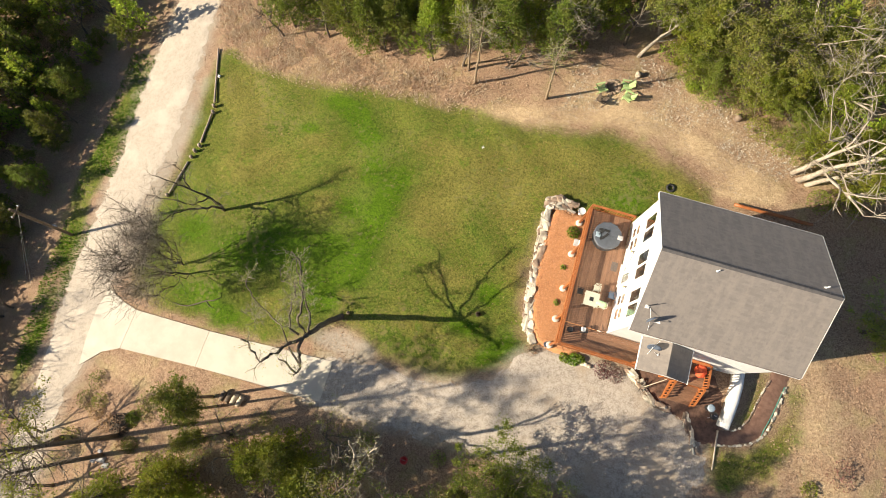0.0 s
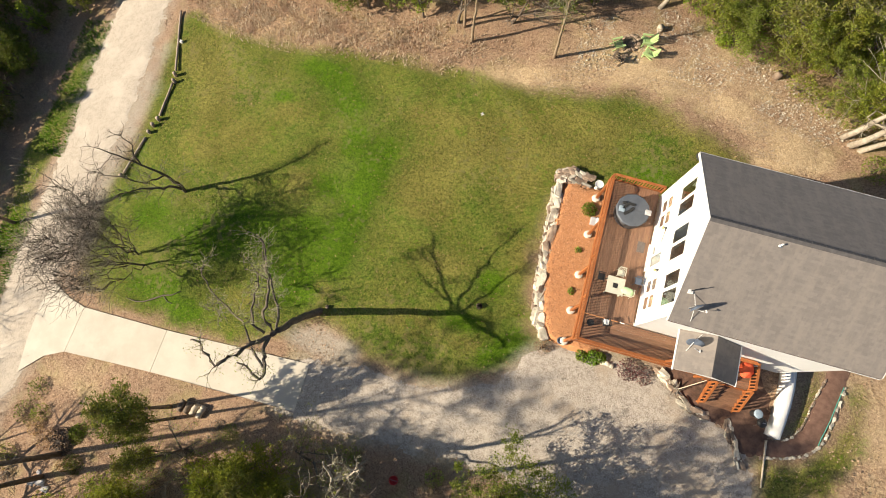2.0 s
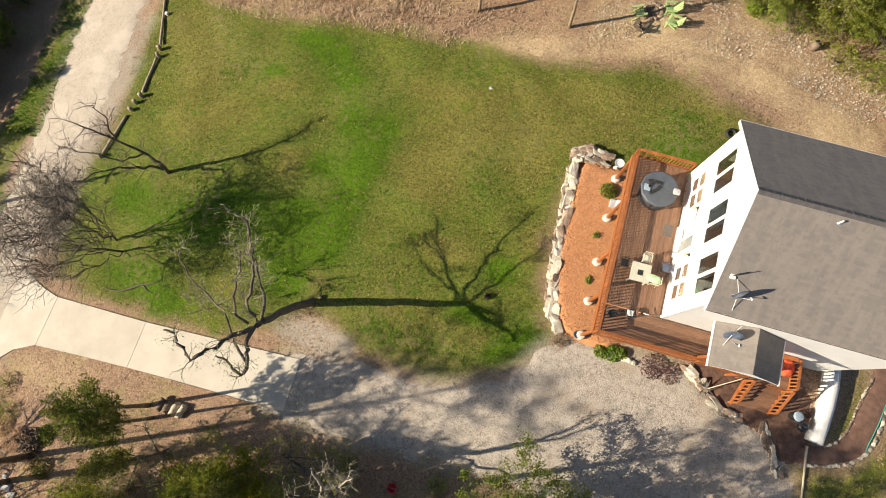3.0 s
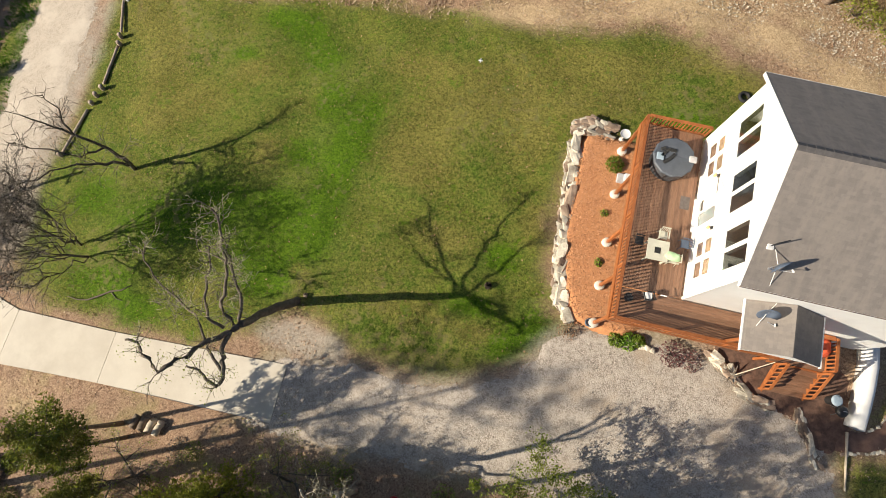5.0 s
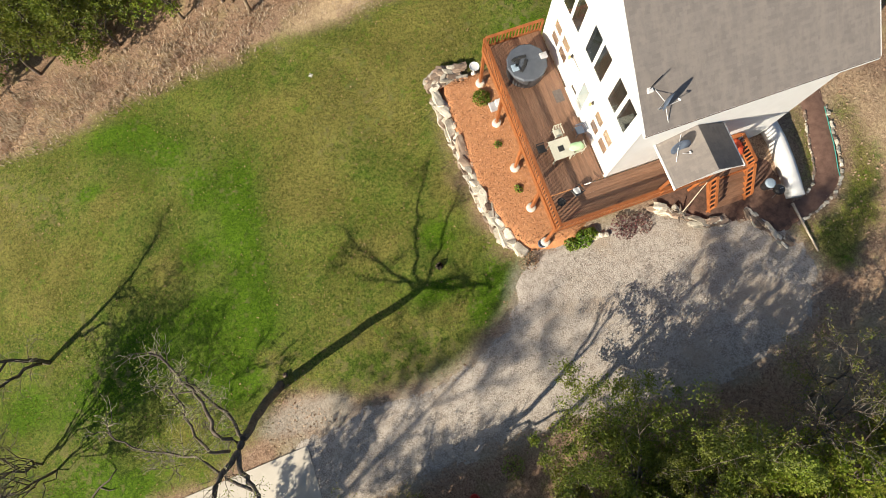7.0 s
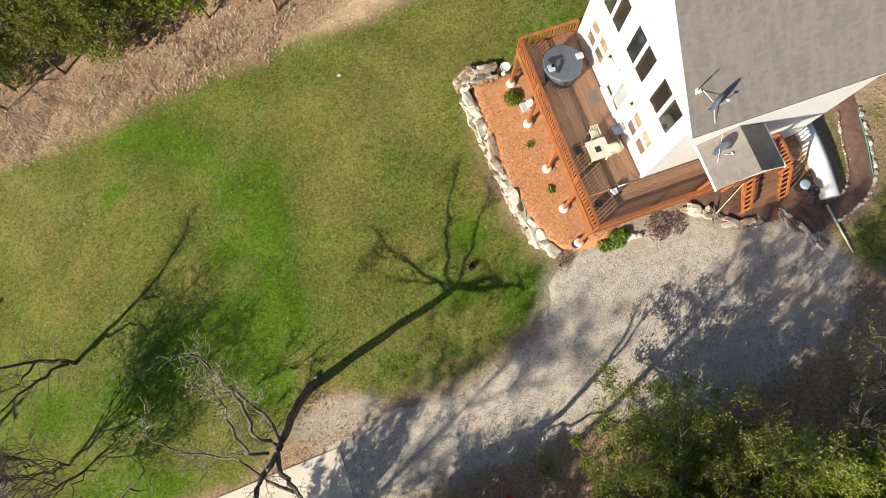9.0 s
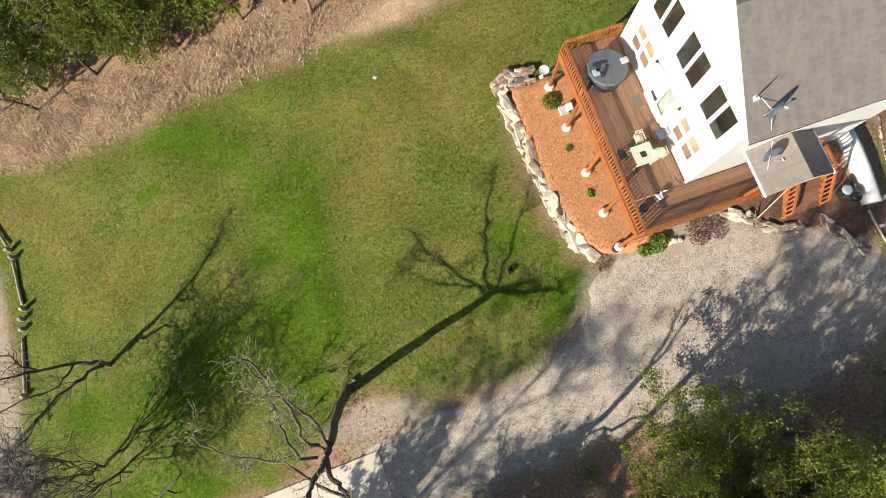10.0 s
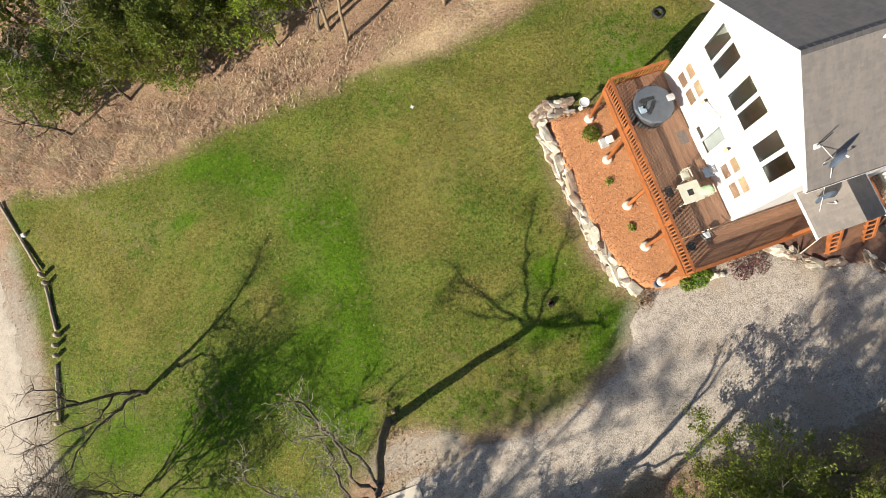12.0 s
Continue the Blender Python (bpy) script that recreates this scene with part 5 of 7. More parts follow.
alone("pillow", boxes((TX + 0.68, TX + 1.04, TY - 0.12, TY + 0.2, DECK + TH + 0.11, DECK + TH + 0.23), bevel=0.03), M_LITTERBOX, (TX + 0.86, TY, DECK + TH + 0.11), "pale grey square pillow on the tub's rim", "pillow")


def chair(x, y, turn, mat, label, z=DECK, scale=0.88):
    t = thing("patio_chair", (0, 0, 0), label, "chair", "chairs on the deck")
    part("seat", boxes((-0.23, 0.23, -0.22, 0.22, 0.40, 0.44), bevel=0.012), mat, t)
    bm = bmesh.new()
    for k in range(5):
        bar(bm, (-0.19 + 0.095 * k, -0.215, 0.5), (-0.19 + 0.095 * k, -0.30, 0.86), 0.03, 0.02)
    bar(bm, (-0.23, -0.30, 0.87), (0.23, -0.30, 0.87), 0.03, 0.05)
    part("backrest", bm, mat, t)
    for sx in (-1, 1):
        part("arm", boxes((sx * 0.25 - 0.025, sx * 0.25 + 0.025, -0.26, 0.2, 0.62, 0.65)), mat, t)
        for sy in (-1, 1):
            part("leg", rod(bmesh.new(), (sx * 0.21, sy * 0.2, 0.41), (sx * 0.24, sy * 0.24, 0), 0.016), mat, t)
    t.matrix_basis = pose(x, y, z, 0, 0, turn) @ Matrix.Diagonal((scale, scale, scale, 1))
    return t


table = thing("patio_table", (8.0, 8.37, DECK), "cream square metal patio table", "table")
TZ = DECK + 0.72
part("tabletop", boxes((7.5, 7.85, 7.88, 8.86, TZ - 0.03, TZ), (8.15, 8.5, 7.88, 8.86, TZ - 0.03, TZ), (7.85, 8.15, 7.88, 8.22, TZ - 0.03, TZ), (7.85, 8.15, 8.52, 8.86, TZ - 0.03, TZ)), M_CREAM, table)
part("burner_tray", boxes((7.86, 8.14, 8.23, 8.51, TZ - 0.1, TZ - 0.045)), M_BLACK, table, "dark square fire tray in the middle")
part("skirt", boxes((7.56, 8.44, 7.94, 8.80, TZ - 0.14, TZ - 0.101)), M_CREAM, table)
for x in (7.58, 8.42):
    for y in (7.96, 8.78):
        part("leg", boxes((x - 0.03, x + 0.03, y - 0.03, y + 0.03, DECK, TZ - 0.141)), M_CREAM, table)
chair(8.25, 9.25, 180, M_CREAM, "cream metal patio chair at the table")
chair(8.85, 8.2, 90, M_CREAM, "cream metal patio chair with mint cushion at the table")
chair(7.2, 8.75, -90, M_BLACK, "black metal patio chair at the table")
chair(8.0, 6.25, 20, M_BLACK, "black metal patio chair by itself near the deck corner")
alone("seat_cushion", boxes((7.84, 8.16, 6.10, 6.40, DECK + 0.389, DECK + 0.45), bevel=0.02), M_TRIM, (8.0, 6.25, DECK + 0.389), "white square cushion on a black chair", "cushion")
chair(9.3, 9.05, 90, M_DISH, "blue-grey patio chair against the house wall")
bm = bmesh.new()
bmesh.ops.create_icosphere(bm, subdivisions=3, radius=0.3, matrix=pose(8.72, 8.22, DECK + 0.72) @ Matrix.Diagonal((1.3, 0.75, 0.32, 1)))
for v in bm.verts:
    v.co += 0.05 * noise.noise_vector(v.co * 7)
alone("cushion", bm, M_CUSHION, (8.72, 8.22, DECK + 0.6), "rumpled mint-green cushion on a chair", "cushion", shade=True)
alone("door_mat", boxes((8.92, 9.36, 10.86, 11.52, DECK + 0.002, DECK + 0.016), bevel=0.004), M_GREYMAT, (9.14, 11.2, DECK + 0.002), "grey door mat before the patio door", "mat")
planter = thing("deck_planter", (7.15, 6.0, DECK), "small dark planter on the deck", "planter")
part("pot", turned(bmesh.new(), (7.15, 6.0, DECK), [(0.14, 0), (0.2, 0.3), (0.21, 0.33), (0.18, 0.33), (0.16, 0.28)], 16), M_BLACK, planter)

# ---- below the deck ----
bath = thing("bird_bath", (6.5, 15.64, gz(6.5, 15.64) + 0.2), "white bird bath with shallow dish", "bird bath")
bz = bath.location.z
part("pedestal", turned(bmesh.new(), (6.5, 15.64, bz), [(0.16, 0), (0.14, 0.05), (0.05, 0.12), (0.05, 0.62), (0.1, 0.7)], 14), M_FOOT, bath)
part("dish", turned(bmesh.new(), (6.5, 15.64, bz + 0.7), [(0.1, 0), (0.27, 0.06), (0.29, 0.10), (0.26, 0.10), (0.2, 0.06), (0.02, 0.045)], 20), M_WHITEWALL, bath, "pale shallow dish")
unit = thing("utility_box", (6.86, 13.2, gz(6.86, 13.2) + 0.40), "low grey utility cover in the mulch with a white box", "utility box")
uz = unit.location.z
part("body", boxes((6.52, 7.0, 12.9, 13.42, uz, uz + 0.22), bevel=0.02), M_LITTERBOX, unit, "grey flat-topped cover")
part("meter", boxes((6.86, 7.2, 13.0, 13.36, uz + 0.221, uz + 0.5), bevel=0.015), M_TRIM, unit, "white square box")
urn = thing("garden_urn", (6.35, 4.95, gz(6.35, 4.95) + 0.2), "grey garden urn beside the deck corner", "urn")
part("body", turned(bmesh.new(), (6.35, 4.95, urn.location.z), [(0.12, 0), (0.09, 0.05), (0.2, 0.25), (0.22, 0.4), (0.18, 0.42), (0.15, 0.35)], 16), M_DISH, urn)

# ---- dishes on the roofs ----
def dish(x, y, z, face, label, size=0.5, arm=0.6, mast=0.75, tip=0.24):
    """A satellite dish on a bent mast with a strut and a feed arm; face: degrees it looks towards."""
    t = thing("satellite_dish", (x, y, z), label, "satellite dish", "dishes on the roofs")
    d = Vector((math.cos(radians(face)) * 0.96, math.sin(radians(face)) * 0.96, tip)).normalized()
    top = Vector((x, y, z + mast))
    bm = bmesh.new()
    rod(bm, (x, y, z), top - Vector((0, 0, 0.1)), 0.025)
    rod(bm, top - Vector((0, 0, 0.1)), top, 0.025)
    part("mast", bm, M_METAL, t)
    for a in (radians(face - 15), radians(face + 150)):
        fx, fy = x + 0.6 * math.cos(a), y + 0.6 * math.sin(a)
        fz = roof_z(fy) if y > 6.4 and z > 5 else PR - (PR - PE) * abs(fx - PXM) / (PXM - PX0)
        part("strut", rod(bmesh.new(), (fx, fy, fz), top - Vector((0, 0, 0.12)), 0.014), M_TRIM, t)
    part("foot_plate", boxes((x - 0.09, x + 0.09, y - 0.09, y + 0.09, z - 0.06, z + 0.01)), M_METAL, t)
    bm = bmesh.new()
    turned(bm, (0, 0, 0), [(0.02, -0.012), (size * 0.5, 0.025), (size, 0.11), (size, 0.125), (size * 0.5, 0.04), (0.02, 0.003)], 24)
    bmesh.ops.transform(bm, matrix=Matrix.Translation(top) @ d.to_track_quat("Z", "Y").to_matrix().to_4x4() @ Matrix.Diagonal((0.85, 1, 1, 1)), verts=bm.verts)
    bowl = part("reflector", bm, M_DISH, t, "grey-blue oval reflector", True)
    low = top + d.to_track_quat("Z", "Y") @ Vector((0, -size * 0.95, 0.1))
    end = top + (d + 0.8 * d.cross(Vector((0, 0, -1)))).normalized() * arm + Vector((0, 0, -0.15))
    part("feed_arm", rod(bmesh.new(), low, end, 0.014), M_METAL, t)
    part("feed_horn", rod(bmesh.new(), end, end - d * 0.12, 0.045, 0.03), M_TRIM, t)
    return t


dish(11.9, 6.02, PR - (PR - PE) * (PXM - 11.9) / (PXM - PX0), -96, "grey-blue satellite dish on the porch roof", mast=0.34)
dish(10.25, 6.95, roof_z(6.95), -52, "grey-blue satellite dish at the roof corner", 0.45, mast=0.6, tip=0.05)
ant = thing("roof_antenna", (9.95, 7.6, roof_z(7.6)), "small bent aerial pipe at the roof corner", "antenna")
az = roof_z(7.6)
part("foot_plate", boxes((9.83, 10.07, 7.48, 7.72, az - 0.1, az + 0.05), bevel=0.02), M_TRIM, ant)
bm = rod(bmesh.new(), (9.95, 7.6, az), (10.0, 7.62, az + 0.4), 0.022)
rod(bm, (10.0, 7.62, az + 0.4), (10.35, 7.78, az + 0.52), 0.018)
part("mast", bm, M_BLACK, ant)

# ---- beside the porch ----
bm = bmesh.new()
spine = [(19.3, 2.75), (19.5, 3.7), (19.66, 4.7), (19.76, 5.8), (19.72, 7.4)]
prof = [(-0.36, 0.0), (-0.36, 0.62), (-0.3, 0.76), (-0.12, 0.84), (0.12, 0.84), (0.3, 0.76), (0.36, 0.6), (0.36, 0.0)]
rings = []
for i, (x, y) in enumerate(spine):
    ax, ay = spine[max(i - 1, 0)]
    bx, by = spine[min(i + 1, len(spine) - 1)]
    d = Vector((bx - ax, by - ay)).normalized()
    rings.append([bm.verts.new((x + d.y * u, y - d.x * u, -1.85 + v)) for u, v in prof])
for a, b in zip(rings, rings[1:]):
    for k in range(len(prof)):
        bm.faces.new((a[k], a[(k + 1) % len(prof)], b[(k + 1) % len(prof)], b[k]))
bm.faces.new(rings[0])
bm.faces.new(rings[-1][::-1])
alone("low_white_wall", bm, M_WHITEWALL, (19.3, 4.6, -1.85), "low white rounded retaining wall beside the porch", "wall", shade=True)
can = thing("trash_can", (18.2, 3.8, gz(18.2, 3.8) + 0.06), "round bin with pale blue lid", "bin")
cz = can.location.z
part("body", turned(bmesh.new(), (18.2, 3.8, cz), [(0.2, 0), (0.25, 0.6), (0.26, 0.62)], 18), M_BLACK, can)
part("lid", turned(bmesh.new(), (18.2, 3.8, cz + 0.625), [(0.27, 0), (0.27, 0.04), (0.2, 0.09), (0.05, 0.11)], 18), M_BLUELID, can)
can = thing("kettle_grill", (18.45, 3.35, gz(18.45, 3.35) + 0.06), "black round kettle grill", "grill")
cz = can.location.z
part("bowl", turned(bmesh.new(), (18.45, 3.35, cz + 0.4), [(0.08, 0), (0.22, 0.06), (0.28, 0.2), (0.29, 0.22)], 18), M_BLACK, can, shade=True)
lid = part("lid", turned(bmesh.new(), (18.45, 3.35, cz + 0.625), [(0.29, 0), (0.27, 0.08), (0.18, 0.17), (0.04, 0.2)], 18), M_BLACK, can, "black domed lid", True)
part("handle", boxes((18.37, 18.53, 3.335, 3.365, cz + 0.85, cz + 0.88)), M_METAL, lid)
for k in range(3):
    a = 2 * math.pi * k / 3
    part("leg", rod(bmesh.new(), (18.45 + 0.12 * math.cos(a), 3.35 + 0.12 * math.sin(a), cz + 0.45), (18.45 + 0.26 * math.cos(a), 3.35 + 0.26 * math.sin(a), cz), 0.014), M_METAL, can)
bm = bmesh.new()
bmesh.ops.create_icosphere(bm, subdivisions=3, radius=0.42, matrix=pose(16.6, 5.95, LAND + 0.42) @ Matrix.Diagonal((0.9, 1.15, 0.95, 1)))
for v in bm.verts:
    v.co += 0.1 * noise.noise_vector(v.co * 5)
    v.co.z = max(v.co.z, LAND + 0.004)
alone("covered_chair", bm, M_REDCLOTH, (16.6, 5.95, LAND), "red-orange cloth heaped on the landing", "cloth", shade=True)
alone("house_shelf", boxes((14.9, 17.0, 6.3, 6.5, LAND + 0.75, LAND + 0.8), (14.95, 15.0, 6.35, 6.45, LAND + 0.002, LAND + 0.75), (16.9, 16.95, 6.35, 6.45, LAND + 0.002, LAND + 0.75)), M_RAIL, (16, 6.4, LAND), "narrow timber bench along the house wall", "bench")


def log(name, a, b, r, mat, label, group="", ra=None):
    """A lying log, its bark a little uneven, with cut ends."""
    verts, faces = [], []
    a, b = Vector(a), Vector(b)
    n = 8
    pts = [a.lerp(b, i / n) + 0.03 * r * 10 * Vector(noise.noise_vector(a + Vector((i * 0.7, 0, 0)))) * (0 < i < n) for i in range(n + 1)]
    tube(verts, faces, [p - a for p in pts], [(ra or r) + (r - (ra or r)) * i / n for i in range(n + 1)], 9)
    ob = raw(name, verts, faces, mat, None, "", True)
    ob.location = a
    return tagged(ob, label, "log", group)


def on(x, y, up=0.0):
    return (x, y, gz(x, y) + up)


log("fallen_pole", on(19.1, 2.5, 0.12), on(19.15, -0.2, 0.07), 0.045, M_PALEWOOD, "bleached pole lying by the gravel", ra=0.07)
root = thing("driftwood_root", on(13.6, 3.95, 0.07), "dark twisted root on the brown bed", "driftwood")
verts, faces = [], []
rr = random.Random(5)
for k in range(7):
    a = k * 0.9 + rr.uniform(-0.3, 0.3)
    tube(verts, faces, [(0, 0, 0.1), (0.25 * math.cos(a), 0.25 * math.sin(a), 0.2), (0.55 * math.cos(a + 0.3), 0.5 * math.sin(a + 0.3), rr.uniform(0.05, 0.4))], (0.06, 0.04, 0.015), 5)
raw("root", verts, faces, M_BARK, root)
part("pale_branch", rod(bmesh.new(), on(13.75, 4.0, 0.2), (14.35, 4.7, DECK - 0.3), 0.03, 0.02), M_PALEWOOD, root)
hose_c = bpy.data.curves.new("garden_hose", "CURVE")
hose_c.dimensions, hose_c.bevel_depth = "3D", 0.022
sp = hose_c.splines.new("POLY")
hp = [(23.1, 6.75), (22.95, 6.2), (22.7, 5.3), (22.55, 4.7), (22.32, 4.0), (22.1, 3.4), (22.0, 3.0)]
sp.points.add(len(hp) - 1)
for q, (x, y) in zip(sp.points, hp):
    q.co = (x - 22.8, y - 5, gz(x, y) + 0.09 - gz(22.8, 5), 1)
hose = new("garden_hose", hose_c)
hose.location = on(22.8, 5)
hose_c.materials.append(M_TEAL)
tagged(hose, "teal garden hose lying along the path", "hose")

# ---- the clearing's edge ----
for a, b in (((-30.9, 25.0), (-28.65, 19.1)), ((-28.4, 17.9), (-28.2, 14.8)), ((-28.6, 12.7), (-29.15, 9.3))):
    log("fence_log", on(*a, 0.12), on(*b, 0.12), 0.10, M_FENCELOG, "weathered brown log laid along the lawn's edge", "logs along the lawn")
for x, y, h in ((-28.5, 18.7, 0.5), (-28.3, 18.05, 0.45), (-28.15, 14.45, 0.5), (-28.4, 13.85, 0.45), (-28.5, 13.2, 0.4), (-29.2, 9.1, 0.45)):
    log("stump_post", on(x, y, -0.05), on(x + 0.04, y, h), 0.15, M_FENCELOG, "short upright log post on the lawn's edge", "log posts")
alone("marker_stone", boxes((-29.5, -29.25, 21.8, 22.05, gz(-29.4, 22) - 0.02, gz(-29.4, 22) + 0.3), bevel=0.04), M_TRIM, on(-29.4, 21.9), "white marker block beside a log", "block")


def adirondack(x, y, turn, mat, label):
    t = thing("garden_chair", (0, 0, 0), label, "chair", "chairs round the fire pit")
    for k in range(5):
        part("back_slat", bar(bmesh.new(), (-0.24 + 0.12 * k, -0.22, 0.28), (-0.27 + 0.135 * k, -0.58, 1.0 - 0.05 * abs(k - 2)), 0.10, 0.022), mat, t)
    for k in range(4):
        part("seat_slat", bar(bmesh.new(), (-0.26, -0.15 + 0.14 * k, 0.28 + 0.035 * k), (0.26, -0.15 + 0.14 * k, 0.28 + 0.035 * k), 0.12, 0.022), mat, t)
    for s in (-1, 1):
        part("arm", boxes((s * 0.34 - 0.07, s * 0.34 + 0.07, -0.35, 0.4, 0.55, 0.575)), mat, t)
        part("front_leg", boxes((s * 0.32 - 0.02, s * 0.32 + 0.02, 0.28, 0.38, 0, 0.548)), mat, t)
        part("back_leg", bar(bmesh.new(), (s * 0.29, 0.36, 0.38), (s * 0.29, -0.5, 0.05), 0.03, 0.1), mat, t)
    t.matrix_basis = pose(x, y, gz(x, y), 0, 0, turn)
    return t


adirondack(5.75, 27.0, -60, M_LIME, "lime green slatted garden chair by the fire pit")
adirondack(7.7, 27.7, 100, M_LIME, "lime green slatted garden chair by the fire pit")
adirondack(8.0, 26.7, 75, M_LIME, "lime green slatted garden chair by the fire pit")
adirondack(6.0, 25.9, -20, M_LOG, "brown slatted garden chair by the fire pit")
pit = thing("fire_pit", on(6.6, 27.5), "ring of stones round a black fire bowl", "fire pit")
rr = random.Random(9)
for k in range(12):
    a = 2 * math.pi * k / 12
    lay_stone(pit, on(6.6 + 0.62 * math.cos(a), 27.5 + 0.62 * math.sin(a), 0.08), 0.3, a, M_ROCK2, rr)
part("ash_bowl", turned(bmesh.new(), on(6.6, 27.5), [(0.42, 0.0), (0.44, 0.12), (0.40, 0.12), (0.3, 0.04), (0.02, 0.03)], 18), M_LOG, pit)
log("cut_round", on(8.4, 29.0, -0.02), on(8.42, 29.0, 0.45), 0.24, M_PALEWOOD, "upright log round with a pale cut face", "cut rounds")
log("cut_round", on(16.8, 26.9, -0.02), on(16.85, 26.95, 0.5), 0.27, M_ROCK2, "upright grey cut tree stump", "cut rounds")
log("cut_round", on(0.95, 5.85, -0.02), on(0.95, 5.85, 0.12), 0.2, M_LOG, "low brown stump in the lawn", "cut rounds")
log("cut_round", on(-8.9, 3.2, -0.02), on(-8.87, 3.23, 0.22), 0.13, M_LOG, "small dark stump at the tree's foot", "cut rounds")
log("lying_strand", on(14.0, 30.9, 0.1), on(15.2, 29.6, 0.1), 0.10, M_PALEWOOD, "pale fallen branch in the leaf litter", ra=0.13)
log("timber_beam", on(17.6, 19.4, 0.3), on(23.4, 19.3, 0.3), 0.13, M_RAIL, "brown timber beam lying behind the house")
for k in range(4):
    x = -16.5 + 0.5 * k
    log("cut_round", on(x, -6.05, 0.2), on(x + 0.16, -5.3, 0.2), 0.2, M_PALEWOOD if k > 1 else M_LOG, "cut log round lying by the drive", "log rounds by the drive")
log("lying_strand", on(-27.5, -12.6, 0.1), on(-24.6, -11.7, 0.1), 0.06, M_LOG, "dark fallen branch on leaf litter", ra=0.12)
# dark crooked tube along the grass, with one short fork
fallen = [on(x, y, 0.06) for x, y in ((-24.1, 0.05), (-23.3, 0.0), (-22.6, 0.12), (-21.9, 0.5), (-21.2, 0.95), (-20.5, 1.15), (-19.9, 1.6))]
verts, faces = [], []
tube(verts, faces, [Vector(p) - Vector(fallen[0]) for p in fallen], (0.02, 0.035, 0.05, 0.06, 0.055, 0.05, 0.03), 7)
tube(verts, faces, [Vector(fallen[4]) - Vector(fallen[0]), Vector(on(-20.6, 0.6, 0.1)) - Vector(fallen[0]), Vector(on(-20.0, 0.55, 0.16)) - Vector(fallen[0])], (0.035, 0.025, 0.01), 6)
ob = raw("lying_strand", verts, faces, M_BARK, None, "", True)
ob.location = fallen[0]
tagged(ob, "dark crooked fallen branch on bright grass", "branch")
ring = thing("tyre_planter", on(12.8, 19.6), "black tyre lying on the lawn", "tyre")
bm = bmesh.new()
turned(bm, on(12.8, 19.6), [(0.2, 0.0), (0.32, 0.0), (0.36, 0.06), (0.36, 0.12), (0.32, 0.18), (0.2, 0.18), (0.19, 0.1), (0.2, 0.0)], 24, False)
part("tyre", bm, M_RUBBER, ring, shade=True)
mark = thing("sprinkler", on(-2.4, 19.6), "small white sprinkler on the lawn", "sprinkler")
part("base", boxes((-2.53, -2.27, 19.55, 19.6, gz(-2.4, 19.6), gz(-2.4, 19.6) + 0.06), (-2.43, -2.37, 19.45, 19.72, gz(-2.4, 19.6), gz(-2.4, 19.6) + 0.05)), M_TRIM, mark)
part("head", rod(bmesh.new(), on(-2.4, 19.6, 0.05), on(-2.4, 19.6, 0.22), 0.03), M_METAL, mark)
bucket = thing("bucket", on(-1.3, -5.8), "bright red plastic bucket among the trees", "bucket")
part("body", turned(bmesh.new(), on(-1.3, -5.8, 0.0), [(0.2, 0), (0.27, 0.5), (0.28, 0.52), (0.25, 0.5), (0.18, 0.05)], 16), M_REDP, bucket)
part("bail", rod(bmesh.new(), on(-1.57, -5.8, 0.5), on(-1.03, -5.8, 0.5), 0.01), M_METAL, bucket)
for k, (x, y, s) in enumerate(((-24.5, -13.2, 0.4), (-25.2, -13.5, 0.25), (-23.9, -13.5, 0.3), (-24.9, -12.7, 0.22), (-40.2, 3.6, 0.3))):
    bm = boxes((x - s, x + s * 0.8, y - s * 0.6, y + s * 0.6, gz(x, y), gz(x, y) + s * 0.5), bevel=0.06)
    for v in bm.verts:
        v.co += 0.08 * noise.noise_vector(v.co * 5)
    alone("scrap_sheet", bm, M_LITTERBOX, on(x, y), "pale scrap lying on the leaf litter", "scrap", "scraps")

# ---- utility pole by the lane ----
pole = thing("utility_pole", on(-37.6, 3.3), "wooden utility pole with crossarm and guy wires", "utility pole")
pz = pole.location.z
part("pole", rod(bmesh.new(), (-37.6, 3.3, pz - 0.2), (-37.6, 3.3, pz + 8.2), 0.15, 0.11, 12), M_LOG, pole)
part("crossarm", bar(bmesh.new(), (-37.5, 2.7, pz + 7.6), (-37.5, 3.9, pz + 7.6), 0.09, 0.11), M_LOG, pole)
for y in (2.8, 3.8):
    part("insulator", turned(bmesh.new(), (-37.5, y, pz + 7.66), [(0.05, 0), (0.07, 0.06), (0.04, 0.14)], 10), M_TRIM, pole)
for x, y in ((-40.5, -1.8), (-39.6, -2.2)):
    part("guy_wire", rod(bmesh.new(), (-37.6, 3.3, pz + 7.2), on(x, y), 0.012, n=5), M_METAL, pole)

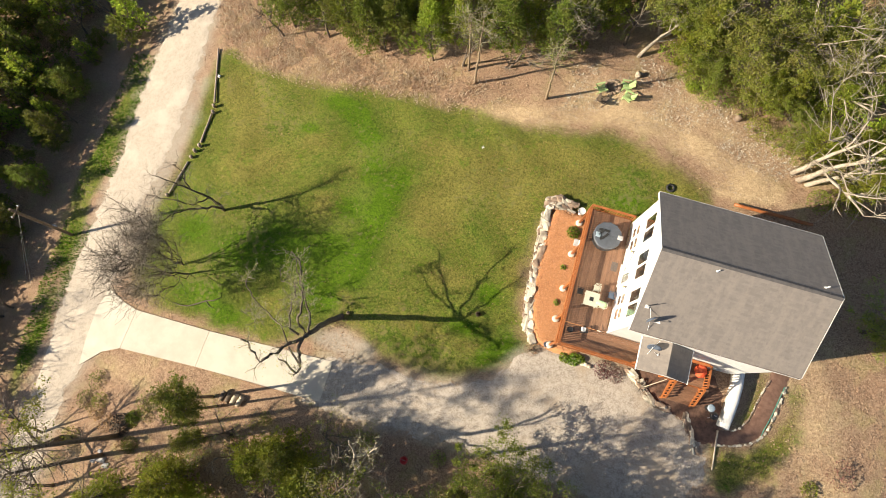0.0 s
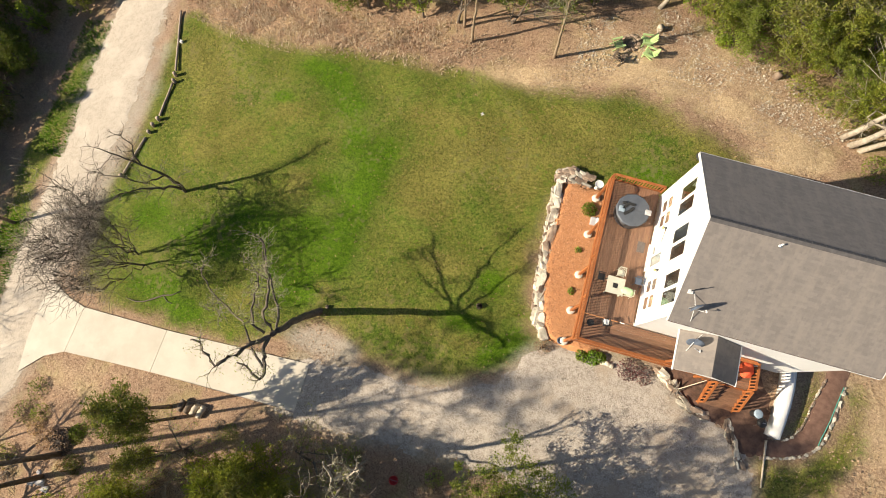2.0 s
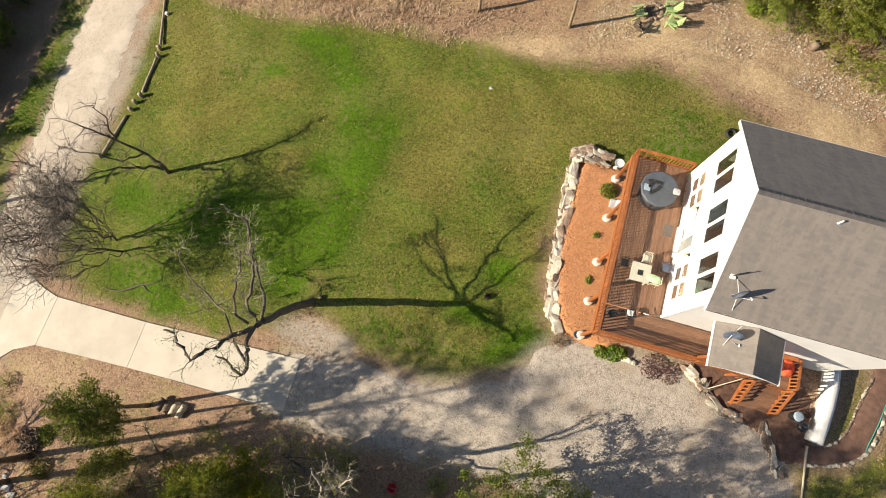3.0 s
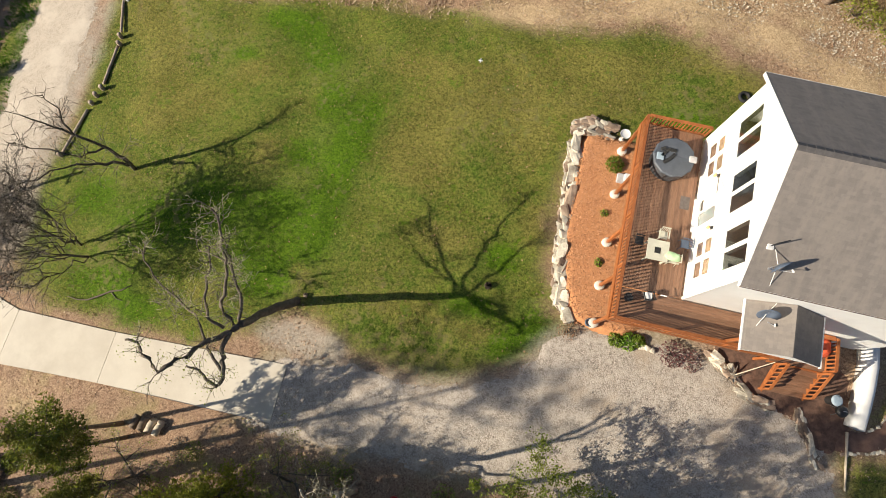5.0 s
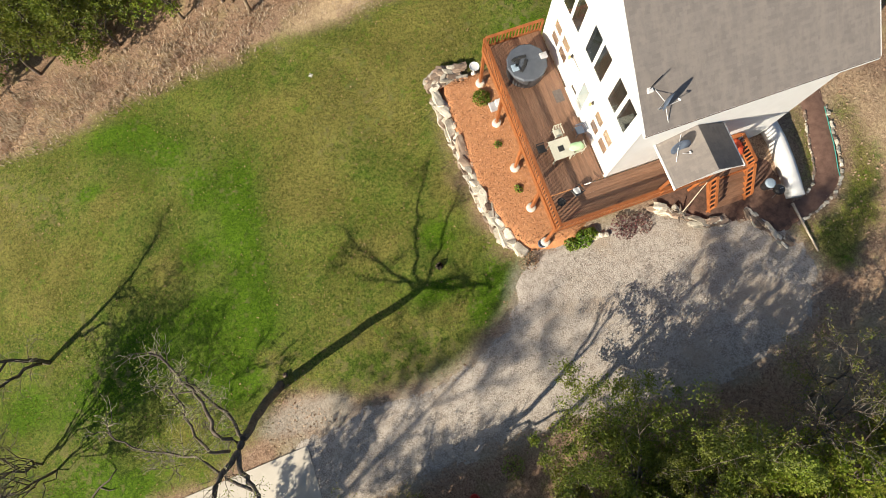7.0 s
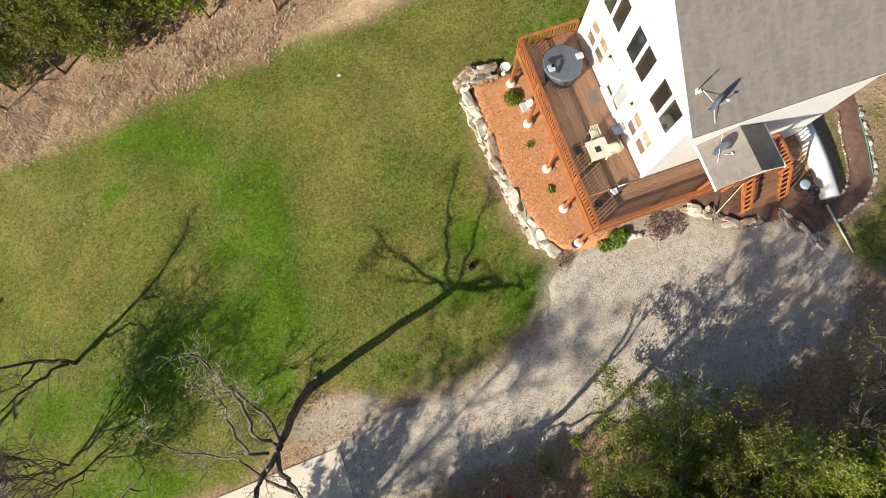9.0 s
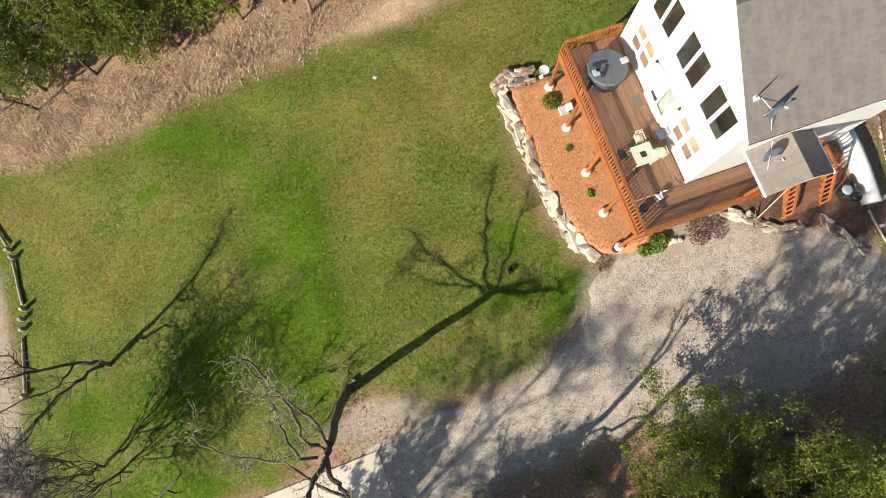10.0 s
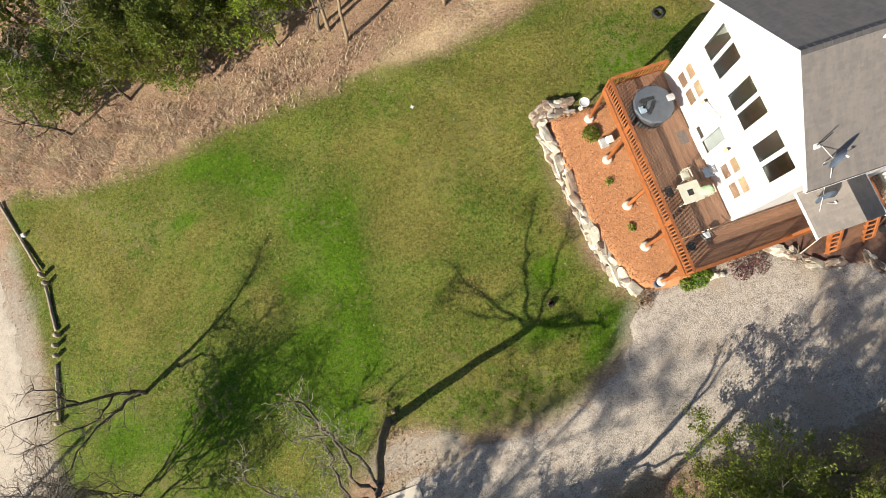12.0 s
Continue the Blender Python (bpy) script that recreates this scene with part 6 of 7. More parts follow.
# ---- trees ----
def grow(rng, out, start, way, length, radius, level, deepest, spread, curl, rise):
    """One limb, bent as it goes, and the limbs that leave it; out collects (level, points, radii)."""
    n = 5 if level < 2 else 3
    pts, d, p = [start.copy()], way.normalized(), start.copy()
    for i in range(n):
        d = (d + curl * Vector((rng.gauss(0, 1), rng.gauss(0, 1), rng.gauss(0, 0.6) + rise))).normalized()
        p = p + d * (length / n)
        pts.append(p.copy())
    out.append((level, pts, [radius * (1 - 0.72 * i / n) for i in range(n + 1)]))
    if level >= deepest:
        return
    kids = rng.randint(4, 6) if level < deepest - 1 else rng.randint(5, 7)
    for k in range(kids):
        f = rng.uniform(0.3, 1.0) if k else 1.0
        i = min(int(f * n), n - 1)
        at = pts[i].lerp(pts[i + 1], f * n - i)
        side = Vector((rng.gauss(0, 1), rng.gauss(0, 1), rng.gauss(0, 0.7))).normalized()
        new_way = (d * (1 - spread * 0.5) + side * spread).normalized()
        grow(rng, out, at, new_way, length * rng.uniform(0.45, 0.72), radius * (1 - 0.72 * f) * rng.uniform(0.6, 0.85) + 0.004, level + 1, deepest, spread, curl, rise)


def tree_parts(t, limbs, bark, twig, leaf=None, leaves=0, seed=0, size=0.055, least=0.009):
    """Meshes of a tree from its limbs: trunk and main limbs, twigs, and leaves at the twigs' ends."""
    for name, mat, levels, sides in (("trunk", bark, (0, 1, 2), 6), ("twig_crown", twig, (3, 4, 5), 3)):
        verts, faces = [], []
        for level, pts, radii in limbs:
            if level in levels:
                tube(verts, faces, pts, [max(r, least) for r in radii], sides)
        if verts:
            raw(name, verts, faces, mat, t, shade=True)
    if leaf:
        rng = np.random.default_rng(seed)
        ends = np.array([tuple(p) for level, pts, _ in limbs if level >= 3 for p in pts[1:]])
        pick = ends[rng.integers(0, len(ends), leaves)] + rng.normal(0, 0.18, (leaves, 3))
        raw("crown", *leaf_quads(rng, pick, size), leaf, t)


def leaf_quads(rng, at, size):
    n = len(at)
    u = rng.normal(0, 1, (n, 3))
    u /= np.linalg.norm(u, axis=1)[:, None]
    v = np.cross(u, rng.normal(0, 1, (n, 3)))
    v /= np.linalg.norm(v, axis=1)[:, None] + 1e-6
    s = size * rng.uniform(0.5, 1.3, (n, 1))
    verts = np.stack([at - u * s, at + v * s * 0.55, at + u * s, at - v * s * 0.55], 1).reshape(-1, 3)
    return verts, np.arange(4 * n).reshape(-1, 4)


def bare_tree(name, seed, height, stems, label, bark, twig, deepest=3, spread=0.75, leaf=None, leaves=0, curl=0.13, group="", lean=(0, 0), thick=0.022):
    rng = random.Random(seed)
    limbs = []
    t = thing(name, (0, 0, 0), label, "tree", group)
    for k in range(stems):
        a = rng.uniform(0, 2 * math.pi)
        way = Vector((lean[0] + 0.35 * (stems > 1) * math.cos(a), lean[1] + 0.35 * (stems > 1) * math.sin(a), 1))
        grow(rng, limbs, Vector((0.12 * k, 0.05 * k, -0.25)), way, height * rng.uniform(0.55, 0.68), height * thick * (0.75 if stems > 1 else 1), 0, deepest, spread, curl, 0.12)
    tree_parts(t, limbs, bark, twig, leaf, leaves, seed)
    return t


def cedar(seed, height, radius, mat, label, sprays=1150, bare=0.12, tufts=7, size=(0.07, 0.165), boughs=58):
    """An evergreen: a trunk, upswept boughs of uneven reach, and sprays of scale leaves set along them, with gaps."""
    rng = np.random.default_rng(seed)
    t = thing("cedar_tree", (0, 0, 0), label, "tree", "evergreens of the wood")
    verts, faces = [], []
    tube(verts, faces, [(0, 0, -0.3), (0.05, 0.03, height * 0.4), (0.0, 0.1, height * 0.95)], (0.035 * height * 0.5, 0.02 * height * 0.5, 0.01), 7)
    at = []
    for k in range(boughs):
        f = (k + rng.uniform(0, 1)) / boughs
        z = height * (bare + (0.97 - bare) * f)
        reach = radius * (1.0 - 0.86 * f ** 1.4) * rng.uniform(0.45, 1.15) * (0.75 + 0.25 * min(1, f * 6))
        a = k * 2.4 + rng.normal(0, 0.4)
        tip = np.array([reach * np.cos(a), reach * np.sin(a), z + reach * rng.uniform(0.1, 0.5)])
        root = np.array([0, 0, z - 0.1])
        bend = 0.5 * (root + tip) + np.array([0, 0, -0.08 * reach])
        tube(verts, faces, [root, bend, tip], (0.03, 0.018, 0.006), 3)
        count = max(4, int(sprays / boughs * (0.35 + 1.1 * reach / radius)))
        s = np.sqrt(rng.uniform(0.08, 1, count))[:, None]
        path = (1 - s) ** 2 * root + 2 * s * (1 - s) * bend + s ** 2 * tip
        at.append(path + rng.normal(0, 0.13 + 0.07 * reach, (count, 3)) * np.array([1, 1, 0.7]))
    raw("trunk", verts, faces, M_BARK, t, shade=True)
    at = np.concatenate(at)
    n = len(at)
    out = at * np.array([1, 1, 0.0])
    out /= np.linalg.norm(out, axis=1)[:, None] + 1e-6
    quads = []
    for j in range(tufts):
        u = out * 0.7 + rng.normal(0, 0.6, (n, 3)) + np.array([0, 0, 0.5])
        u /= np.linalg.norm(u, axis=1)[:, None]
        v = np.cross(u, rng.normal(0, 1, (n, 3)))
        v /= np.linalg.norm(v, axis=1)[:, None] + 1e-6
        s = rng.uniform(*size, (n, 1))
        c = at + rng.normal(0, 0.07, (n, 3))
        quads.append(np.stack([c, c + u * s * 0.55 + v * s * 0.33, c + u * s * 1.25, c + u * s * 0.5 - v * s * 0.33], 1))
    q = np.concatenate(quads).reshape(-1, 3)
    raw("crown", q, np.arange(len(q)).reshape(-1, 4), mat, t)
    return t


def leafing_tree(seed, height, reach, label, leaf, clumps=420, each=26, size=0.10, stems=2, bulk=0.21):
    """A spreading tree in young leaf: forking limbs, and leaves in uneven clumps about the twigs, with gaps between."""
    rng, limbs = random.Random(seed), []
    t = thing("leafing_tree", (0, 0, 0), label, "tree", "leafing trees by the gravel")
    for k in range(stems):
        a = 2 * math.pi * (k + rng.uniform(0, 0.5)) / stems
        way = Vector((reach * math.cos(a), reach * math.sin(a), 1))
        grow(rng, limbs, Vector((0.1 * math.cos(a), 0.1 * math.sin(a), -0.25)), way, height * rng.uniform(0.6, 0.75), 0.018 * height, 0, 3, 0.85, 0.14, 0.1)
    tree_parts(t, limbs, M_BARK, M_TWIG)
    gen = np.random.default_rng(seed)
    ends = np.array([tuple(p) for level, pts, _ in limbs if level >= 2 for p in pts[1:]])
    ends = ends[ends[:, 2] > 0.22 * height]
    heart = ends[gen.integers(0, len(ends), clumps)]
    at = (heart[:, None, :] + gen.normal(0, 1, (clumps, each, 3)) * gen.uniform(0.5, 1.3, (clumps, 1, 1)) * np.array([bulk, bulk, bulk * 0.6])).reshape(-1, 3)
    raw("crown", *leaf_quads(gen, at, size), leaf, t)
    return t


def place(proto, rows, first=True):
    """Sets a tree and its copies out: rows of x, y, size, turn."""
    for i, (x, y, s, turn) in enumerate(rows):
        m = pose(x, y, gz(x, y), 0, 0, turn) @ Matrix.Diagonal((s, s, s, 1))
        if i == 0:
            proto.matrix_basis = m
        else:
            copy_thing(proto, m)


# the single trees of the lawn
rng = random.Random(77)
limbs = []
t = thing("leaning_tree", on(-9.1, 2.8), "tall leaning tree with bare crooked limbs on the lawn", "tree")
def crooked(limbs, rng, pts, r0, r1, twigs, length, level=1, kink=0.07, low=0.15):
    """A limb bent through the given points, with twigs leaving it on all sides."""
    pts = [Vector(p) for p in pts]
    fine = []
    for a, b in zip(pts, pts[1:]):
        bend = kink * (b - a).length
        fine += [a, a.lerp(b, 0.36) + bend * Vector((rng.gauss(0, 1), rng.gauss(0, 1), rng.gauss(0, 0.6))), a.lerp(b, 0.7) + bend * Vector((rng.gauss(0, 1), rng.gauss(0, 1), rng.gauss(0, 0.6)))]
    pts = fine + [pts[-1]]
    n = len(pts) - 1
    limbs.append((level, pts, [r0 + (r1 - r0) * i / n for i in range(n + 1)]))
    for k in range(twigs):
        f = rng.uniform(low, 1.0) * n
        i = min(int(f), n - 1)
        way = (pts[i + 1] - pts[i]).normalized() * 0.7 + Vector((rng.gauss(0, 1), rng.gauss(0, 1), rng.gauss(0.2, 0.8))).normalized()
        grow(rng, limbs, pts[i].lerp(pts[i + 1], f - i), way, length * rng.uniform(0.5, 1.2), 0.022, 2, 3, 0.8, 0.3, 0.05)


crooked(limbs, rng, [(-0.15, 0.1, -0.3), (-0.36, -0.2, 0.3), (-0.61, -0.66, 1.83), (-0.71, -1.28, 3.83), (-0.68, -1.83, 5.24), (-0.65, -2.06, 6.31)], 0.27, 0.17, 0, 1, 0, 0.008)
crooked(limbs, rng, [(-0.65, -2.06, 6.31), (-0.93, -2.53, 6.62), (-1.28, -2.97, 7.17), (-1.67, -3.48, 7.81), (-2.14, -4.28, 8.45), (-2.46, -4.72, 8.61), (-3.29, -4.2, 8.72), (-3.56, -3.75, 8.85), (-4.04, -3.76, 8.96)], 0.15, 0.045, 16, 0.9, kink=0.05)
crooked(limbs, rng, [(-0.89, -2.48, 6.63), (-0.89, -3.13, 6.95), (-0.5, -3.74, 7.55), (-0.05, -4.37, 8.05), (-0.16, -4.74, 8.15), (-0.63, -4.54, 8.35), (-0.95, -4.26, 8.48), (-1.44, -4.2, 8.68)], 0.12, 0.04, 12, 0.8, kink=0.05)
crooked(limbs, rng, [(-0.71, -2.05, 6.15), (-1.12, -1.02, 5.83), (-1.77, -0.13, 5.67), (-2.41, 0.92, 5.51), (-2.95, 1.59, 5.38), (-3.42, 2.38, 5.46), (-4.08, 3.06, 5.4)], 0.085, 0.03, 14, 1.0)
crooked(limbs, rng, [(-2.2, 0.5, 5.55), (-3.0, 0.75, 5.6), (-3.9, 0.8, 5.6), (-4.6, 1.6, 5.6)], 0.045, 0.02, 6, 0.8)
crooked(limbs, rng, [(-0.88, -2.21, 6.32), (-1.66, -1.51, 6.55), (-1.62, -0.73, 6.82), (-1.87, 0.36, 7.04), (-2.13, 1.28, 7.55), (-2.37, 2.15, 8.17), (-2.71, 2.42, 8.6)], 0.095, 0.035, 15, 1.1)
crooked(limbs, rng, [(-1.32, -2.38, 6.44), (-1.81, -2.16, 7.14), (-1.94, -1.34, 7.88), (-1.71, -0.18, 8.69), (-1.89, 0.69, 9.12)], 0.085, 0.03, 16, 1.1)
crooked(limbs, rng, [(-0.32, -4.11, 7.79), (-1.07, -3.63, 7.33), (-1.86, -2.92, 6.96), (-2.95, -2.0, 6.71), (-3.86, -1.53, 6.51), (-4.7, -1.21, 6.33), (-5.54, -0.52, 6.23), (-6.67, 0.31, 6.07)], 0.07, 0.025, 15, 1.1, kink=0.05)
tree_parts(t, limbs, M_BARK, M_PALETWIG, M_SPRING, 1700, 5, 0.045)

t = thing("small_bare_tree", on(-23.0, 8.95), "small bare leaning tree at the lawn's edge", "tree", "bare trees of the lawn")
rng, limbs = random.Random(12), []
crooked(limbs, rng, [(0, 0, -0.2), (0.18, 0.07, 1.35), (0.23, 0.01, 2.66), (0.11, 0.01, 3.63), (-0.72, -0.12, 5.33), (-1.29, -0.17, 5.99), (-2.41, -0.25, 7.21)], 0.15, 0.035, 16, 1.4, 0, 0.02)
crooked(limbs, rng, [(-0.72, -0.12, 5.33), (-0.91, 0.37, 6.37), (-1.39, 1.02, 7.63)], 0.07, 0.02, 10, 1.2)
crooked(limbs, rng, [(0.12, -0.1, 0.9), (-0.4, -0.7, 2.2), (-1.0, -1.24, 3.3), (-1.58, -2.03, 4.19), (-2.5, -3.31, 5.0), (-3.35, -4.13, 5.51)], 0.10, 0.025, 16, 1.3)
crooked(limbs, rng, [(0.11, 0.01, 3.63), (-0.34, -1.12, 4.56), (-2.47, -1.55, 5.65), (-3.41, -1.66, 6.21)], 0.07, 0.02, 14, 1.3)
tree_parts(t, limbs, M_BARK, M_TWIG, None, 0, 12, least=0.009)
for x, y, seed, label, stems in ((-23.8, 2.75, 15, "twiggy grey bare tree spreading over the lane", (
        [(0, 0, -0.2), (-0.71, -0.45, 1.64), (-1.63, -0.46, 2.81), (-2.48, -0.62, 4.4), (-3.1, -0.91, 6.25)],
        [(-0.1, -0.1, 0.3), (-0.4, -0.52, 1.42), (-1.03, -1.53, 3.0), (-2.03, -2.49, 4.38), (-2.63, -3.28, 5.66)],
        [(-0.6, -0.4, 1.5), (-0.9, 0.4, 3.0), (-1.5, 0.9, 5.0), (-2.0, 1.2, 7.0)],
        [(-1.63, -0.46, 2.81), (-2.2, -1.3, 4.4), (-2.7, -1.8, 6.2)],
        [(-0.19, -0.25, 1.96), (-0.92, -0.24, 5.78), (-1.07, -0.49, 9.15)],
        [(-0.46, -0.48, 1.71), (-1.09, -1.31, 5.38), (-1.0, -1.92, 8.82)],
        [(-0.28, -0.6, 1.55), (-0.54, -2.1, 4.54), (0.02, -2.66, 8.1)],
        [(0.05, 0, 0), (0.27, -0.86, 1.6), (-0.02, -2.6, 3.6), (-0.62, -3.5, 5.99)])),
        (-24.7, 3.3, 18, "twiggy grey bare tree beside the lane", (
        [(0, 0, -0.2), (-0.23, 0.03, 1.94), (-0.77, 0.19, 3.8), (-1.65, 0.41, 5.57), (-2.48, 0.43, 6.55)],
        [(-0.1, 0, 0.9), (-0.2, 0.9, 2.8), (-0.9, 1.9, 4.8), (-1.4, 2.5, 6.2)],
        [(-0.3, 0, 2.2), (-1.1, -0.6, 3.8), (-2.2, -1.0, 5.4), (-3.0, -1.4, 6.6)],
        [(0, 0, 0.4), (0.27, 0.3, 2.25), (-0.84, 0.73, 5.26), (-0.67, 0.27, 8.62)],
        [(0, 0, 0.6), (0.39, 0.53, 2.28), (-0.37, 1.45, 4.65), (-0.53, 1.63, 7.4)],
        [(0.22, 0.13, 2.05), (-0.45, 0.17, 4.88), (0.39, -0.4, 8.91)],
        [(0.1, 0.2, 0.8), (0.29, 0.72, 2.24), (-1.27, 1.77, 4.11), (-2.04, 1.75, 6.41)],
        [(0.3, 0.64, 2.55), (-0.53, 1.15, 4.82), (0.6, 1.39, 8.15)],
        [(-0.2, 0.2, 1.6), (-1.2, 1.2, 4.8), (-1.8, 2.0, 8.5)],
        [(-0.3, 0.1, 2.0), (-1.2, -0.9, 4.2), (-1.6, -2.0, 6.0)],
        [(0.2, -0.1, 0.8), (1.0, -0.6, 3.4), (1.5, -1.4, 6.2)]))):
    t = thing("small_bare_tree", on(x, y), label, "tree", "bare trees of the lawn")
    rng, limbs = random.Random(seed), []
    for k, pts in enumerate(stems):
        crooked(limbs, rng, pts, 0.08 if k == 0 else 0.034, 0.014, 24, 1.9, 0 if k == 0 else 1, low=0.42)
    tree_parts(t, limbs, M_BARK, M_TWIG, None, 0, seed, least=0.0095)
def tall_tree(x, y, seed, height, lean, clumps, leaf=None):
    """A tall forest tree: a straight bare trunk, then spreading limbs with clumps of small young leaves."""
    t = thing("tall_oak", on(x, y), "tall straight forest tree with bare trunk and high sparse crown", "tree", "tall trees by the lane")
    rng, limbs = random.Random(seed), []
    trunk = [Vector((lean[0] * f, lean[1] * f, height * f - 0.2)) for f in (0, 0.2, 0.4, 0.6, 0.8, 0.97)]
    limbs.append((0, trunk, [0.20, 0.17, 0.15, 0.125, 0.08, 0.03]))
    for k in range(11):
        f = 0.60 + 0.37 * k / 10
        a = 2.4 * k + rng.uniform(-0.4, 0.4)
        way = Vector((math.cos(a), math.sin(a), 0.65 + 0.5 * (k > 7)))
        grow(rng, limbs, Vector((lean[0] * f, lean[1] * f, height * f - 0.2)), way, height * (0.19 - 0.08 * (f - 0.6)) * rng.uniform(0.7, 1.15), 0.06, 1, 3, 0.75, 0.15, 0.1)
    tree_parts(t, limbs, M_BARK, M_TWIG)
    gen = np.random.default_rng(seed)
    ends = np.array([tuple(p) for level, pts, _ in limbs if level >= 2 for p in pts[1:]])
    ends = ends[ends[:, 2] > 0.74 * height]
    heart = ends[gen.integers(0, len(ends), clumps)]
    at = (heart[:, None, :] + gen.normal(0, 0.2, (clumps, 24, 3))).reshape(-1, 3)
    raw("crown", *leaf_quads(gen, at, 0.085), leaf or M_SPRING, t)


tall_tree(-23.9, -11.15, 23, 18.0, (-0.2, 0.1), 300)
tall_tree(-24.6, -12.9, 24, 11.5, (0.3, 0.2), 14)
tall_tree(-22.4, -15.0, 25, 15.0, (0.2, -0.2), 220)
# two added trees, mostly out of view, that cast shade over the gravel
tall_tree(-0.4, -8.9, 26, 11.6, (0.3, 0.2), 170, M_CEDAR2)
tall_tree(-4.4, -7.6, 28, 13.6, (0.2, 0.1), 150, M_CEDAR2)
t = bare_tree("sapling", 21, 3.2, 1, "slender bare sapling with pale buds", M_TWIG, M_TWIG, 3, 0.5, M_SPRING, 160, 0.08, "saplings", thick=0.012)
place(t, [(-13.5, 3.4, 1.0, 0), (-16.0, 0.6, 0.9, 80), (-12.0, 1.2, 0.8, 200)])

# prototypes of the wood
R = random.Random(3)
GREEN, DEEP = "bushy yellow-green cedar at the clearing's edge", "dark green cedar in the wood"
cedars = [cedar(1, 6.2, 1.75, M_CEDAR, GREEN), cedar(2, 7.0, 1.9, M_CEDAR, GREEN), cedar(3, 5.2, 1.9, M_CEDAR, GREEN), cedar(4, 6.8, 2.0, M_CEDAR2, DEEP), cedar(5, 5.8, 1.9, M_CEDAR2, DEEP)]
far = [cedar(s, h, r, m, text, 300, 0.12, 5, (0.16, 0.34), 34) for s, h, r, m, text in ((7, 6.4, 1.8, M_CEDAR, GREEN), (8, 6.8, 2.0, M_CEDAR2, DEEP), (9, 5.8, 1.9, M_CEDAR2, DEEP))]
greys = [bare_tree("bare_tree", s, 8.5, 1, "grey leafless tree in the wood", M_BARK, M_TWIG, 3, 0.6, group="leafless trees of the wood") for s in (31, 32, 33)]
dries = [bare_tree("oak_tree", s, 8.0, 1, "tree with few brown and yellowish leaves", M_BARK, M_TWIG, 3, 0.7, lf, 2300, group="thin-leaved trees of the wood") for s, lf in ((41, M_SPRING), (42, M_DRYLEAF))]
pales = [bare_tree("sycamore_tree", s, 12.0, 1, "tall bare tree with pale crooked limbs", M_PALEBARK, M_PALEBARK, 3, 0.62, curl=0.18, group="pale trees of the wood", lean=(0.22, 0.12), thick=0.02) for s in (51, 52)]
for x, y, seed, h, lean in ((1.6, 25.2, 61, 8.6, (-0.35, -0.3)), (-4.75, 25.4, 62, 9.4, (0.2, 0.1)), (-5.6, 26.6, 63, 8.0, (-0.2, 0.1))):
    t = thing("young_tree", on(x, y), "slender young tree with a straight trunk and pale twigs", "tree", "young trees")
    rng, limbs = random.Random(seed), []
    crooked(limbs, rng, [(lean[0] * f, lean[1] * f, h * f - 0.2) for f in (0, 0.25, 0.5, 0.75, 1.0)], 0.13, 0.03, 17, 1.7, 0, 0.012, 0.58)
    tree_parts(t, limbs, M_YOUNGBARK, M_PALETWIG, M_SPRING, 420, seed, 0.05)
rows = {k: [] for k in range(len(cedars) + len(greys) + len(dries) + len(pales) + len(far))}
C, Gy, Dr, Pa, Fa = 0, len(cedars), len(cedars) + len(greys), len(cedars) + len(greys) + len(dries), len(cedars) + len(greys) + len(dries) + len(pales)


def put(kind, x, y, s=1.0, turn=None):
    rows[kind].append((x, y, s, R.uniform(0, 360) if turn is None else turn))


tall = cedar(6, 9.8, 1.8, M_CEDAR2, "tall thin cedar with bare lower trunk by the drive", 900, 0.48, boughs=36)
place(tall, [(-17.3, -6.0, 0.95, 40), (-16.7, -6.6, 0.85, 200), (-16.2, -8.8, 0.7, 130), (-9.2, -7.9, 0.8, 310), (-12.6, -13.0, 1.1, 15)])
YOUNG = "spreading yellow-green tree in young leaf beside the gravel"
big = leafing_tree(71, 8.6, 0.40, YOUNG, M_YOUNGLEAF, 1050, 46, 0.08, 3, 0.24)
place(big, [(5.8, -7.1, 0.80, 30), (9.0, -7.7, 0.66, 170), (3.0, -8.6, 0.62, 260), (20.6, 27.9, 0.6, 90), (13.6, 31.4, 0.75, 200)])
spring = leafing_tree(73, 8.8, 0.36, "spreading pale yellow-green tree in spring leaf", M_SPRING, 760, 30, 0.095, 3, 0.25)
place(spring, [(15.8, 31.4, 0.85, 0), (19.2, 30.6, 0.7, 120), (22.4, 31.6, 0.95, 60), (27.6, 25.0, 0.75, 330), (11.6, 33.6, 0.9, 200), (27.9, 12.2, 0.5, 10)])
thin = leafing_tree(72, 7.6, 0.3, "thin brownish tree in sparse young leaf", M_SPRING, 170, 20, 0.07, 2)
place(thin, [(10.2, -6.2, 0.85, 0), (-6.6, -6.4, 0.8, 140), (15.6, -6.6, 0.8, 220)])
t = thing("dead_tree", on(-3.3, -5.9), "dead pale grey tree with broken crooked limbs", "tree")
rng, limbs = random.Random(29), []
crooked(limbs, rng, [(0, 0, -0.2), (-0.25, 0.2, 2.5), (-0.4, 0.3, 4.6), (-0.9, 0.1, 6.0), (-1.0, 0.7, 7.2), (-1.3, 1.2, 8.0)], 0.17, 0.035, 12, 1.0, 0, 0.05)
crooked(limbs, rng, [(-0.45, 0.3, 4.8), (-0.1, 0.5, 6.0), (0.2, 1.0, 7.1), (0.5, 1.3, 7.8)], 0.09, 0.025, 10, 0.9)
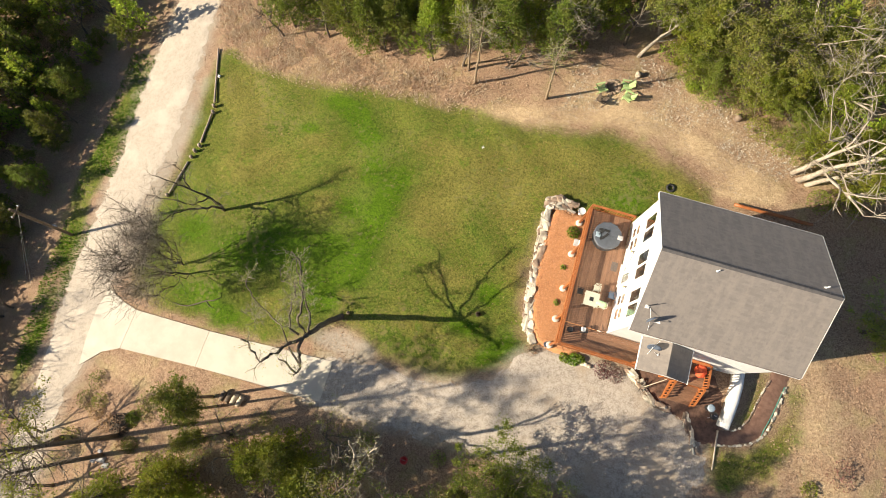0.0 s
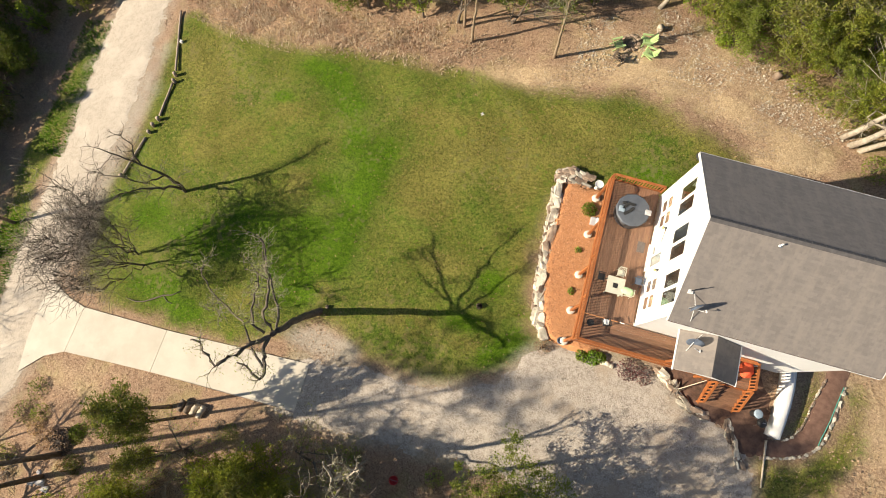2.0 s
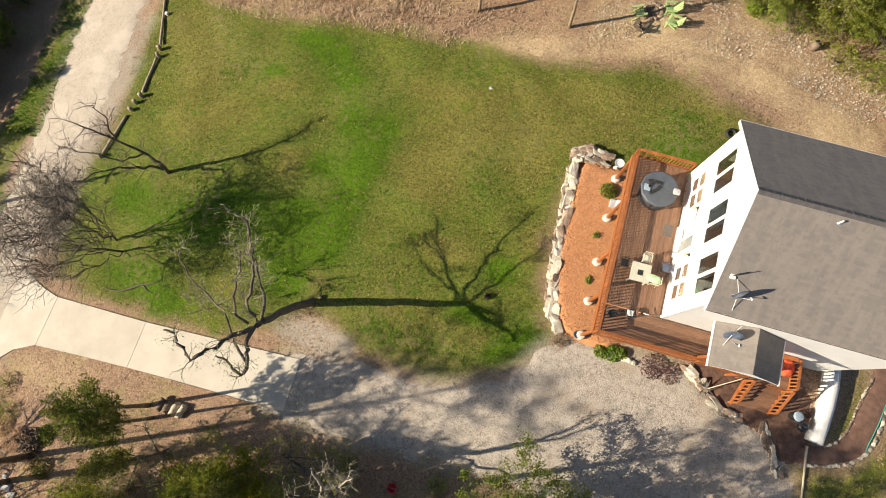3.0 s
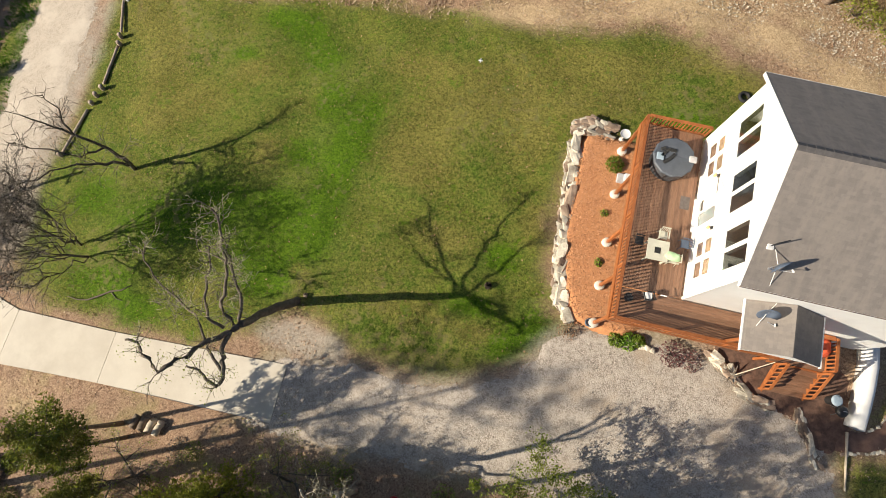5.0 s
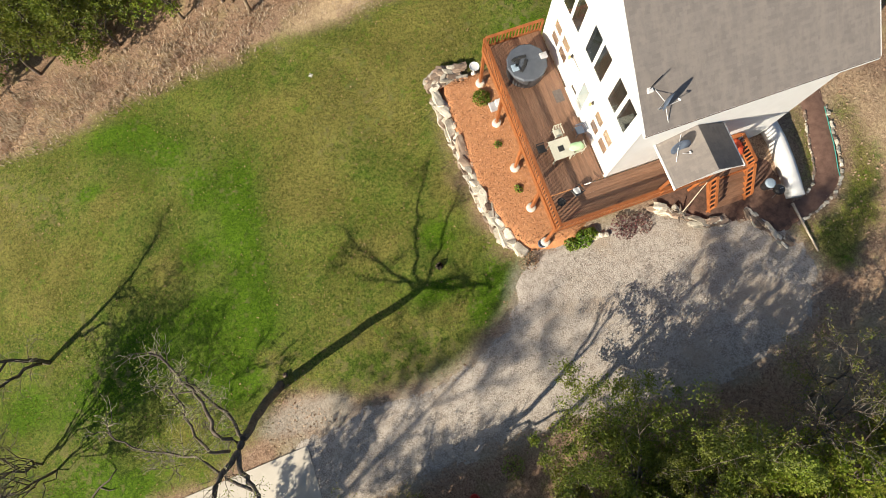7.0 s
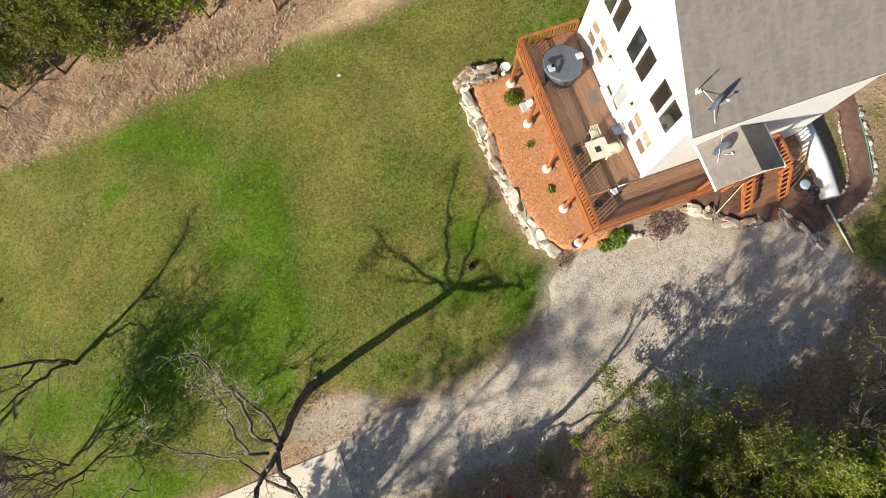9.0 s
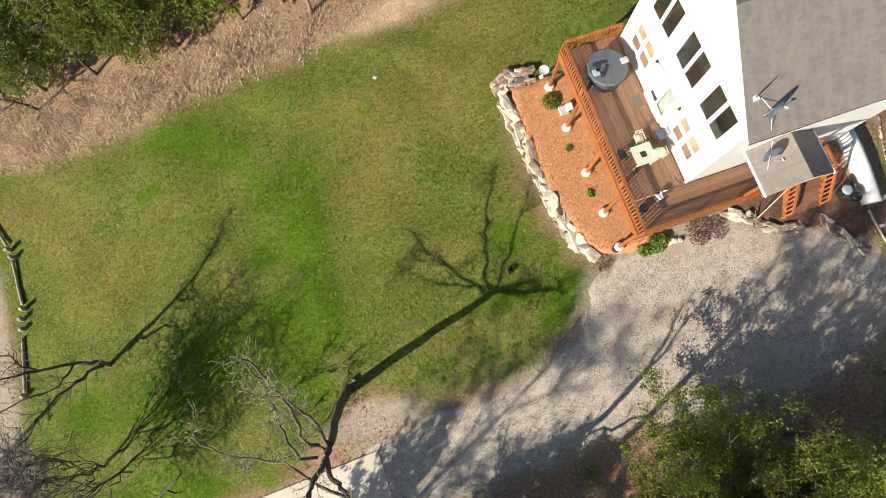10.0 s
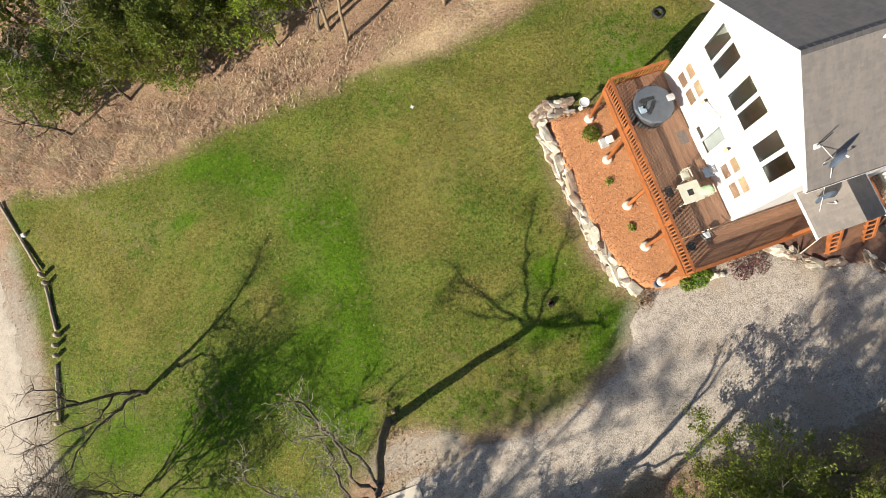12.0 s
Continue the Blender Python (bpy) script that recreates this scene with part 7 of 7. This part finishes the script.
crooked(limbs, rng, [(-0.3, 0.2, 3.4), (-0.6, -0.8, 4.6), (-0.7, -1.5, 5.6), (-1.2, -1.8, 6.2)], 0.09, 0.025, 10, 0.9)
tree_parts(t, limbs, M_PALEBARK, M_PALETWIG, None, 0, 29, least=0.008)
# cedars by the drive and the gravel; southern ones, unseen, are added for shade
for k, (x, y, s) in enumerate(((-9.8, -7.5, 1.0), (-16.9, -12.0, 1.05), (-13.2, -13.4, 1.0), (-7.6, -9.0, 1.1), (-7.4, -8.4, 0.9), (-11.4, -8.8, 1.0),
                              (11.4, -8.0, 0.95), (13.6, -9.0, 1.1), (17.5, -8.8, 1.0), (8.8, -10.4, 1.1), (15.8, -10.6, 1.15), (6.2, -9.2, 1.1), (3.4, -10.0, 1.2), (0.2, -10.4, 1.1), (-2.8, -11.6, 1.1), (11.8, -11.4, 1.2), (-21.6, -14.4, 0.9))):
    put(C + k % 3, x, y, s)
# the row along the north edge
for k, (x, y, s) in enumerate(((-23.6, 28.6, 1.15), (-21.6, 30.0, 1.1), (-17.4, 28.3, 1.05), (-15.2, 27.8, 1.15), (-12.7, 28.4, 1.0), (-9.6, 28.3, 1.1), (-7.2, 29.0, 0.95), (-3.2, 29.4, 1.15), (-1.0, 31.4, 1.0), (11.8, 31.2, 1.2),
                              (17.4, 28.4, 0.75), (22.4, 25.2, 0.8), (25.2, 21.9, 0.9), (18.9, 28.3, 0.8), (24.4, 25.4, 0.85), (22.6, 28.6, 0.9), (26.2, 23.8, 0.8), (19.8, 33.0, 1.1), (13.2, 35.0, 1.1), (27.4, 27.0, 1.1), (10.0, 34.0, 1.0), (4.6, 33.4, 1.1), (-19.5, 29.8, 1.1), (-14.0, 30.4, 1.15), (-11.0, 30.6, 1.1), (-5.2, 30.9, 1.1), (-25.6, 30.8, 1.15), (-17.6, 30.8, 1.1), (-8.4, 31.0, 1.2), (0.9, 29.6, 0.9))):
    put(C + k % 3 if x > 10 else C + 3 + k % 2 if x < -11 else C + (k * 2) % 5 if k % 3 else C + 1, x, y, s)
for x, y, s in ((-6.2, 26.9, 0.7), (6.8, 31.8, 0.9), (3.4, 30.2, 0.9), (-13.8, -9.6, 0.7), (-20, -17, 1.2), (-10, -14.5, 1.1), (-40.6, -8.6, 0.95), (-41.5, -12.0, 1.1), (-40.2, -4.6, 0.8)):
    put(Gy + R.randrange(3), x, y, s)
for x, y, s, a in ((21.6, 23.4, 1.0, 20), (22.1, 22.9, 1.1, -12), (22.7, 22.6, 0.9, -30), (8.1, 30.9, 0.85, 0), (17.6, 30.6, 1.1, 40), (20.8, 29.8, 1.15, 10), (24.6, 27.6, 1.05, 200), (27.8, 13.2, 0.6, -20)):
    put(Pa + R.randrange(2), x, y, s, a)


for x, y, s in ((-24.4, 27.4, 0.75), (-19.6, 27.9, 0.8), (-26.8, 29.2, 0.9), (-13.6, 27.2, 0.65), (-9.0, 27.0, 0.7), (-2.2, 27.6, 0.75)):
    put(Gy + R.randrange(3), x, y, s)
for k, (x, y, s) in enumerate(((-3.2, -9.8, 0.9), (1.2, -9.6, 0.9), (-9.2, -11.2, 1.1), (7.0, -10.4, 0.9), (-0.4, -12.0, 1.1), (10.6, -9.8, 1.0), (14.4, -8.0, 0.9), (5.6, -9.6, 1.0), (18.5, -7.6, 0.8), (-14.6, -8.2, 0.8))):
    put(Dr if k % 4 == 1 else Gy + k % 3, x, y, s)
for k in range(3):
    put(Gy + R.randrange(3), R.uniform(-33, -20), R.uniform(-21, -12.5), R.uniform(1.0, 1.45))
for x, y, s in ((-41.8, -14.5, 1.0), (-39.6, -17.0, 1.1), (-36.6, -19.5, 1.0), (-27.8, -16.4, 1.0), (-31.0, -13.2, 0.7), (-43.6, -10.6, 0.9), (-26.2, -19.0, 1.1), (-22.8, -17.6, 1.0)):
    put(Gy + R.randrange(3), x, y, s)
for x, y, s in ((-17.0, -9.1, 0.45), (-18.2, -12.0, 0.75), (-15.2, -12.6, 0.8), (-22.4, -16.0, 0.8)):
    put(C + R.randrange(3), x, y, s)
for k in range(18):
    put(Fa + k % 3, -52.5 + R.uniform(-1.2, 1.2), -21 + 2.6 * k, R.uniform(0.95, 1.12))
for k in range(20):
    put(Fa + k % 3, -49.5 + R.uniform(-1, 1), -20 + 2.5 * k, R.uniform(0.85, 1.0))
for k in range(13):
    put(Fa + k % 3, -45.9 + R.uniform(-0.5, 0.5), -8 + 2.5 * k, R.uniform(0.52, 0.66))
for k in range(4):
    put(Gy + R.randrange(3), R.uniform(-43, -36.5), R.uniform(-17, -5), R.uniform(0.9, 1.3))
for x, y, s in ((-43.2, -2.0, 0.8), (-42.6, -6.2, 0.75), (-41.6, -10.4, 0.8), (-44.4, 2.6, 0.8), (-43.6, 7.2, 0.7), (-40.4, -14.0, 0.8), (-44.0, 12.4, 0.8), (-44.5, 17.5, 0.85)):
    put(C + 3 + R.randrange(2), x, y, s)


def fill(x0, x1, y0, y1, gap, test, size, mix):
    """Trees at uneven steps over a stretch of wood."""
    y = y0
    while y < y1:
        x = x0 + R.uniform(0, gap)
        while x < x1:
            px, py = x + R.uniform(-0.4, 0.4) * gap, y + R.uniform(-0.4, 0.4) * gap
            if test(px, py):
                r = R.random()
                kind = Fa + R.randrange(3) if r < mix[0] else Gy + R.randrange(3) if r < mix[1] else Dr + R.randrange(2) if r < mix[2] else Pa + R.randrange(2)
                put(kind, px, py, R.uniform(*size))
            x += gap * R.uniform(0.8, 1.25)
        y += gap


fill(-33, 34, 30.5, 46, 3.4, lambda x, y: y > 31.5 + 0.05 * abs(x) and not (3 < x < 11 and y < 35), (0.8, 1.25), (0.52, 0.8, 0.88))
fill(23, 40, 20, 32, 3.2, lambda x, y: x + 0.5 * y > 37.5, (0.8, 1.2), (0.5, 0.6, 0.8))
fill(-45, -40.5, 24, 46, 3.4, lambda x, y: True, (0.6, 0.9), (0.6, 0.9, 0.97))
fill(-28, 36, -22, -10, 3.5, lambda x, y: y < -10.5 - 3.5 * (x < -8) - 0.16 * max(0, -x - 14) and not (x > 19 and y > -12), (0.75, 1.15), (0.55, 0.87, 0.94))
# the wood beyond the lane: taller further in, so that its shade ends at the verge
for k in range(130):
    x, y = R.uniform(-62, -43.5), R.uniform(-20, 40)
    s = min(1.5, max(0.45, (-39.0 - x) / 12.5)) * R.uniform(0.75, 1.1)
    r = R.random()
    put(Fa + R.randrange(3) if r < 0.74 else Gy + R.randrange(3), x, y, s)
for protos, first in ((cedars, C), (greys, Gy), (dries, Dr), (pales, Pa), (far, Fa)):
    for i, proto in enumerate(protos):
        place(proto, rows[first + i] or [(60 + 6 * i, 60, 1, 0)])


def far_wood():
    """The wood that goes on beyond the clearing, as loose tufts of foliage in crown-shaped heaps."""
    rng = np.random.default_rng(8)
    a, r = rng.uniform(0, 2 * np.pi, 1900), 58 + 230 * rng.uniform(0, 1, 1900) ** 0.8
    x, y = -8 + r * np.cos(a), 8 + r * np.sin(a)
    keep = (x < -64) | (x > 40) | (y > 50) | (y < -26)
    keep &= ~((np.abs(x + 34 + 0.02 * (y - 10)) < 5) & (r < 200))
    x, y = x[keep], y[keep]
    n, m = len(x), 20
    tall = rng.uniform(5, 9, (n, 1))
    q = rng.uniform(0, 1, (n, m))
    b, w = rng.uniform(0, 2 * np.pi, (n, m)), 2.0 * (1.05 - 0.85 * q) * np.sqrt(rng.uniform(0.1, 1, (n, m)))
    at = np.stack([x[:, None] + w * np.cos(b), y[:, None] + w * np.sin(b), land(x, y)[:, None] + tall * (0.1 + 0.9 * q)], -1).reshape(-1, 3)
    ob = raw("far_wood", *leaf_quads(rng, at, 0.95), M_CEDAR2)
    tagged(ob, "mixed evergreen wood stretching away round the clearing", "wood", kind="stuff")


far_wood()
